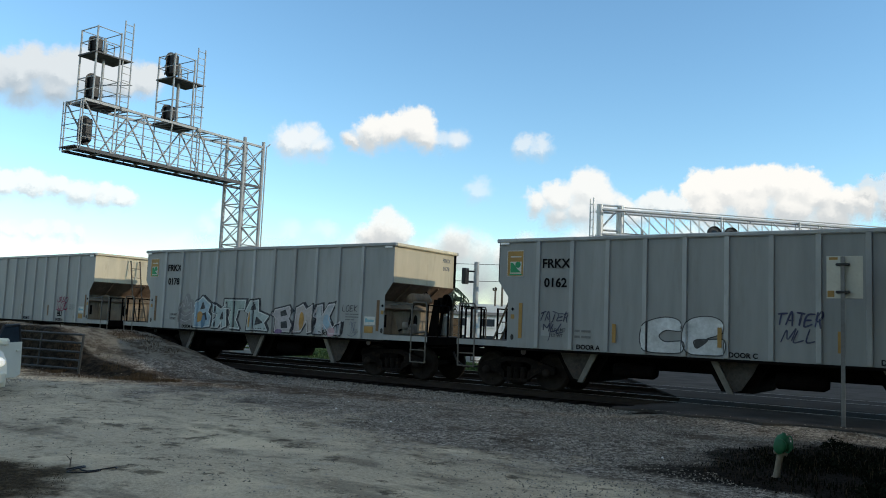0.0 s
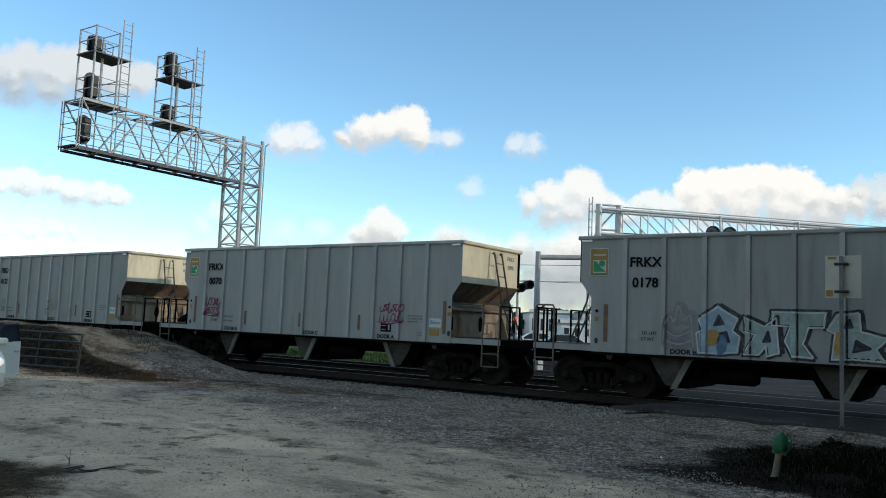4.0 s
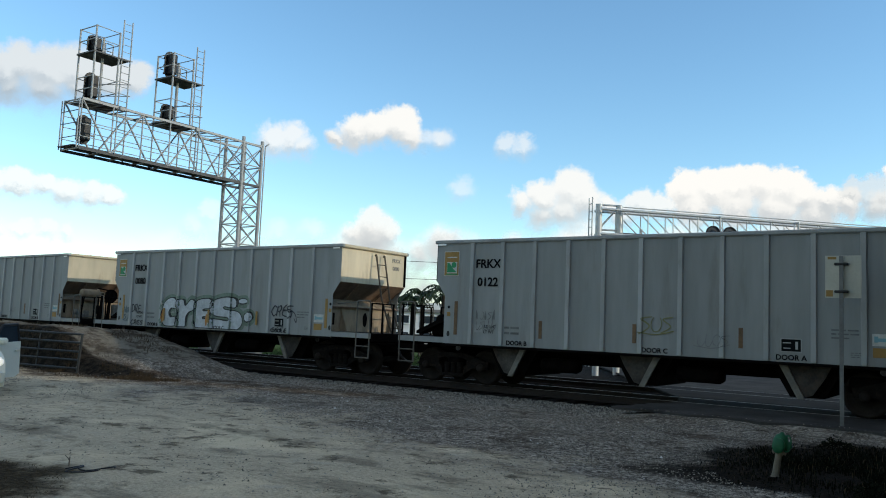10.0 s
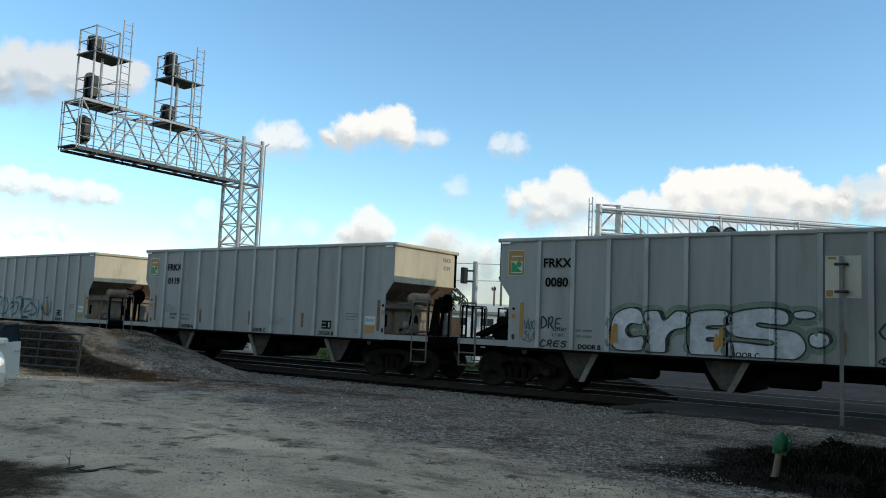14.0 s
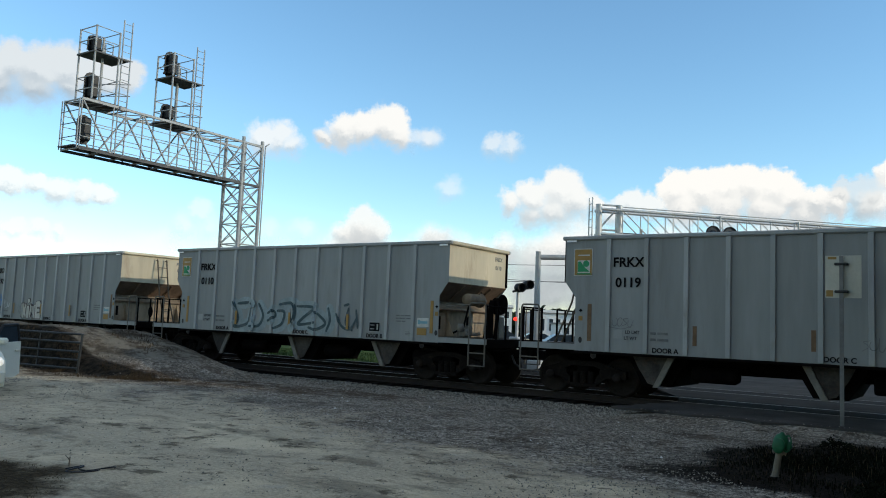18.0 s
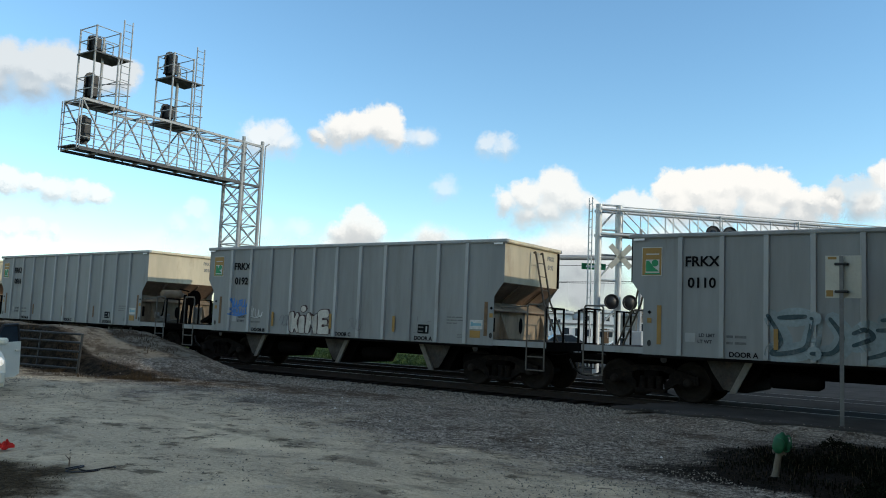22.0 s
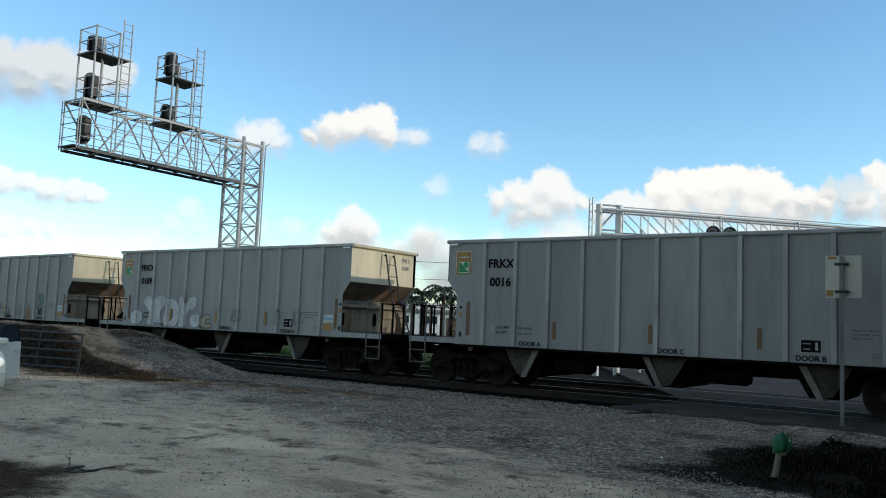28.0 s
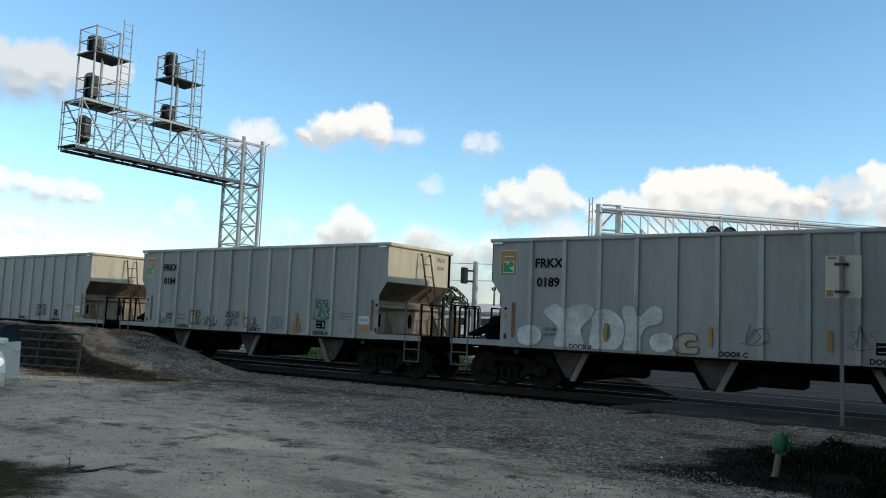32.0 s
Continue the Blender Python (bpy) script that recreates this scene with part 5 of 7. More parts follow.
    line_graffiti(c[4], [[(0.0, 0.9), (0.4, 1.0), (0.9, 0.6), (1.0, 0.0), (0.8, 0.3)]], 3.55, 1.45, 0.5, 0.4, 0.03, ink, "looping black spray tail")
    hand_tag(c[4], "cres", 2.90, 1.13, 0.80, 0.14, ink, 0.03, "handwritten black tag", 0.2, 0.08, 9)
    # sixth: nearly clean
    tag_graffiti(c[5], -4.55, 1.7, 0.5, 0.25, (0.15, 0.155, 0.16), 44, 0.014, "faint grey sprayed tag")
    tag_graffiti(c[5], 0.75, 1.4, 0.7, 0.25, (0.15, 0.155, 0.16), 45, 0.014, "faint grey sprayed tag")
    # seventh: teal outlines over a pale fill
    line_graffiti(c[6], [[(0.0, 1.0), (0.06, 0.35), (0.02, 0.0), (0.16, 0.15), (0.19, 0.55), (0.2, 0.95)], [(0.05, 0.95), (0.17, 1.0)], [(0.28, 0.95), (0.33, 0.5), (0.29, 0.1), (0.2, 0.05)],
                         [(0.38, 0.6), (0.43, 0.7), (0.46, 0.5), (0.38, 0.3)], [(0.48, 0.7), (0.55, 0.65), (0.53, 0.2), (0.44, 0.0)], [(0.5, 0.95), (0.63, 1.0), (0.66, 0.6), (0.62, 0.05)],
                         [(0.68, 0.9), (0.84, 0.85), (0.74, 0.45), (0.70, 0.2), (0.86, 0.3)], [(0.86, 0.7), (0.96, 0.3), (0.88, 0.05), (0.80, 0.1)], [(0.98, 0.85), (1.0, 0.4), (0.97, 0.0)]],
                  -2.75, 1.24, 4.3, 0.80, 0.10, (0.03, 0.058, 0.068), "worn teal outlined graffiti lettering", (0.225, 0.275, 0.285), 0.40)
    line_graffiti(c[6], [[(0.0, 0.6), (0.2, 0.2), (0.6, 0.1), (0.9, 0.5)], [(0.3, 0.9), (0.5, 0.95)], [(0.5, 0.8), (0.4, 0.3), (0.7, 0.05)], [(0.85, 0.75), (0.95, 0.15)]], 1.85, 1.25, 0.85, 0.85, 0.08, (0.035, 0.062, 0.07), "teal graffiti scribble")
    # eighth
    tag_graffiti(c[7], -4.62, 1.66, 0.78, 0.5, (0.04, 0.15, 0.40), 13, 0.048, "bright blue sprayed tag")
    tag_graffiti(c[7], -3.62, 1.62, 0.5, 0.34, (0.42, 0.44, 0.44), 14, 0.032, "pale sprayed tag")
    letter_graffiti(c[7], BUBBLE, (("k", -1.84, -1.46, 1.80), ("i", -1.50, -1.16, 1.84), ("dot", -1.40, -1.16, 1.98, 1.78), ("n", -1.18, -0.66, 1.80), ("e", -0.70, -0.22, 1.86)), ((0.46, 0.44, 0.39),), (0.04, 0.018, 0.022), "cream bubble graffiti with dark maroon outline", rim=0.024, shadow=(0.05, 0.02))
    for x, q in ((-2.35, 15), (0.55, 16), (3.0, 17)):
        tag_graffiti(c[7], x, 1.35, 0.5, 0.4, (0.155, 0.16, 0.165), q, 0.016, "faint grey sprayed tag")
    # tenth: pale rolled-on bubble letters
    letter_graffiti(c[9], BUBBLE, (("dot", -5.02, -4.28, 1.66), ("y", -4.25, -2.95, 2.18), ("d", -3.02, -2.15, 2.06), ("r", -2.20, -1.24, 2.16), ("dot", -1.55, -0.92, 1.60)), ((0.46, 0.475, 0.475), (0.43, 0.445, 0.445)), (0.22, 0.23, 0.235), "worn pale bubble graffiti over the stencils", rim=0.022, shadow=(0.0, 0.0))
    letter_graffiti(c[9], BUBBLE, (("c", -0.93, -0.42, 1.58),), ((0.33, 0.30, 0.24),), (0.09, 0.06, 0.04), "small tan bubble letter with brown outline", rim=0.03, shadow=(0.0, 0.0))
    for x, q in ((0.55, 20), (2.6, 21), (3.4, 22)):
        tag_graffiti(c[9], x, 1.45, 0.55, 0.42, (0.11, 0.115, 0.12), q, 0.018, "faint grey sprayed tag")
    # eleventh: many small tags
    for x, q in ((-4.6, 30), (-2.95, 31), (-2.1, 32), (-1.05, 33), (-0.1, 34)):
        tag_graffiti(c[10], x, 1.28, 0.62, 0.5 if q % 2 else 0.34, ink, q, 0.026)
    tag_graffiti(c[10], 2.95, 1.62, 0.7, 0.62, (0.02, 0.11, 0.075), 35, 0.05, "dark green sprayed tag")
    tag_graffiti(c[10], 1.95, 1.2, 0.5, 0.35, (0.26, 0.16, 0.06), 36, 0.05, "ochre sprayed tag")
    tag_graffiti(c[10], 1.1, 1.3, 0.5, 0.4, (0.13, 0.17, 0.20), 39, 0.05, "pale blue worn tag")
    tag_graffiti(c[11], 1.5, 1.3, 0.9, 0.5, dark, 37, 0.03)
    tag_graffiti(c[12], -2.0, 1.3, 1.2, 0.4, grey, 38, 0.04)


paint_graffiti()


# ---- signal gantry over the tracks ----
def signal_gantry():
    g = thing("signal_gantry", "galvanized steel cantilever signal bridge with railings and ladders", "signal gantry")
    x0, x1, y0, y1 = -31.25, -30.0, 6.5, 7.7
    zb, zt, tip = 7.97, 9.98, -1.9
    # column
    for x in (x0, x1):
        for y in (y0, y1):
            part("column_leg", M().tube((x, y, -0.2), (x, y, 10.25), 0.085, 10), GALV, g)
    zs = [0.2 + 0.97 * i for i in range(11)]
    for ya, yb, xa, xb in ((y0, y0, x0, x1), (y0, y1, x1, x1), (y1, y1, x0, x1), (y0, y1, x0, x0)):
        for i, z in enumerate(zs[:-1]):
            part("lacing_bar", M().tube((xa, ya, z), (xb, yb, z), 0.03, 6), GALV, g)
            part("lacing_brace", M().tube((xa, ya, z), (xb, yb, z + 0.97), 0.026, 6), GALV, g)
            part("lacing_brace", M().tube((xb, yb, z), (xa, ya, z + 0.97), 0.026, 6), GALV, g)
    part("base_plate", M().cbox(((x0 + x1) / 2, (y0 + y1) / 2, -0.2), (2.2, 2.2, 0.5), 0.03), BUILDTAN, g, "concrete footing")
    # arm
    for x in (x0, x1):
        part("bottom_chord", M().box((x, (tip + y1) / 2, zb), (0.10, y1 - tip, 0.11)), GRATE, g)
        part("top_chord", M().box((x, (tip + y1) / 2, zt), (0.10, y1 - tip, 0.10)), GALV, g)
        ys = np.linspace(tip, y0, 7)
        for i in range(6):
            part("web_post", M().tube((x, ys[i], zb), (x, ys[i], zt), 0.03, 6), GALV, g)
            a, b = (zb, zt) if i % 2 else (zt, zb)
            part("web_diagonal", M().tube((x, ys[i], a), (x, ys[i + 1], b), 0.038, 6), GALV, g)
        for z in (8.45, 8.95, 9.4):
            part("walkway_rail", M().tube((x + (0.06 if x > -30.5 else -0.06), tip, z), (x + (0.06 if x > -30.5 else -0.06), y0, z), 0.018, 6), GALV, g)
    m = M()
    for y in np.arange(tip, y0, 1.05):
        m.tube((x0, y, zt), (x1, y, zt), 0.03, 6)
        m.tube((x0, y, zt), (x1, y + 1.05, zt), 0.022, 6)
        m.tube((x0, y, zb), (x1, y, zb), 0.035, 6)
    part("cross_bracing", m, GALV, g)
    part("walkway", M().box(((x0 + x1) / 2, (tip + y0) / 2 - 0.1, zb + 0.10), (x1 - x0 - 0.15, y0 - tip + 0.2, 0.04)), GRATE, g, "dark steel grating walkway")
    m = M()
    for x in (x0, x1):
        for z in (8.45, 9.0, 9.5):
            m.tube((x0, tip - 0.1, z), (x1, tip - 0.1, z), 0.018, 6)
        m.tube((x, tip - 0.1, zb), (x, tip - 0.1, zt), 0.025, 6)
    part("end_railing", m, GALV, g)
    # two towers with platforms, heads and ladders
    for yc, levels, heads in ((-0.55, (10.05, 12.05), ((10.80, 1.0), (12.62, 0.62))), (3.22, (10.05, 12.05), ((10.62, 0.66), (12.85, 1.0)))):
        xw0, xw1 = x0 + 0.05, x1 - 0.05
        ya, yb = yc - 0.95, yc + 0.12
        for z in levels:
            part("platform", M().box(((xw0 + xw1) / 2, (ya + yb) / 2 + 0.2, z), (xw1 - xw0 + 0.1, yb - ya + 0.55, 0.06)), GRATE, g, "dark steel grating platform")
        for x in (xw0, xw1):
            for y in (ya, yb):
                part("tower_post", M().tube((x, y, 10.0), (x, y, 13.15), 0.04, 6), GALV, g)
        m = M()
        for z in (10.55, 11.05, 12.6, 13.12):
            for x in (xw0, xw1):
                m.tube((x, ya, z), (x, yb, z), 0.02, 6)
            m.tube((xw0, ya, z), (xw1, ya, z), 0.024, 6)
            m.tube((xw0, yb, z), (xw1, yb, z), 0.02, 6)
        part("tower_railing", m, GALV, g)
        part("centre_mast", M().tube(((xw0 + xw1) / 2, yc - 0.25, 10.0), ((xw0 + xw1) / 2, yc - 0.25, 12.9), 0.055, 8), GALV, g)
        m = M()
        for y in (yc + 0.26, yc + 0.66):
            m.tube((xw1, y, 8.0), (xw1, y, 13.75), 0.028, 6)
        for z in np.arange(8.2, 13.7, 0.30):
            m.tube((xw1, yc + 0.26, z), (xw1, yc + 0.66, z), 0.014, 5)
        part("ladder", m, GALV, g)
        m = M()
        for z in (10.6, 11.1, 12.1):
            m.tube((xw1, yb, z), (xw1, yc + 0.78, z), 0.018, 5)
            m.tube((xw0, yb, z), (xw1, yc + 0.78, z), 0.018, 5)
        part("ladder_cage", m, GALV, g)
        for z, size in heads:
            signal_head(g, xw0 + 0.2, yc - 0.45, z, size)
        hoop = M().path([((xw0 + xw1) / 2, yc - 0.15, 12.08), ((xw0 + xw1) / 2, yc - 0.15, 12.72), ((xw0 + xw1) / 2, yc + 0.2, 12.72), ((xw0 + xw1) / 2, yc + 0.2, 12.08)], 0.025)
        part("step_hoop", hoop.tube(((xw0 + xw1) / 2, yc - 0.15, 12.4), ((xw0 + xw1) / 2, yc + 0.2, 12.4), 0.02, 6), GALV, g)
    signal_head(g, x0 + 0.3, -1.2, 8.95)
    part("conduit", M().path([(x1 + 0.12, y1 + 0.1, 0), (x1 + 0.12, y1 + 0.1, 10.0), (x1 + 0.1, y1 + 0.35, 10.2)], 0.03), GALV, g)
    part("lamp_box", M().cbox((x1 + 0.05, -0.2, 9.95), (0.2, 0.2, 0.18), 0.02).cbox((x1 + 0.05, 3.7, 9.95), (0.2, 0.2, 0.18), 0.02), GALV, g)


def signal_head(g, x, y, z, size=1.0):
    """A tall round-ended target with three hooded lenses, facing along the track."""
    o = [(0.30 * math.cos(k), 0.32 + 0.30 * math.sin(k)) for k in np.linspace(0, math.pi, 9)] + [(-0.30 * math.cos(k), -0.32 - 0.30 * math.sin(k)) for k in np.linspace(0, math.pi, 9)]
    o = [(u, w * size) for u, w in o]
    h = part("signal_head", M().prism([(y + u, z + w) for u, w in o], x - 0.02, x + 0.02, "x"), BLACK, g, "black oval signal target")
    part("housing", M().cbox((x + 0.17, y, z), (0.30, 0.36, 0.95 * size), 0.05), BLACK, h)
    for k in (-0.36, 0.0, 0.36) if size > 0.8 else (-0.16, 0.16):
        m = M()
        pts = [(0.13 * math.cos(a), 0.13 * math.sin(a)) for a in np.linspace(-0.5, math.pi + 0.5, 12)]
        for (u0, w0), (u1, w1) in zip(pts, pts[1:]):
            m.quad((x - 0.02, y + u0, z + k + w0), (x - 0.34, y + u0 * 0.9, z + k + w0 * 0.9), (x - 0.34, y + u1 * 0.9, z + k + w1 * 0.9), (x - 0.02, y + u1, z + k + w1))
        part("hood", m, BLACK, h)
    part("bracket", M().tube((x + 0.17, y, z - 0.2), (x + 0.1, y + 0.46, z - 0.2), 0.04, 6), GALV, h)


signal_gantry()


# ---- crossing cantilever with flashing-light pairs ----
def crossing_cantilever():
    g = thing("crossing_cantilever", "aluminium truss arm with round crossing lights over the street", "crossing signal")
    a = Vector((-13.10, 10.12, 0))
    way = Vector((0.705, 0.709, 0)).normalized()
    side = Vector((-way.y, way.x, 0))
    a2 = a + way * 0.863
    for p in (a, a2):
        part("mast", M().tube(p + Vector((0, 0, -0.3)), p + Vector((0, 0, 6.62)), 0.13, 12), ALU, g)
    m = M()
    for i in range(6):
        z = 0.6 + i
        m.tube(a + Vector((0, 0, z)), a2 + Vector((0, 0, z + (1 if i % 2 else 0))), 0.04, 6)
        m.tube(a + Vector((0, 0, z + 1)), a2 + Vector((0, 0, z + 1)), 0.04, 6)
    part("mast_bracing", m, ALU, g)
    m = M()
    for s in (-0.2, 0.16):
        q = a - way * (0.35 - 0.0) + side * s
        m.tube(q + Vector((0, 0, 0.2)), q + Vector((0, 0, 6.85)), 0.028, 6)
    for z in np.arange(0.4, 6.85, 0.31):
        m.tube(a - way * 0.35 + side * -0.2 + Vector((0, 0, z)), a - way * 0.35 + side * 0.16 + Vector((0, 0, z)), 0.016, 5)
    part("ladder", m, ALU, g)
    L = 12.9
    for s in (-0.35, 0.35):
        for z in (5.40, 6.38):
            part("chord", M().tube(a2 + side * s + Vector((0, 0, z)) - way * 0.9, a2 + side * s + way * L + Vector((0, 0, z - 0.05)), 0.055, 8), ALU, g)
        m = M()
        n = 12
        for i in range(n):
            p, q = a2 + way * (L * i / n) + side * s, a2 + way * (L * (i + 1) / n) + side * s
            part("web_post", M().tube(p + Vector((0, 0, 5.40)), p + Vector((0, 0, 6.38)), 0.024, 6), ALU, g)
            part("web_diagonal", M().tube(p + Vector((0, 0, 6.38)), q + Vector((0, 0, 5.40)), 0.024, 6), ALU, g)
    part("walk_plank", M().box((0, 0, 0), (L, 0.6, 0.05)), GRATE, g, "dark grating plank").matrix_basis = Matrix.Translation(a2 + way * (L / 2) + Vector((0, 0, 5.47))) @ Matrix.Rotation(math.atan2(way.y, way.x), 4, "Z")
    part("hand_wire", M().tube(a2 + side * -0.4 + Vector((0, 0, 6.50)), a2 + side * -0.4 + way * L + Vector((0, 0, 6.44)), 0.022, 5), ALU, g)
    front = -side
    for d in (4.14, 7.65, 11.2):
        for e in (-0.37, 0.37):
            c = a2 + way * (d + e) + side * -0.55 + Vector((0, 0, 5.68))
            m = M().lathe([(0.0, -0.02), (0.29, -0.02), (0.30, 0.0), (0.29, 0.02), (0.0, 0.02)], (0, 0, 0), "y", 24)
            h = part("light_target", m, GRATE, g, "round crossing-light target with dark rim")
            h.matrix_basis = Matrix.Translation(c) @ Matrix.Rotation(math.atan2(way.y, way.x), 4, "Z")
            part("hood", M().lathe([(0.30, 0.03), (0.30, -0.06), (0.26, -0.06), (0.26, 0.03), (0.30, 0.03)], (0, 0, 0), "y", 20), BLACK, h)
            part("lens", M().lathe([(0.0, -0.045), (0.10, -0.04), (0.15, -0.021), (0.0, -0.021)], (0, 0, 0), "y", 16), GLASS, h)
        part("lamp_bracket", M().tube(a2 + way * (d - 0.37) + side * -0.45 + Vector((0, 0, 5.76)), a2 + way * (d + 0.37) + side * -0.45 + Vector((0, 0, 5.76)), 0.04, 8).tube(a2 + way * d + side * -0.45 + Vector((0, 0, 5.4)), a2 + way * d + side * -0.45 + Vector((0, 0, 6.4)), 0.04, 8), ALU, g)
    # crossing sign boards on the mast
    for r in (45, -45):
        ob = part("crossbuck_board", M().box((0, 0, 0), (1.22, 0.02, 0.22)), SIGNBACK, g, "bare back of a crossing board")
        ob.matrix_basis = Matrix.Translation(a2 + side * -0.2 + Vector((0, 0, 4.55))) @ Matrix.Rotation(math.atan2(way.y, way.x), 4, "Z") @ Matrix.Rotation(radians(r), 4, "Y")
    for e in (-0.38, 0.38):
        ob = part("light_target", M().lathe([(0.0, -0.02), (0.29, -0.02), (0.30, 0.0), (0.29, 0.02), (0.0, 0.02)], (0, 0, 0), "y", 24), BLACK, g)
        ob.matrix_basis = Matrix.Translation(a2 + way * e + side * -0.3 + Vector((0, 0, 2.75))) @ Matrix.Rotation(math.atan2(way.y, way.x), 4, "Z")
        part("hood", M().lathe([(0.30, 0.03), (0.30, -0.05), (0.25, -0.05), (0.25, 0.03), (0.30, 0.03)], (0, 0, 0), "y", 20), BLACK, ob)
    part("control_box", M().cbox(tuple(a2 + way * 0.8 + Vector((0, 0, 0.9))), (0.7, 0.5, 1.5), 0.04), ALU, g)


crossing_cantilever()


# ---- street furniture beyond the tracks ----
def signal_mast(at, h, arm=None, signals=(), label="grey steel traffic-signal mast with long arm", r=0.16, r_top=0.12, sz=4.9):
    """arm: the arm's end in x, y, z. signals: distances along the arm."""
    g = thing("traffic_signal_mast", label, "traffic signal")
    x, y = at
    part("pole", M().tube((x, y, -0.3), (x, y, h), r, 12, r_top), GALV, g)
    part("base", M().cbox((x, y, -0.05), (0.55, 0.55, 0.5), 0.04), GALV, g)
    if arm:
        p, q = Vector((x, y, sz)), Vector(arm)
        part("arm", M().tube(p, q, 0.12, 10, 0.07), GALV, g)
        way = (q - p).normalized()
        turn = math.atan2(way.y, way.x)
        for d in signals:
            c = p + way * d + Vector((0, 0, -0.15))
            s = part("signal_head", M().cbox((0, 0, -0.2), (0.24, 0.2, 0.66), 0.03), BLACK, g, "black three-lamp traffic signal")
            s.matrix_basis = Matrix.Translation(c) @ Matrix.Rotation(turn, 4, "Z")
            for k in (-0.40, -0.2, 0.0):
                part("visor", M().lathe([(0.09, -0.1), (0.085, -0.24), (0.078, -0.24), (0.085, -0.1)], (0, 0, k), "y", 12), BLACK, s)
    return g


signal_mast((-20.26, 12.45), 4.6, label="thick grey steel column with side-mounted signal")
g = thing("side_traffic_signal", "black traffic signal bracketed to the grey column", "traffic signal")
part("signal_head", M().cbox((-20.62, 12.05, 3.92), (0.22, 0.34, 0.75), 0.03), BLACK, g)
part("bracket", M().tube((-20.62, 12.05, 4.15), (-20.26, 12.4, 4.15), 0.04, 6).tube((-20.62, 12.05, 3.65), (-20.26, 12.4, 3.65), 0.04, 6), BLACK, g)
signal_mast((-16.9, 12.3), 5.0, (-5.3, 22.2, 5.35), (5.7, 9.35, 11.55), sz=4.75)
signal_mast((-24.4, 48.4), 5.8, (-10.0, 58.0, 5.9), (2.1, 5.0, 8.2, 13.0), sz=5.55)
part_sign = thing("street_name_sign", "green street name sign hung from the signal arm", "street sign")
part("board", M().box((-15.2, 14.45, 4.5), (1.1, 0.03, 0.28), (0, 0, 36)), SIGNGREEN, part_sign)
part("lettering_bar", M().box((-15.19, 14.43, 4.5), (0.7, 0.03, 0.1), (0, 0, 36)), WHITE, part_sign)
part("hanger", M().tube((-15.2, 14.45, 4.6), (-15.2, 14.45, 4.85), 0.02, 6), GALV, part_sign)
part_sign = thing("street_name_sign", "green street name sign on the far signal arm", "street sign")
part("board", M().box((-12.8, 53.9, 5.0), (1.45, 0.04, 0.42), (0, 0, 36)), SIGNGREEN, part_sign)
part("hanger", M().tube((-12.8, 53.9, 5.1), (-12.8, 54.0, 5.75), 0.03, 6), GALV, part_sign)


def crossing_flasher():
    g = thing("crossing_flasher", "slim crossing signal post with black lamps, one lit red", "crossing signal")
    x, y = -14.72, 6.65
    part("post", M().tube((x, y, -0.3), (x, y, 3.2), 0.06, 10), ALU, g)
    for k, (dx, dy) in enumerate(((0.0, -0.1), (0.22, 0.12))):
        t = part("lamp_target", M().lathe([(0.0, -0.03), (0.16, -0.03), (0.17, 0.0), (0.16, 0.03), (0, 0.03)], (0, 0, 0), "x", 20), BLACK, g)
        t.matrix_basis = pose(x + 0.08 + dx, y + dy, 3.05 + 0.12 * k, 0, 0, -35)
        part("hood", M().lathe([(0.17, -0.04), (0.17, 0.28), (0.15, 0.28), (0.15, -0.04), (0.17, -0.04)], (0, 0, 0), "x", 20), BLACK, t)
    part("cross_arm", M().tube((x - 0.15, y - 0.15, 2.9), (x + 0.3, y + 0.2, 3.1), 0.04, 6), BLACK, g)
    part("red_lens", M().lathe([(0.0, -0.05), (0.07, -0.03), (0.075, 0.0), (0, 0)], (x - 0.02, y - 0.1, 1.9), "y", 14), REDLAMP, g, "lit red lamp")
    part("gate_box", M().cbox((x, y, 0.9), (0.4, 0.5, 0.7), 0.04), ALU, g)


crossing_flasher()
# plain lamp pole beside the truss
g = thing("lamp_pole", "slim pale metal lamp pole with a short arm", "street lamp")
part("pole", M().tube((-12.04, 11.95, -0.3), (-12.04, 11.95, 5.8), 0.085, 10, 0.06), GALV, g)
part("arm", M().path([(-12.04, 11.95, 5.15), (-11.5, 12.3, 5.22), (-10.9, 12.7, 5.22)], 0.03), GALV, g)


def utility_pole(x, y, h, r=0.13, arm=2.2, turn=30):
    g = thing("utility_pole", "weathered wooden utility pole with crossarm", "utility pole", "utility poles")
    part("pole", M().tube((x, y, -0.3), (x, y, h), r, 10, r * 0.75), POLEWOOD, g)
    c, s = math.cos(radians(turn)), math.sin(radians(turn))
    part("crossarm", M().box((x, y - 0.12, h - 0.35), (arm, 0.1, 0.12), (0, 0, turn)), POLEWOOD, g)
    for k in (-0.45, -0.25, 0.25, 0.45):
        part("insulator", M().tube((x + c * arm * k, y - 0.12 + s * arm * k, h - 0.3), (x + c * arm * k, y - 0.12 + s * arm * k, h - 0.1), 0.05, 8), BLACK, g)


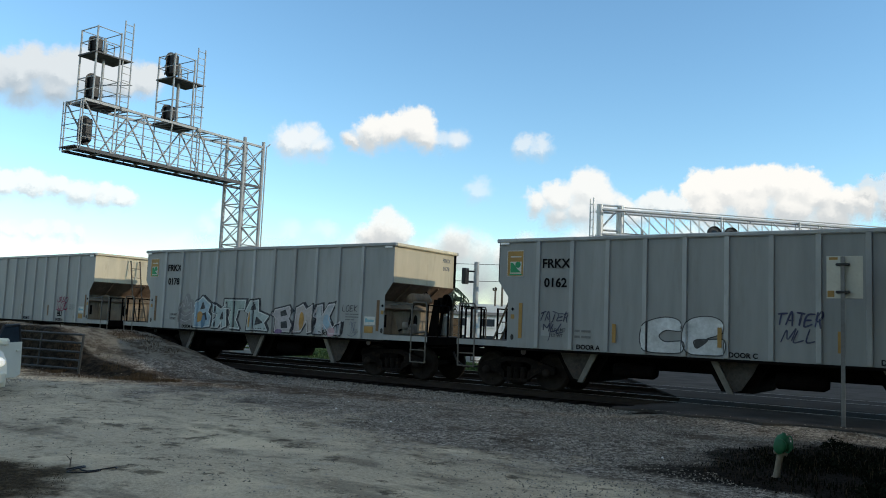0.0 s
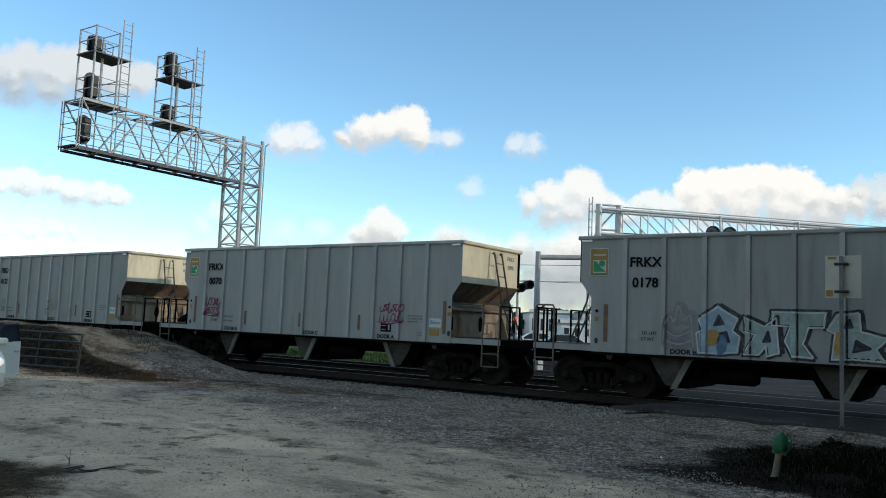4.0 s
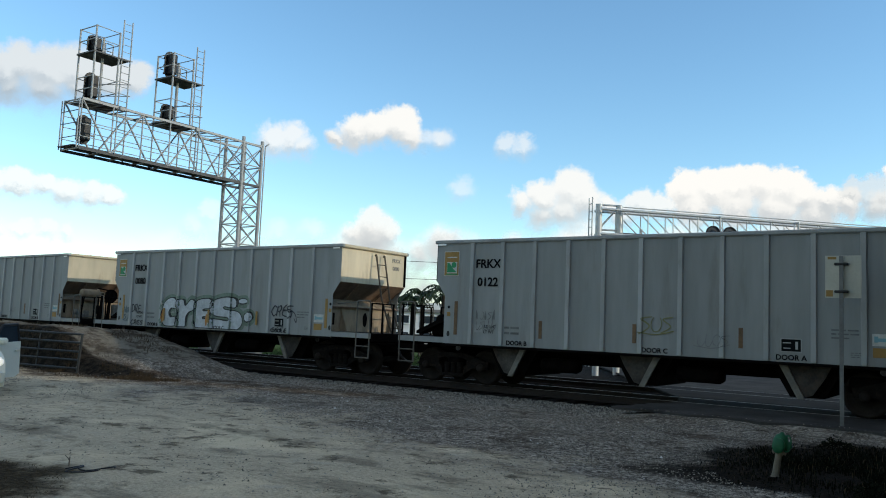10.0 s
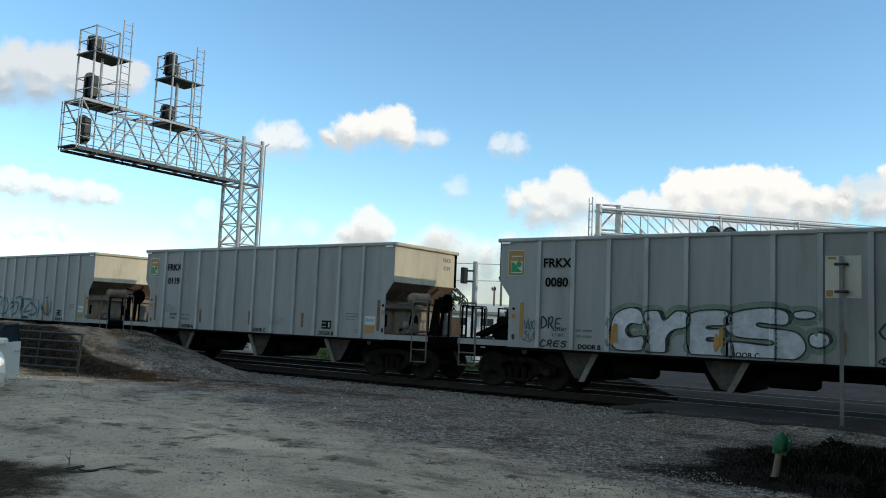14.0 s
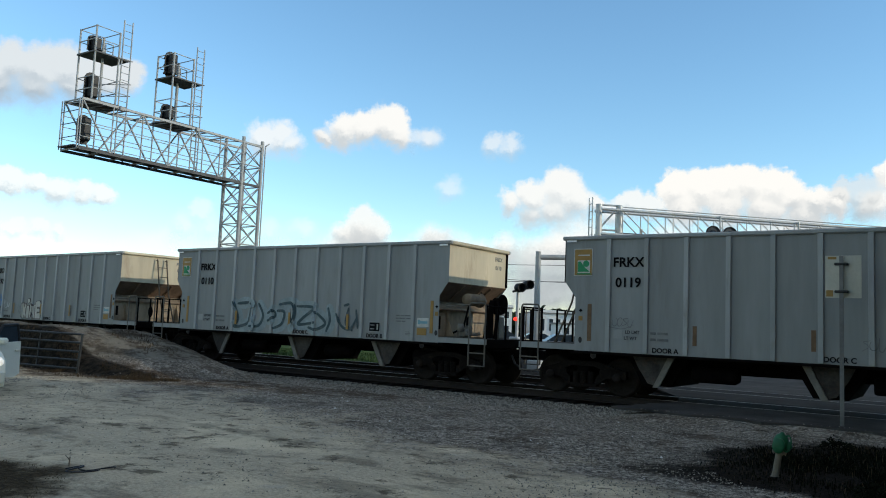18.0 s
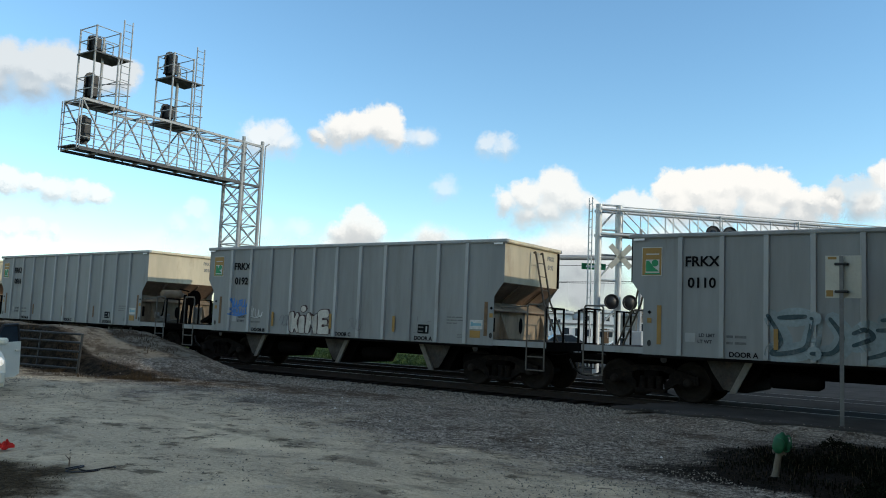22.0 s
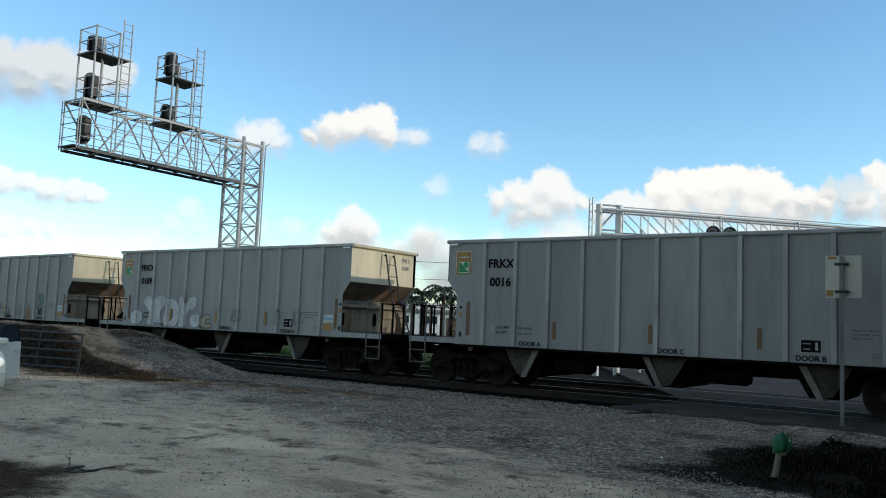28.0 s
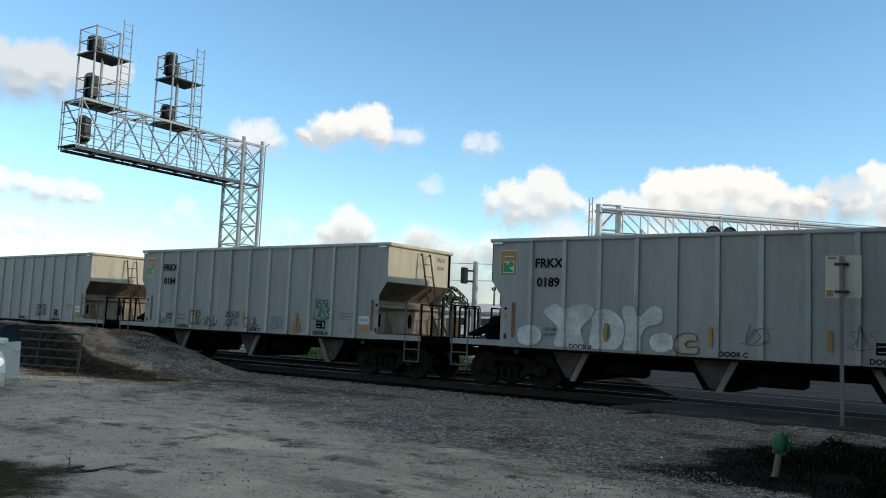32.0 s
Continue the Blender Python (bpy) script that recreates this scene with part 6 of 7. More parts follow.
g = thing("lamp_pole", "tall pale metal lamp pole beyond the street", "street lamp")
part("pole", M().tube((-9.16, 24.3, -0.3), (-9.16, 24.3, 5.2), 0.075, 10, 0.055), GALV, g)
part("arm", M().path([(-9.16, 24.3, 5.15), (-9.5, 24.2, 5.2), (-9.8, 24.1, 5.16)], 0.03), GALV, g)
utility_pole(-36.77, 27.6, 6.3, 0.09, 1.6)
utility_pole(-41.03, 49.1, 5.6, 0.12, 0.4)
utility_pole(-40.55, 49.6, 6.7, 0.13, 0.4)
utility_pole(-26.7, 71.0, 8.4, 0.18, 3.0, 36)


def wire(a, b, sag, r=0.018):
    m = M()
    pts = []
    for i in range(17):
        t = i / 16
        p = Vector(a).lerp(Vector(b), t)
        p.z -= sag * 4 * t * (1 - t)
        pts.append(p)
    solid("overhead_cable", m.path(pts, r, 5), BLACK, "thin black overhead cable between poles", "cable")


wire((-36.77, 27.6, 6.2), (-9.0, 33.0, 6.4), 0.35)
wire((-40.55, 49.6, 6.4), (-26.7, 71.0, 8.0), 0.5, 0.025)
wire((-36.8, 27.6, 4.9), (-9.0, 33.0, 5.4), 0.3)


# ---- plants ----
def crown(m, c, r, n, leaf, flat=0.75):
    """A ragged crown: leaves on several overlapping clumps."""
    clumps = [(Vector(c) + Vector((random.uniform(-0.6, 0.6) * r, random.uniform(-0.6, 0.6) * r, random.uniform(-0.45, 0.5) * r * flat)), r * random.uniform(0.28, 0.55)) for _ in range(11)]
    for i in range(n):
        cc, cr = random.choice(clumps)
        d = Vector((random.gauss(0, 1), random.gauss(0, 1), random.gauss(0, 0.8))).normalized()
        p = cc + d * cr * random.uniform(0.6, 1.1)
        a = Vector((random.gauss(0, 1), random.gauss(0, 1), random.gauss(0, 1))).normalized() * leaf * random.uniform(0.6, 1.3)
        b = a.orthogonal().normalized() * leaf * 0.45
        m.add([p - a, p + b, p + a, p - b], [(0, 1, 2, 3)])


def tree(x, y, h, r, n=9000, leaf=0.13, label="dark green broadleaf tree with a ragged crown"):
    g = thing("tree", label, "tree", "roadside trees")
    m = M().tube((x, y, -0.3), (x + 0.1, y, h * 0.45), h * 0.035, 8, h * 0.022)
    for k in range(5):
        a = k * 1.26 + random.uniform(-0.3, 0.3)
        m.tube((x + 0.1, y, h * random.uniform(0.3, 0.45)), (x + r * 0.6 * math.cos(a), y + r * 0.6 * math.sin(a), h * random.uniform(0.6, 0.85)), h * 0.015, 6, h * 0.006)
    part("trunk", m, TRUNK, g)
    c = M()
    crown(c, (x, y, h - r * 0.62), r, n, leaf)
    part("crown", c, LEAF, g)


def far_trees():
    """A low dark belt of woods along the horizon."""
    m = M()
    for i in range(420):
        x = random.uniform(-230, 120)
        y = 150 + random.uniform(-12, 25) + 0.18 * x
        h = 4.5 + 2.2 * noise.noise((x * 0.05, 0, 0)) + random.uniform(-1, 1.4)
        for k in range(36):
            p = Vector((x + random.gauss(0, 2.6), y + random.gauss(0, 2), random.uniform(-0.2, h)))
            a = Vector((random.gauss(0, 1), random.gauss(0, 1), random.gauss(0, 1))).normalized() * 1.1
            b = a.orthogonal().normalized() * 0.7
            m.add([p - a, p + b, p + a, p - b], [(0, 1, 2, 3)])
    solid("far_woods", m, LEAF, "low dark belt of trees along the horizon", "woods", "stuff")


# tall roadside trees, unseen and added to shade the lot, hydrant and crossing
for x, y, h, r in ((4.6, -5.6, 7.4, 3.7), (4.1, -10.6, 7.6, 3.5), (5.4, -15.0, 8.0, 4.0), (10.5, -4.2, 11.5, 4.2), (11.0, -9.8, 12.0, 4.6), (11.5, -15.0, 11.5, 4.4),
                   (17.5, -1.6, 13.5, 4.4), (18.5, -8.0, 14.0, 4.8), (7.0, -2.6, 6.0, 2.6),
                   (3.3, -4.4, 4.0, 2.3), (3.0, -7.2, 4.2, 2.4), (3.2, -9.9, 4.0, 2.4), (3.0, -12.4, 4.2, 2.4), (3.4, -15.0, 4.0, 2.4), (3.8, -17.6, 4.2, 2.4), (5.6, -12.6, 5.2, 2.8), (6.2, -8.4, 5.4, 2.8), (1.6, -4.7, 8.2, 2.2), (2.6, -7.6, 8.6, 2.6)):
    tree(x, y, h, r, 5200, 0.34)

far_trees()
for x, y, h, r in ((-22.9, 61.6, 6.2, 2.9), (-15.0, 45.2, 4.6, 2.2), (-12.0, 47.5, 4.8, 2.4), (-21.0, 50.0, 4.6, 2.4), (-17.0, 47.0, 4.3, 2.2), (-9.5, 44.0, 4.8, 2.5), (-25.5, 62.0, 4.8, 2.6), (-7.0, 42.0, 6.2, 3.0), (-4.0, 44.0, 7.4, 3.6), (-1.0, 47.0, 8.0, 4.0), (-18.6, 52.0, 5.0, 2.4),
                   (-30.5, 69.0, 4.2, 2.5), (-27.0, 72.0, 4.6, 2.8), (-10.0, 62.0, 6.5, 3.4), (-34.5, 70.0, 4.0, 2.2)):
    tree(x, y, h, r)


PALMTRUNK = mat("dark_palm_trunk", (0.045, 0.038, 0.030), 0.95, var=0.4, scale=3, fine=18, bump=0.4)


def palm(x, y, h, n=16):
    g = thing("palm_tree", "palm with drooping feathery fronds", "palm tree", "palms")
    part("trunk", M().tube((x, y, -0.3), (x, y, h - 0.4), 0.12, 8, 0.09), PALMTRUNK, g)
    for i in range(n):
        a = i * 2.4 + random.uniform(-0.2, 0.2)
        up = random.uniform(0.2, 1.1)
        L = random.uniform(0.9, 1.35)
        m = M()
        prev = Vector((x, y, h - 0.45))
        for k in range(1, 8):
            t = k / 7
            p = Vector((x + math.cos(a) * L * t, y + math.sin(a) * L * t, h - 0.45 + L * (up * t - 1.15 * t * t * (0.6 + up * 0.4))))
            m.tube(prev, p, 0.014, 4, caps=False)
            s = Vector((-math.sin(a), math.cos(a), 0))
            for sg in (-1, 1):
                q = p + s * sg * 0.36 * (1.1 - t * 0.7) + Vector((0, 0, -0.16))
                m.add([prev, p, q], [(0, 1, 2)])
            prev = p
        part("frond", m, PALM, g)


palm(-26.4, 16.8, 3.7)
palm(-23.75, 15.0, 3.85)
palm(-25.0, 17.6, 3.5)
palm(-33.0, 23.5, 3.6)
palm(-29.8, 20.5, 3.6)


# ---- buildings ----
def building(x, y, w, d, h, turn, wall, label, rows, cols, roof=ROOFMAT, door=True):
    g = thing("commercial_building", label, "building", at=pose(x, y, 0, 0, 0, turn))
    part("wall", M().box((0, d / 2, h / 2 - 0.3), (w, d, h + 0.6)), wall, g)
    part("roof", M().cbox((0, d / 2, h + 0.1), (w + 0.5, d + 0.5, 0.25), 0.03), roof, g)
    part("parapet", M().box((0, -0.02, h + 0.45), (w + 0.3, 0.2, 0.5)), wall, g)
    for j in range(rows):
        for i in range(cols):
            wx, wz = -w / 2 + w * (i + 0.5) / cols, h * (j + 0.55) / rows
            ww, wh = w / cols * 0.5, h / rows * 0.5
            f = part("window", M().box((wx, -0.03, wz), (ww, 0.06, wh)), GLASS, g)
            fr = M()
            for s in (-1, 1):
                fr.box((wx + s * ww / 2, -0.05, wz), (0.07, 0.1, wh + 0.1)).box((wx, -0.05, wz + s * wh / 2), (ww, 0.1, 0.07))
            part("window_frame", fr, WHITE, f)
    if door:
        part("door", M().box((w * 0.08, -0.05, 1.0), (1.1, 0.1, 2.3)), BROWN, g)
    return g


building(-34.5, 31.0, 8.5, 9, 2.5, 36, BUILDWHITE, "white stucco commercial building with windows", 2, 4)
building(-78, 108, 10, 12, 5.2, 36, BUILDWHITE, "far white low building", 2, 5)
building(-69, 117, 8, 10, 4.6, 36, BUILDWHITE, "far white low shop building", 1, 5)
building(-60, 122, 9, 10, 5.0, 36, BUILDWHITE, "far pale low building", 2, 5)
building(-52, 100, 12, 10, 2.6, 36, BUILDWHITE, "long low white building behind the street", 1, 7)
building(-25.2, 56.5, 8, 8, 3.2, 36, BUILDTAN, "tan roadside shop under a lit sign", 1, 4)
g = thing("shop_sign", "white shop sign panels on two posts", "sign")
for dx in (-0.55, 0.55):
    part("panel", M().cbox((-24.9 + dx * 0.85, 54.3 + dx * 0.55, 3.55), (0.95, 0.15, 0.75), 0.03), BUILDWHITE, g)
part("post", M().tube((-25.35, 54.0, -0.3), (-25.35, 54.0, 3.3), 0.08, 8), GALV, g)
part("post", M().tube((-24.45, 54.6, -0.3), (-24.45, 54.6, 3.3), 0.08, 8), GALV, g)


# ---- cars ----
def sedan(x, y, turn, paint, label, lit=False, z=-0.2):
    g = thing("sedan", label, "car", "cars on the street", at=pose(x, y, z, 0, 0, turn))
    low = [(-2.2, 0.35), (-2.25, 0.75), (-1.9, 0.95), (-1.0, 0.98), (0.9, 0.96), (2.0, 0.82), (2.25, 0.62), (2.25, 0.32), (1.8, 0.25), (-1.8, 0.25)]
    top = [(-1.75, 0.96), (-1.05, 1.42), (0.15, 1.45), (1.05, 0.96)]
    part("body", M().prism(low, -0.88, 0.88), paint, g)
    part("cabin", M().prism(top, -0.74, 0.74), GLASS, g)
    part("roof", M().prism([(-1.05, 1.42), (-0.95, 1.47), (0.05, 1.50), (0.15, 1.45)], -0.72, 0.72), paint, g)
    for wx in (-1.35, 1.4):
        for wy in (-0.80, 0.80):
            w = part("wheel", M().lathe([(0.0, -0.1), (0.3, -0.1), (0.32, -0.07), (0.32, 0.07), (0.3, 0.1), (0, 0.1)], (wx, wy, 0.32), "y", 16), RUBBER, g)
            part("rim", M().lathe([(0.0, -0.115), (0.19, -0.11), (0.2, 0.11), (0, 0.115)], (wx, wy, 0.32), "y", 12), ALU, w)
    for wy in (-0.65, 0.65):
        part("tail_lamp", M().cbox((-2.22, wy, 0.78), (0.08, 0.3, 0.14), 0.02), REDLAMP if lit else GOLD, g)
        part("headlamp", M().cbox((2.2, wy, 0.68), (0.1, 0.34, 0.14), 0.02), HEADLAMP, g)
    return g


for x, y, turn, p, lit in ((-15.6, 30.6, 36, CARWHITE, False), (-11.4, 33.6, 40, SILVERCAR, True), (-20.5, 33.5, 30, CARWHITE, False), (-26.0, 34.5, 40, SILVERCAR, False), (-8.0, 28.0, 95, CARWHITE, False), (-17.5, 41, 36, CARWHITE, False), (-31.0, 40.0, 36, CARWHITE, False), (-36.5, 44.0, 36, DARKCAR, False)):
    sedan(x, y, turn, p, {"white_car_paint": "white", "silver_car_paint": "silver", "dark_car_paint": "dark"}[p.name] + " sedan waiting on the street beyond the tracks", lit)


def white_car():
    """Parked in the lot with its driver's door open; only its nose and door come into view."""
    g = thing("parked_car", "white parked car with its front door open", "car", at=pose(-17.56, -12.0, -0.16, 0, 0, -16))
    low = [(-2.2, 0.35), (-2.25, 0.80), (-1.9, 1.0), (-1.0, 1.02), (0.75, 1.0), (1.75, 0.86), (2.1, 0.72), (2.2, 0.5), (2.15, 0.25), (1.8, 0.2), (-1.8, 0.2)]
    part("body", M().prism(low, -0.88, 0.88), CARWHITE, g)
    part("cabin", M().prism([(-1.8, 1.0), (-1.1, 1.46), (-0.1, 1.48), (0.8, 1.0)], -0.72, 0.72), GLASS, g)
    part("roof", M().prism([(-1.1, 1.46), (-1.0, 1.51), (-0.15, 1.53), (-0.1, 1.48)], -0.72, 0.72), CARWHITE, g)
    part("bumper", M().cbox((2.17, 0, 0.42), (0.16, 1.72, 0.28), 0.06), CARWHITE, g)
    part("grille", M().cbox((2.23, 0, 0.33), (0.06, 1.2, 0.16), 0.02), BLACK, g)
    for y in (-0.66, 0.66):
        part("headlamp", M().cbox((2.08, y, 0.70), (0.22, 0.38, 0.16), 0.05), HEADLAMP, g, "bright headlamp")
    for wx in (-1.35, 1.38):
        for wy in (-0.80, 0.80):
            w = part("wheel", M().lathe([(0.0, -0.11), (0.3, -0.11), (0.33, -0.07), (0.33, 0.07), (0.3, 0.11), (0, 0.11)], (wx, wy, 0.33), "y", 20), RUBBER, g)
            part("rim", M().lathe([(0.0, -0.125), (0.2, -0.12), (0.21, 0.12), (0, 0.125)], (wx, wy, 0.33), "y", 14), ALU, w)
    d = part("door", M().prism([(0.0, 0.28), (0.02, 0.98), (1.05, 1.0), (1.08, 0.32), (0.9, 0.26)], -0.05, 0.05), CARWHITE, g, "open white front door")
    d.matrix_basis = pose(0.62, 0.90, 0, 0, 0, 140)
    f = M()
    pts = [(0.05, 0.98), (0.38, 1.34), (0.95, 1.36), (1.06, 0.98)]
    for a, b in zip(pts, pts[1:]):
        f.tube((a[0], 0, a[1]), (b[0], 0, b[1]), 0.03, 6)
    part("window_frame", f, BLACK, d)
    part("window_pane", M().prism(pts, -0.004, 0.004), GLASS, d)
    part("door_handle", M().cbox((0.9, -0.07, 0.82), (0.18, 0.04, 0.04), 0.01), CARWHITE, d)
    part("mirror", M().cbox((0.12, -0.16, 1.02), (0.12, 0.22, 0.15), 0.04), CARWHITE, g).matrix_basis = pose(0.62, 0.90, 0, 0, 0, 140)


white_car()


# ---- the near lot ----
def farm_gate():
    g = thing("tube_gate", "dull steel tube gate standing before the earth bank", "gate")
    a, b = Vector((-22.6, -8.15, -0.08)), Vector((-20.14, -7.28, -0.12))
    for p in (a, b):
        part("end_post", M().tube(p, p + Vector((0.12, 0, 1.06)), 0.035, 8), GATEMAT, g)
    for k, z in enumerate((0.14, 0.36, 0.58, 0.82, 1.04)):
        part("bar", M().tube(a + Vector((0.016 * k, 0, z)), b + Vector((0.016 * k, 0, z)), 0.028, 8), GATEMAT, g)
    c = a.lerp(b, 0.5)
    part("upright", M().tube(c + Vector((0, 0, 0.14)), c + Vector((0.1, 0, 1.04)), 0.022, 8), GATEMAT, g)


farm_gate()


DULLPOST = mat("dull_post_steel", (0.15, 0.15, 0.145), 0.65, 0.2, var=0.25, scale=3, fine=25, bump=0.05)


def road_sign():
    g = thing("road_sign", "bare aluminium back of a square road sign on a steel post", "road sign")
    part("post", M().prism([(-2.475, -3.03), (-2.405, -3.03), (-2.405, -3.0), (-2.42, -2.97), (-2.46, -2.97), (-2.475, -3.0)], -0.3, 3.15, "z"), DULLPOST, g)
    part("panel", M().cbox((-2.42, -2.93, 2.765), (0.62, 0.012, 0.80), 0.004), SIGNBACK, g, "bare aluminium sign back")
    for z in (2.48, 3.0):
        part("clamp", M().cbox((-2.44, -3.0, z), (0.24, 0.08, 0.05), 0.012), BLACK, g)
        part("bolt", M().tube((-2.36, -3.06, z), (-2.36, -2.93, z), 0.014, 6), BLACK, g)
    part("sticker", M().box((-2.61, -2.938, 3.12), (0.15, 0.004, 0.05)), GOLD, g, "small yellow sticker")
    part("sticker", M().box((-2.655, -2.938, 2.45), (0.12, 0.004, 0.12)), GOLD, g, "small yellow sticker")


road_sign()


def hydrant():
    g = thing("fire_hydrant", "slender leaning cream hydrant with bright green cap among weeds", "fire hydrant", at=pose(-2.28, -9.2, -0.14, 0, 9, 0) @ Matrix.Diagonal((0.78, 0.78, 0.98, 1)))
    part("barrel", M().lathe([(0.085, -0.1), (0.085, 0.02), (0.06, 0.04), (0.052, 0.10), (0.05, 0.30), (0.06, 0.33)], n=20), HYDWHITE, g)
    part("flange", M().lathe([(0.06, 0.325), (0.105, 0.33), (0.108, 0.355), (0.06, 0.36)], n=20), HYDWHITE, g)
    part("bonnet", M().lathe([(0.06, 0.36), (0.10, 0.385), (0.118, 0.43), (0.115, 0.49), (0.085, 0.545), (0.035, 0.57), (0.026, 0.59), (0.0, 0.59)], n=20), HYDGREEN, g, "bright green painted bonnet")
    part("hose_nozzle", M().lathe([(0.045, 0.0), (0.045, 0.10), (0.058, 0.105), (0.058, 0.145), (0.02, 0.15), (0.02, 0.17), (0, 0.17)], (0, 0, 0.44), "x", 16), HYDGREEN, g)
    part("pumper_nozzle", M().lathe([(0.07, 0.0), (0.07, -0.11), (0.092, -0.115), (0.092, -0.15), (0.03, -0.16), (0, -0.16)], (0, 0, 0.43), "y", 16), HYDGREEN, g)
    ring = [(0.10 + 0.055 * math.cos(k), -0.05, 0.47 + 0.10 * math.sin(k)) for k in np.linspace(-2.0, 2.2, 14)]
    part("cap_chain", M().path(ring, 0.012, 6), HYDGREEN, g)
    for k in range(8):
        a = k * 0.785
        part("bolt", M().tube((0.092 * math.cos(a), 0.092 * math.sin(a), 0.315), (0.092 * math.cos(a), 0.092 * math.sin(a), 0.37), 0.008, 6), HYDWHITE, g)


hydrant()


def blades(name, label, n, place, h, material, cat="weeds", broad=0.012):
    m = M()
    for i in range(n):
        x, y, k = place()
        z = height(x, y)
        a = random.uniform(0, 6.28)
        hh = h * k * random.uniform(0.5, 1.2)
        lean = random.uniform(0.1, 0.7) * hh
        p = Vector((x, y, z - 0.01))
        s = Vector((-math.sin(a), math.cos(a), 0)) * broad * random.uniform(0.6, 1.4)
        mid = p + Vector((math.cos(a) * lean * 0.4, math.sin(a) * lean * 0.4, hh * 0.65))
        tip = p + Vector((math.cos(a) * lean, math.sin(a) * lean, hh * random.uniform(0.75, 1.0)))
        m.add([p - s, p + s, mid + s * 0.8, mid - s * 0.8, tip], [(0, 1, 2, 3), (3, 2, 4)])
    solid(name, m, material, label, cat, "stuff")


def near_hydrant():
    while True:
        x, y = random.uniform(-4.0, 1.2), random.uniform(-10.6, -5.0)
        d = max(0, 1 - ((x + 0.9) / 2.8) ** 2 - ((y + 7.8) / 2.9) ** 2)
        if random.random() < d * (0.55 + 0.9 * noise.noise((x * 1.5, y * 1.5, 4))):
            return x, y, 0.5 + d


def bank_foot():
    while True:
        x = random.uniform(-26, -15.5)
        y = random.gauss(-7.25 + smooth(-19, -15, x) * 1.2, 0.32)
        if noise.noise((x * 0.9, y * 0.9, 8)) > 0.0:
            return x, y, 1.0


def bank_top():
    while True:
        x, y = random.uniform(-33, -19.5), random.uniform(-6.3, -2.2)
        if noise.noise((x * 0.8, y * 0.8, 2)) > 0.18:
            return x, y, 1.0


def lot_corner():
    while True:
        x, y = random.uniform(-9.8, -6.6), random.uniform(-17.2, -14.9)
        if ((x + 8.4) / 1.5) ** 2 + ((y + 16.1) / 1.2) ** 2 < 1:
            return x, y, 1.0


def anywhere():
    while True:
        x, y = random.uniform(-24, 0), random.uniform(-13.5, -3.0)
        if noise.noise((x * 0.7, y * 0.7, 12)) > 0.24:
            return x, y, random.uniform(0.5, 1.0)


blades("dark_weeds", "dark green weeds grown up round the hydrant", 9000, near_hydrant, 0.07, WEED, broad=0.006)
blades("dead_weeds", "brown dead weeds among the green ones", 900, near_hydrant, 0.11, DRY, broad=0.004)
blades("dry_grass", "dry brown grass at the foot of the bank", 4200, bank_foot, 0.10, DRY, "grass", 0.005)
blades("bank_grass", "sparse dry grass on the earth bank", 3000, bank_top, 0.09, DRY, "grass", 0.005)
blades("corner_grass", "flattened brown grass at the edge of the lot", 3600, lot_corner, 0.022, DRY, "grass", 0.006)
blades("lot_weeds", "low dry weeds scattered over the gravel", 1500, anywhere, 0.025, DRY, "weeds", 0.005)


def leafy_weeds():
    """Low sprawling clumps with small leaves, thickest away from the gravel."""
    m = M()
    rng = random.Random(21)
    for i in range(34):
        cx, cy = rng.gauss(-0.75, 0.95), rng.gauss(-7.6, 1.0)
        r, h = rng.uniform(0.18, 0.42), rng.uniform(0.08, 0.24)
        for k in range(150):
            a, q = rng.uniform(0, 6.28), r * math.sqrt(rng.random())
            p = Vector((cx + q * math.cos(a), cy + q * math.sin(a), height(cx, cy) + rng.random() * h * (1.15 - q / r)))
            u = Vector((rng.gauss(0, 1), rng.gauss(0, 1), rng.gauss(0, 0.6))).normalized() * rng.uniform(0.015, 0.04)
            w = u.orthogonal().normalized() * rng.uniform(0.008, 0.016)
            m.add([p - u, p + w, p + u, p - w], [(0, 1, 2, 3)])
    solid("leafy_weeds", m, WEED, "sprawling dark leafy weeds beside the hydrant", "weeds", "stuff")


leafy_weeds()


def far_grass_place():
    while True:
        x, y = random.uniform(-34, -12), random.uniform(8.0, 16.0)
        if x < -0.605 * (y + 19.76) + random.gauss(0, 0.4):
            return x, y, 1.0


blades("green_verge", "green grass verge beyond the tracks", 9000, far_grass_place, 0.2, mat("verge_grass", (0.05, 0.09, 0.024), 0.85, var=0.4, scale=1, fine=12, bump=0), "grass", 0.03)
g = thing("marker_stake", "slim white marker stake in the verge", "stake")
part("stake", M().box((-19.6, 9.2, 0.22), (0.12, 0.03, 0.9), (0, 10, 0)), WHITE, g)


# ---- small litter on the sand ----
def litter():
    g = thing("bent_wire", "dark bent wire lying in loops on the sand", "wire")
    loop = [(-7.98 + 0.42 * u, -14.86 + 0.25 * u + 0.10 * math.sin(u * 9), -0.085 + 0.03 * abs(math.sin(u * 5))) for u in np.linspace(0, 1, 16)]
    part("strand", M().path(loop, 0.008, 6), BLACK, g)
    part("strand", M().path([(x + 0.05, y - 0.10 + 0.08 * math.sin(k), z) for k, (x, y, z) in enumerate(loop[2:13])], 0.007, 6), BLACK, g)
    g = thing("dry_twig", "short dark twig standing up in the sand", "twig")
    part("stem", M().tube((-8.12, -14.74, -0.15), (-8.15, -14.71, 0.0), 0.009, 6, 0.006), TRUNK, g)
    part("side_shoot", M().tube((-8.14, -14.72, -0.03), (-8.19, -14.74, 0.015), 0.006, 6, 0.003), TRUNK, g)


litter()


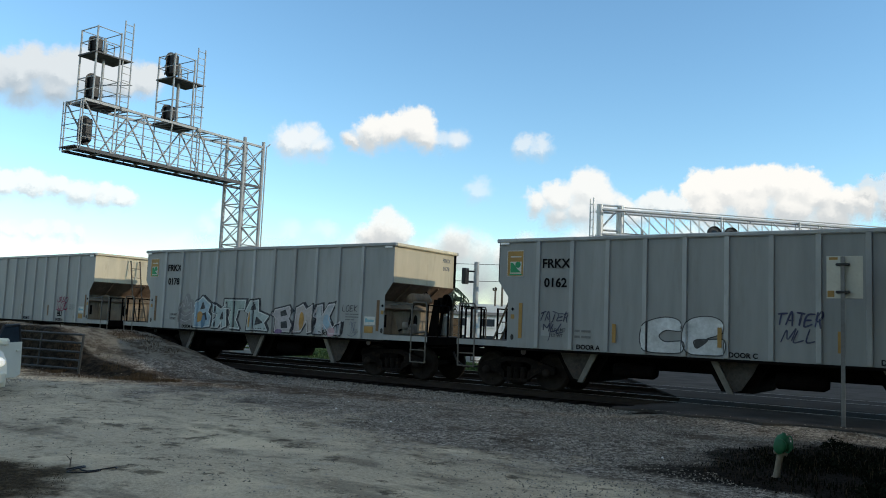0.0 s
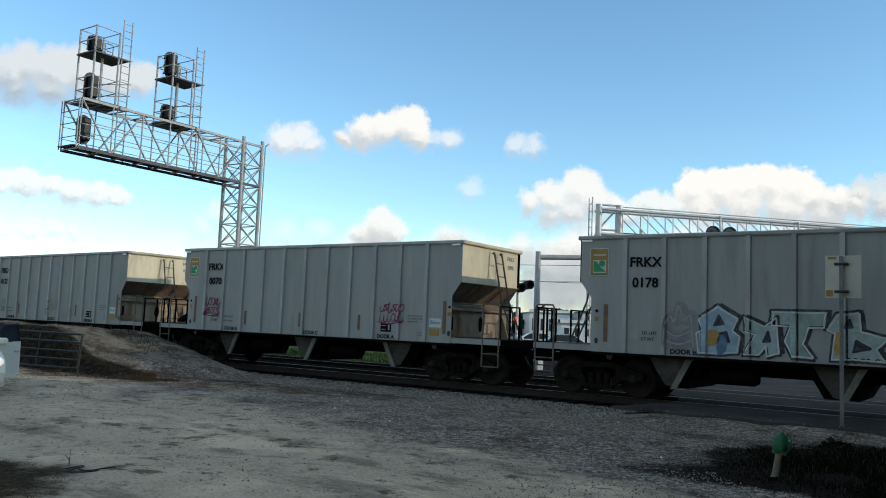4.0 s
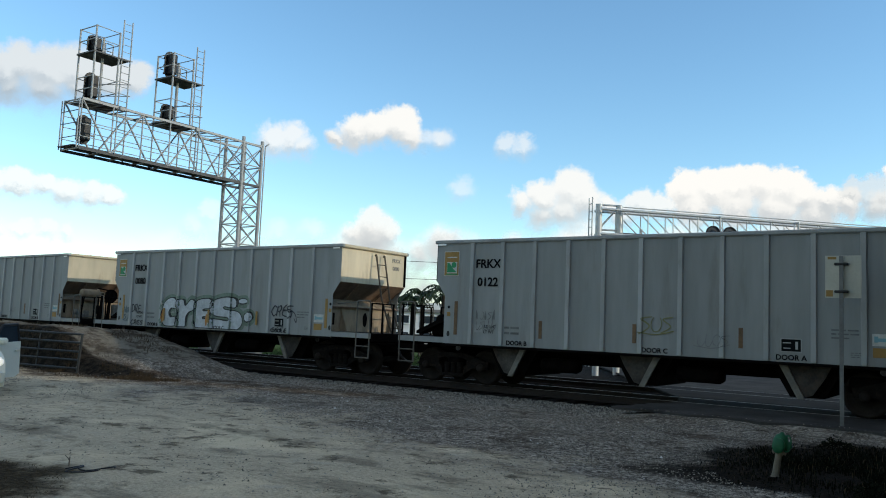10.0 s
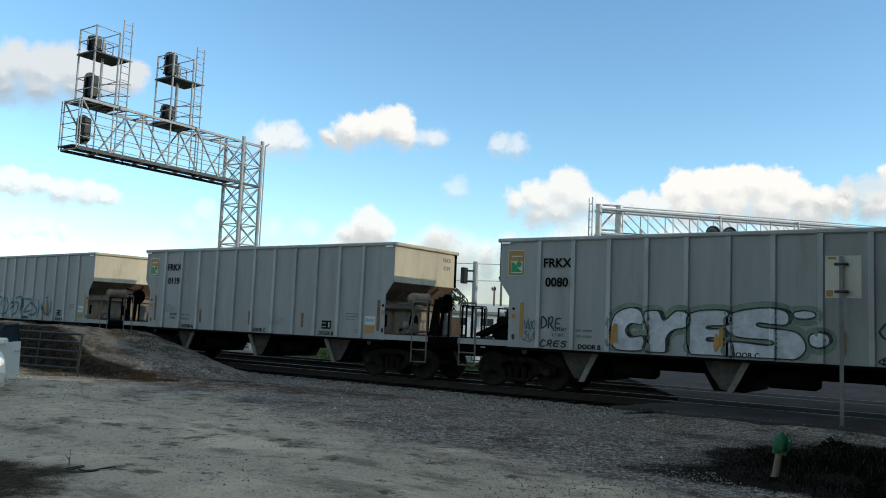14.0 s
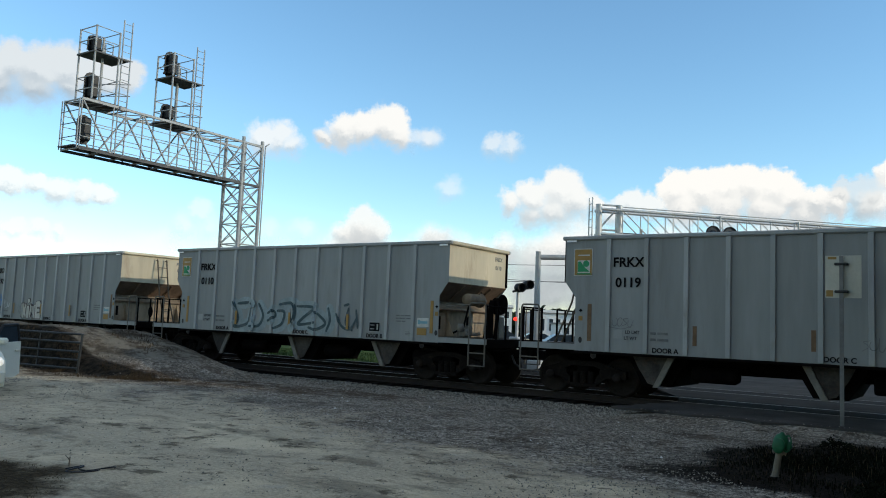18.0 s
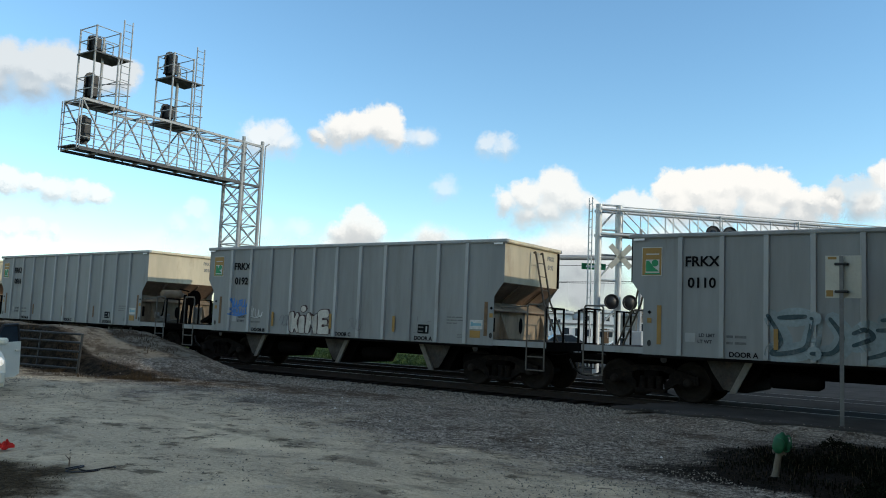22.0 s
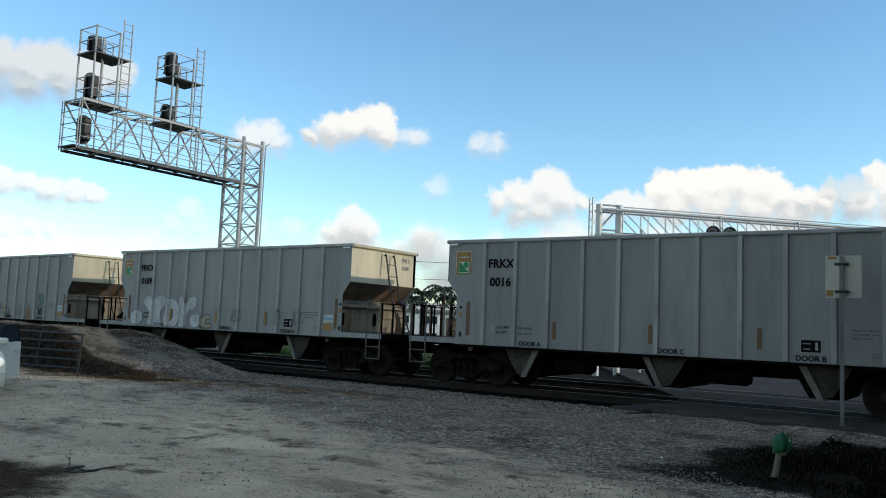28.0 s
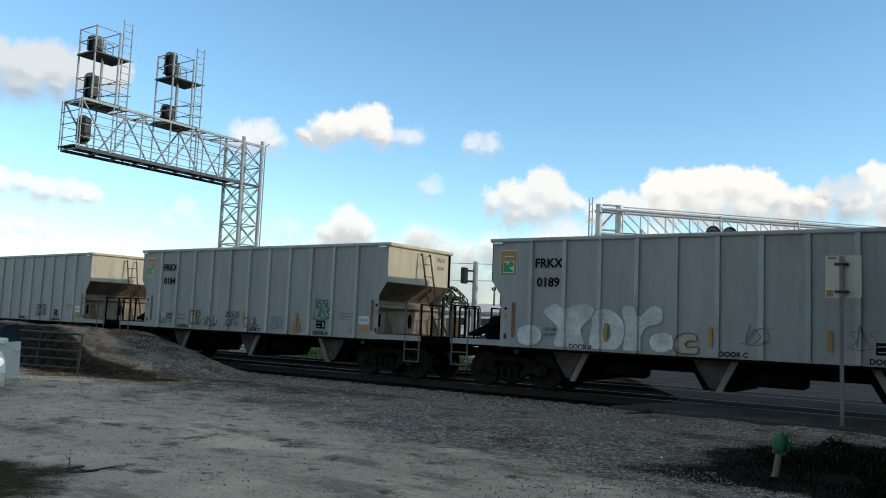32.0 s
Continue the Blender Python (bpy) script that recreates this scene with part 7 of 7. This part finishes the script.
def red_scrap():
    """A crumpled scrap that the wind pushes about at the edge of the lot."""
    rng = random.Random(5)
    m = M()
    rings = 5
    vs = [(0, 0, 0.06)]
    for r in range(1, rings + 1):
        for k in range(14):
            a, q = k * 2 * math.pi / 14, 0.085 * r / rings
            q *= 1 + 0.35 * math.sin(5 * a) * r / rings
            vs.append((q * math.cos(a), q * math.sin(a), 0.06 + rng.uniform(-0.03, 0.04) * r / rings + 0.03 * math.sin(3 * a + r)))
    fs = [(0, 1 + k, 1 + (k + 1) % 14) for k in range(14)]
    for r in range(rings - 1):
        for k in range(14):
            fs.append((1 + r * 14 + k, 1 + (r + 1) * 14 + k, 1 + (r + 1) * 14 + (k + 1) % 14, 1 + r * 14 + (k + 1) % 14))
    m.add(vs, fs)
    m.add([(x, y, z * 0.5) for x, y, z in vs], [tuple(reversed(f)) for f in fs])
    n = len(vs)
    last = 1 + (rings - 1) * 14
    m.add(vs[last:] + [(x, y, z * 0.5) for x, y, z in vs[last:]], [(k, 14 + k, 14 + (k + 1) % 14, (k + 1) % 14) for k in range(14)])
    return solid("red_scrap", m, SCARLET, "crumpled bright red cloth scrap blown over the sand", "scrap")


RED_SCRAP = red_scrap()


# ---- clouds ----
def cloud_material(name, shade, light):
    m = bpy.data.materials.new(name)
    m.use_nodes = True
    nt = m.node_tree
    N, L = nt.nodes, nt.links
    N.remove(N["Principled BSDF"])
    out = N["Material Output"]
    tc, oi = N.new("ShaderNodeTexCoord"), N.new("ShaderNodeObjectInfo")

    def calc(op, a, c=0.0):
        n = N.new("ShaderNodeMath"); n.operation = op
        for k, s in ((0, a), (1, c)):
            if isinstance(s, (int, float)):
                n.inputs[k].default_value = s
            else:
                L.new(s, n.inputs[k])
        return n.outputs[0]

    def tex(shift, s, det, r):
        a = N.new("ShaderNodeVectorMath"); a.operation = "ADD"
        sz = N.new("ShaderNodeVectorMath"); sz.operation = "SCALE"
        L.new(tc.outputs["Object"], sz.inputs[0]); L.new(oi.outputs["Color"], sz.inputs["Scale"])
        L.new(sz.outputs[0], a.inputs[0])
        a.inputs[1].default_value = shift
        b = N.new("ShaderNodeVectorMath"); b.operation = "ADD"
        L.new(a.outputs[0], b.inputs[0]); L.new(calc("MULTIPLY", oi.outputs["Random"], 60.0), b.inputs[1])
        n = N.new("ShaderNodeTexNoise")
        n.inputs["Scale"].default_value, n.inputs["Detail"].default_value, n.inputs["Roughness"].default_value = s, det, r
        L.new(b.outputs[0], n.inputs["Vector"])
        return n.outputs["Fac"]
    sg = N.new("ShaderNodeSeparateXYZ")
    L.new(tc.outputs["Generated"], sg.inputs[0])
    u = calc("MULTIPLY", calc("SUBTRACT", sg.outputs[0], 0.5), 2.0)
    v = calc("MULTIPLY", calc("SUBTRACT", sg.outputs[1], 0.42), 1.9)
    low = calc("MULTIPLY", calc("MINIMUM", v, 0.0), 0.9)
    r2 = calc("ADD", calc("ADD", calc("MULTIPLY", u, u), calc("MULTIPLY", v, v)), calc("MULTIPLY", low, low))
    edge = calc("SUBTRACT", 1.0, r2)

    def span(src, lo, hi, a=0.0, c=1.0, kind="SMOOTHSTEP"):
        r = N.new("ShaderNodeMapRange"); r.interpolation_type = kind
        r.inputs[1].default_value, r.inputs[2].default_value, r.inputs[3].default_value, r.inputs[4].default_value = lo, hi, a, c
        L.new(src, r.inputs[0])
        return r.outputs[0]

    def density(shift):
        big = calc("SUBTRACT", tex(shift, 0.95, 8, 0.52), 0.5)
        return calc("ADD", edge, calc("MULTIPLY", big, 2.7))
    d0 = density((0, 0, 0))
    d1 = density((0.24, 0.28, 0))          # towards the sun
    # crisp heads, ragged soft base
    wide = span(v, -0.45, 0.30, 1.0, 0.22)
    al = span(calc("DIVIDE", calc("SUBTRACT", d0, 0.30), wide), 0.0, 1.0)
    fade = span(edge, 0.0, 0.35)
    # sunny heads and dim bases are colours of the glow itself
    sh = span(calc("ADD", calc("SUBTRACT", d0, d1), calc("MULTIPLY", v, 0.55)), -0.62, 0.5)
    mx = N.new("ShaderNodeMix"); mx.data_type = "RGBA"
    mx.inputs[6].default_value, mx.inputs[7].default_value = (*shade, 1), (*light, 1)
    L.new(sh, mx.inputs[0])
    em = N.new("ShaderNodeEmission")
    L.new(mx.outputs[2], em.inputs[0])
    tr = N.new("ShaderNodeBsdfTransparent")
    ms = N.new("ShaderNodeMixShader")
    L.new(calc("MULTIPLY", calc("MULTIPLY", al, fade), oi.outputs["Alpha"]), ms.inputs[0])
    L.new(tr.outputs[0], ms.inputs[1]); L.new(em.outputs[0], ms.inputs[2])
    L.new(ms.outputs[0], out.inputs[0])
    return m


VAPOUR = cloud_material("fill_cloud_glow", (0.50, 0.545, 0.565), (1.0, 0.975, 0.91))
FAR = 2600.0
CLOUDS = []


def cloud(az, el, w, h, drift, opacity=1.0):
    """A far drifting cloud out of view, added for its glow; az degrees left of +y, el above the horizon, w and h
    degrees across.
    """
    hw, hh = FAR * radians(w) / 2, FAR * radians(h) / 2
    ob = solid("cloud", M().quad((-hw, -hh, 0), (hw, -hh, 0), (hw, hh, 0), (-hw, hh, 0)), VAPOUR, "unseen glowing cloud added to whiten the fill light", "cloud", "structure", "drifting clouds")
    k = 1.5 / math.sqrt(hw * hh)
    ob.color = (k, k, k, opacity)
    CLOUDS.append((ob, az, el, drift, 1.0))


def puff_material(lobes, opacity, soft, grey, low_bank):
    """Glowing vapour heaped up in rounded lobes (x, y, radius in degrees); light from above and from the sun's side is
    put into its colour.
    """
    m = bpy.data.materials.new("cumulus_vapour")
    m.use_nodes = True
    nt = m.node_tree
    N, L = nt.nodes, nt.links
    N.remove(N["Principled BSDF"])
    tc, oi = N.new("ShaderNodeTexCoord"), N.new("ShaderNodeObjectInfo")

    def calc(op, a, c=0.0):
        n = N.new("ShaderNodeMath"); n.operation = op
        for k, q in ((0, a), (1, c)):
            if isinstance(q, (int, float)):
                n.inputs[k].default_value = q
            else:
                L.new(q, n.inputs[k])
        return n.outputs[0]

    def vec(op, a, c):
        n = N.new("ShaderNodeVectorMath"); n.operation = op
        L.new(a, n.inputs[0])
        if isinstance(c, (tuple, list)):
            n.inputs[1].default_value = c
        else:
            L.new(c, n.inputs[1])
        return n.outputs["Value"] if op == "DISTANCE" else n.outputs[0]

    def span(src, lo, hi, a=0.0, c=1.0):
        r = N.new("ShaderNodeMapRange"); r.interpolation_type = "SMOOTHSTEP"
        r.inputs[1].default_value, r.inputs[2].default_value, r.inputs[3].default_value, r.inputs[4].default_value = lo, hi, a, c
        L.new(src, r.inputs[0])
        return r.outputs[0]
    k = 180 / math.pi / FAR
    p = vec("MULTIPLY", tc.outputs["Object"], (k, k, k))
    seed = vec("ADD", p, calc("MULTIPLY", oi.outputs["Random"], 70.0))
    # a wind-torn, cauliflower edge at three scales
    warped = p
    for sc, amp, det in ((0.45, 1.5, 2), (1.5, 0.75, 3), (4.5, 0.42, 5)):
        n = N.new("ShaderNodeTexNoise")
        n.inputs["Scale"].default_value, n.inputs["Detail"].default_value, n.inputs["Roughness"].default_value = sc, det, 0.55
        L.new(seed, n.inputs["Vector"])
        warped = vec("ADD", warped, vec("MULTIPLY", vec("SUBTRACT", n.outputs["Color"], (0.5, 0.5, 0.5)), (amp, amp, 0.0)))

    def heap(src):
        d = None
        for x, y, r in lobes:
            q = calc("SUBTRACT", 1.0, calc("MULTIPLY", vec("DISTANCE", src, (x, y, 0.0)), 0.78 / r))
            if d is None:
                d = q
            else:
                n = N.new("ShaderNodeMath"); n.operation = "SMOOTH_MAX"
                n.inputs[2].default_value = 0.35
                L.new(d, n.inputs[0]); L.new(q, n.inputs[1])
                d = n.outputs[0]
        return d
    flat = N.new("ShaderNodeSeparateXYZ")
    L.new(warped, flat.inputs[0])
    d0 = heap(warped)
    d1 = heap(vec("ADD", warped, (0.10, 0.34, 0.0)))
    top, low = max(y + r for x, y, r in lobes), min(y - r for x, y, r in lobes)
    # soft below, firmer above
    width = span(flat.outputs[1], low * 0.6, top * 0.6, soft * 1.7, soft * 0.75)
    al = span(calc("DIVIDE", d0, width), 0.0, 1.0)
    # bright tops and dim bases are painted into the glow
    sh = calc("ADD", calc("MULTIPLY", calc("SUBTRACT", d0, d1), 0.75), calc("MULTIPLY", calc("DIVIDE", flat.outputs[1], top - low), 1.1))
    sh = span(sh, -0.40, 0.22)
    mx = N.new("ShaderNodeMix"); mx.data_type = "RGBA"
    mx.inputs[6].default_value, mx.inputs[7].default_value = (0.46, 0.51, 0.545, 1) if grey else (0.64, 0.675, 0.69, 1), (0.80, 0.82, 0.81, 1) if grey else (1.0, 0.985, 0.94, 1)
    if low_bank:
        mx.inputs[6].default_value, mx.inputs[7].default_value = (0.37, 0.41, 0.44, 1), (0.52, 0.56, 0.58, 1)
    L.new(sh, mx.inputs[0])
    em, tr, ms = N.new("ShaderNodeEmission"), N.new("ShaderNodeBsdfTransparent"), N.new("ShaderNodeMixShader")
    L.new(mx.outputs[2], em.inputs[0])
    L.new(calc("MULTIPLY", al, opacity), ms.inputs[0])
    L.new(tr.outputs[0], ms.inputs[1]); L.new(em.outputs[0], ms.inputs[2])
    L.new(ms.outputs[0], N["Material Output"].inputs[0])
    return m


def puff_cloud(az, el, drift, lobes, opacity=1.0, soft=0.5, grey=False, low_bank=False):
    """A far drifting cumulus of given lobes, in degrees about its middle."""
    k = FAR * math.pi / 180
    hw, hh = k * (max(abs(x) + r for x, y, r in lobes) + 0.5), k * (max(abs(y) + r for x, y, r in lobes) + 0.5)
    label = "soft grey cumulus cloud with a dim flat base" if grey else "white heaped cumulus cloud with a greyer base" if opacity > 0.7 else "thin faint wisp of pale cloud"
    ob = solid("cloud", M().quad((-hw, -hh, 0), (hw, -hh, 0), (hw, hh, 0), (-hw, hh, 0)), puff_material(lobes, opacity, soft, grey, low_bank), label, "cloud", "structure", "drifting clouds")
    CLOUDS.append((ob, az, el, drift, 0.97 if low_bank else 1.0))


def cloud_pose(az, el, near=1.0):
    a, e = radians(az), radians(el)
    p = Vector(EYE) + Vector((-math.sin(a) * math.cos(e), math.cos(a) * math.cos(e), math.sin(e))) * FAR * near
    return look(p, p + (p - Vector(EYE)))


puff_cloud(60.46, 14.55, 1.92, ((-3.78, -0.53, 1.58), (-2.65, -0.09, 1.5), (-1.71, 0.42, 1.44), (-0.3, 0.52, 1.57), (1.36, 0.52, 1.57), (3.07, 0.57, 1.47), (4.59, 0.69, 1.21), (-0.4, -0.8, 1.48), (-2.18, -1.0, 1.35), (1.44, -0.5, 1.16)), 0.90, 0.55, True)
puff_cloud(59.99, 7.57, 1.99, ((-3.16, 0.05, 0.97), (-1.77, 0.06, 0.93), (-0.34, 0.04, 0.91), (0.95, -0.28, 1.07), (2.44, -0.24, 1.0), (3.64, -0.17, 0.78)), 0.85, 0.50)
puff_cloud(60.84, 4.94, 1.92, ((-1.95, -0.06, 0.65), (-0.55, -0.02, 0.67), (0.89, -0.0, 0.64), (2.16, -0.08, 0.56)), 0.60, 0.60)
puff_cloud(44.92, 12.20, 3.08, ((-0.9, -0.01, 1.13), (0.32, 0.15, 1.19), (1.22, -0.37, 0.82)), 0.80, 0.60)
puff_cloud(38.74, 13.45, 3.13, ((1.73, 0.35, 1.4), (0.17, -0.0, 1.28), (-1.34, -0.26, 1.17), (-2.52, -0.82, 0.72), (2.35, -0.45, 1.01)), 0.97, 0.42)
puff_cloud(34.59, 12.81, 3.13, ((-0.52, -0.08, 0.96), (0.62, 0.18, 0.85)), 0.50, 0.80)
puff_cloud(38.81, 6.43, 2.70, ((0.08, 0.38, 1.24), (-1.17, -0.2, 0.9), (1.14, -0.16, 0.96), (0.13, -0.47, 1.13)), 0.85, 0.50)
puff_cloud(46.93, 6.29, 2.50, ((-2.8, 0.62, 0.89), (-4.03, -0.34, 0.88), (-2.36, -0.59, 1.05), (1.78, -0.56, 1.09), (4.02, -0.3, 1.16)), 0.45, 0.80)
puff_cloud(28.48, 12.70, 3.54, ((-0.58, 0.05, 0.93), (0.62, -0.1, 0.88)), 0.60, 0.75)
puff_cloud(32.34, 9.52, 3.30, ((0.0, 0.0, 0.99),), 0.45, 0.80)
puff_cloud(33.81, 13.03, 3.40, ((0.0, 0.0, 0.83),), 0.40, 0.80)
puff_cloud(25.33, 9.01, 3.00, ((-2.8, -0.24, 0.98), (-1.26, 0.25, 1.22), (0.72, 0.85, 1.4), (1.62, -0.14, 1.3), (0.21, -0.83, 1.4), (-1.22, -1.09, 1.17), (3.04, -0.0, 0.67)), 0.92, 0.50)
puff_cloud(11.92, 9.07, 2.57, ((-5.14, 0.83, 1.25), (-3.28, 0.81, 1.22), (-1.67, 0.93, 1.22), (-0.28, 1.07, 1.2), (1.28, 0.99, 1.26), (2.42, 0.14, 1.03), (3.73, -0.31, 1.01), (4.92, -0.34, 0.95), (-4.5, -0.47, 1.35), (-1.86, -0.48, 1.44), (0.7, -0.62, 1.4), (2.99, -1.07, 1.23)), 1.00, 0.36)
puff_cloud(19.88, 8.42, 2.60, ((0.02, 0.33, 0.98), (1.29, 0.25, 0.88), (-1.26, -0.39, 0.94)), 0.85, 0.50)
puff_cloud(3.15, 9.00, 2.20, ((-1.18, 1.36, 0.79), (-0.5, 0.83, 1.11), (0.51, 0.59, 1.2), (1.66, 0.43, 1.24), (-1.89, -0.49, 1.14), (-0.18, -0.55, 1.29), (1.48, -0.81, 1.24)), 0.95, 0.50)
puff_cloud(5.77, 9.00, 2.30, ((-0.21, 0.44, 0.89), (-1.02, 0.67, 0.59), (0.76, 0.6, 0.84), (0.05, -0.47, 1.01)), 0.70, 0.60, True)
# pale layered banks low over the horizon
for az, el, drift, n, r, op, low in ((64.0, 3.1, 2.2, 7, 1.7, 0.35, False), (49.0, 3.4, 2.2, 8, 1.9, 0.50, False), (32.0, 4.9, 2.4, 11, 2.0, 0.90, False), (17.0, 4.8, 2.4, 9, 2.6, 0.95, False), (4.0, 5.2, 2.3, 8, 2.8, 0.95, False),
                                     (12.0, 2.2, 2.3, 12, 2.9, 0.97, True), (36.0, 1.9, 2.4, 12, 2.8, 0.92, True), (31.0, 4.2, 2.4, 12, 2.0, 0.70, True)):
    puff_cloud(az, el, drift, tuple(((k - (n - 1) / 2) * r * 0.85, 0.45 * math.sin(k * 2.1), r * (0.75 + 0.25 * math.sin(k * 1.7))) for k in range(n)), op, 0.85, False, low)
# unseen clouds behind and overhead, added so that their glow whitens the fill light
cloud(86.8, 7.2, 27.5, 11.9, 2.6, 0.72)
cloud(95.7, 39.0, 37.2, 19.2, 2.6, 0.77)
cloud(104.4, 55.3, 22.1, 11.3, 2.6, 0.76)
cloud(115.0, 15.9, 37.4, 19.6, 2.6, 0.76)
cloud(118.0, 35.5, 35.6, 20.3, 2.6, 0.96)
cloud(123.9, 59.3, 34.1, 16.1, 2.6, 0.75)
cloud(134.5, 7.1, 40.4, 20.4, 2.6, 0.86)
cloud(140.8, 38.9, 31.7, 20.6, 2.6, 0.95)
cloud(150.1, 57.0, 32.4, 15.2, 2.6, 0.75)
cloud(156.2, 15.8, 19.0, 10.6, 2.6, 0.89)
cloud(163.6, 34.4, 29.3, 14.1, 2.6, 1.00)
cloud(170.6, 57.0, 22.9, 17.6, 2.6, 0.78)
cloud(179.5, 15.0, 25.7, 16.7, 2.6, 0.97)
cloud(185.2, 28.7, 23.5, 19.2, 2.6, 0.88)
cloud(193.9, 56.0, 22.3, 15.5, 2.6, 0.71)
cloud(205.0, 16.8, 40.9, 18.8, 2.6, 0.99)
cloud(207.5, 31.5, 41.2, 19.3, 2.6, 0.82)
cloud(222.2, 59.4, 37.6, 13.5, 2.6, 0.76)
cloud(226.0, 7.6, 27.2, 21.5, 2.6, 0.80)
cloud(230.4, 28.5, 22.1, 19.4, 2.6, 0.81)
cloud(240.2, 53.2, 41.6, 15.1, 2.6, 0.76)
cloud(246.0, 6.7, 22.0, 18.1, 2.6, 0.74)
cloud(253.5, 33.9, 24.0, 22.0, 2.6, 0.74)
cloud(264.9, 61.3, 27.8, 21.9, 2.6, 0.84)
cloud(270.4, 52.0, 18.9, 15.1, 2.6, 0.77)
cloud(283.0, 52.0, 30.0, 10.4, 2.6, 0.78)
cloud(285.7, 54.5, 23.6, 20.4, 2.6, 0.74)
cloud(291.9, 52.0, 31.6, 21.9, 2.6, 0.82)
cloud(306.0, 52.0, 37.0, 18.9, 2.6, 0.85)
cloud(307.5, 54.5, 39.0, 20.8, 2.6, 0.98)
cloud(317.0, 52.0, 37.2, 17.7, 2.6, 0.94)
cloud(326.1, 52.0, 34.5, 13.2, 2.6, 0.98)
cloud(337.0, 52.9, 41.3, 21.5, 2.6, 0.90)
cloud(337.7, 52.0, 21.1, 21.6, 2.6, 0.90)
cloud(20.0, 52.0, 34.0, 20.0, 2.6, 0.9)
cloud(60.0, 48.0, 34.0, 20.0, 2.6, 0.9)
cloud(40.0, 66.0, 34.0, 20.0, 2.6, 0.9)
cloud(5.0, 70.0, 34.0, 20.0, 2.6, 0.9)
cloud(-20.0, 45.0, 34.0, 20.0, 2.6, 0.9)


# ---- motion of the train and the clouds ----
def train_at(t):
    """Where the leading car's reference corner stands along the track."""
    return -10.7475 + 4.36122 * t - 0.0042821 * t * t


def car_pose(k, t):
    x = train_at(t) - k * PITCH + HALF
    a, b = x - BOGIE, x + BOGIE
    ya, yb = bend(a), bend(b)
    return pose(x, (ya + yb) / 2, 0, 0, 0, math.degrees(math.atan2(yb - ya, b - a)))


def motions():
    for k, car in enumerate(CARS):
        walk(car, [(float(t), car_pose(k, float(t))) for t in range(33)])
    step = 4 / 30
    times = [i * step for i in range(240)] + [32.0]
    for k, wheels in enumerate(WHEELS):
        for j, w in enumerate(wheels):
            a = (-1, 1)[j % 2] * BASE / 2
            turn0 = k * 1.7 + j * 0.9
            walk(w, [(t, pose(a, 0, WHEEL_R, 0, math.degrees((train_at(t) / WHEEL_R + turn0) % (2 * math.pi)), 0)) for t in times])
    # how far the red scrap is blown into the lot, in metres, and its turn
    blown = ((0.0, -0.9, 0), (19.3, -0.9, 0), (20.0, -0.02, 30), (20.6, 0.0, 50), (21.2, 0.0, 60), (21.8, 0.075, 100), (22.2, 0.01, 70), (22.6, 0.03, 90),
             (23.0, -0.03, 60), (23.6, -0.055, 50), (24.2, -0.07, 40), (25.0, -0.3, 0), (32.0, -0.9, -40))
    walk(RED_SCRAP, [(t, pose(-9.63 + 0.62 * s, -14.67 + 0.78 * s, -0.11, 0, 0, a)) for t, s, a in blown])
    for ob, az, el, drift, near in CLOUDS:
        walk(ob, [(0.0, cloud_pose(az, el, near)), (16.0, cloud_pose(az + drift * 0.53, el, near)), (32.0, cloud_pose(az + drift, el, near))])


motions()
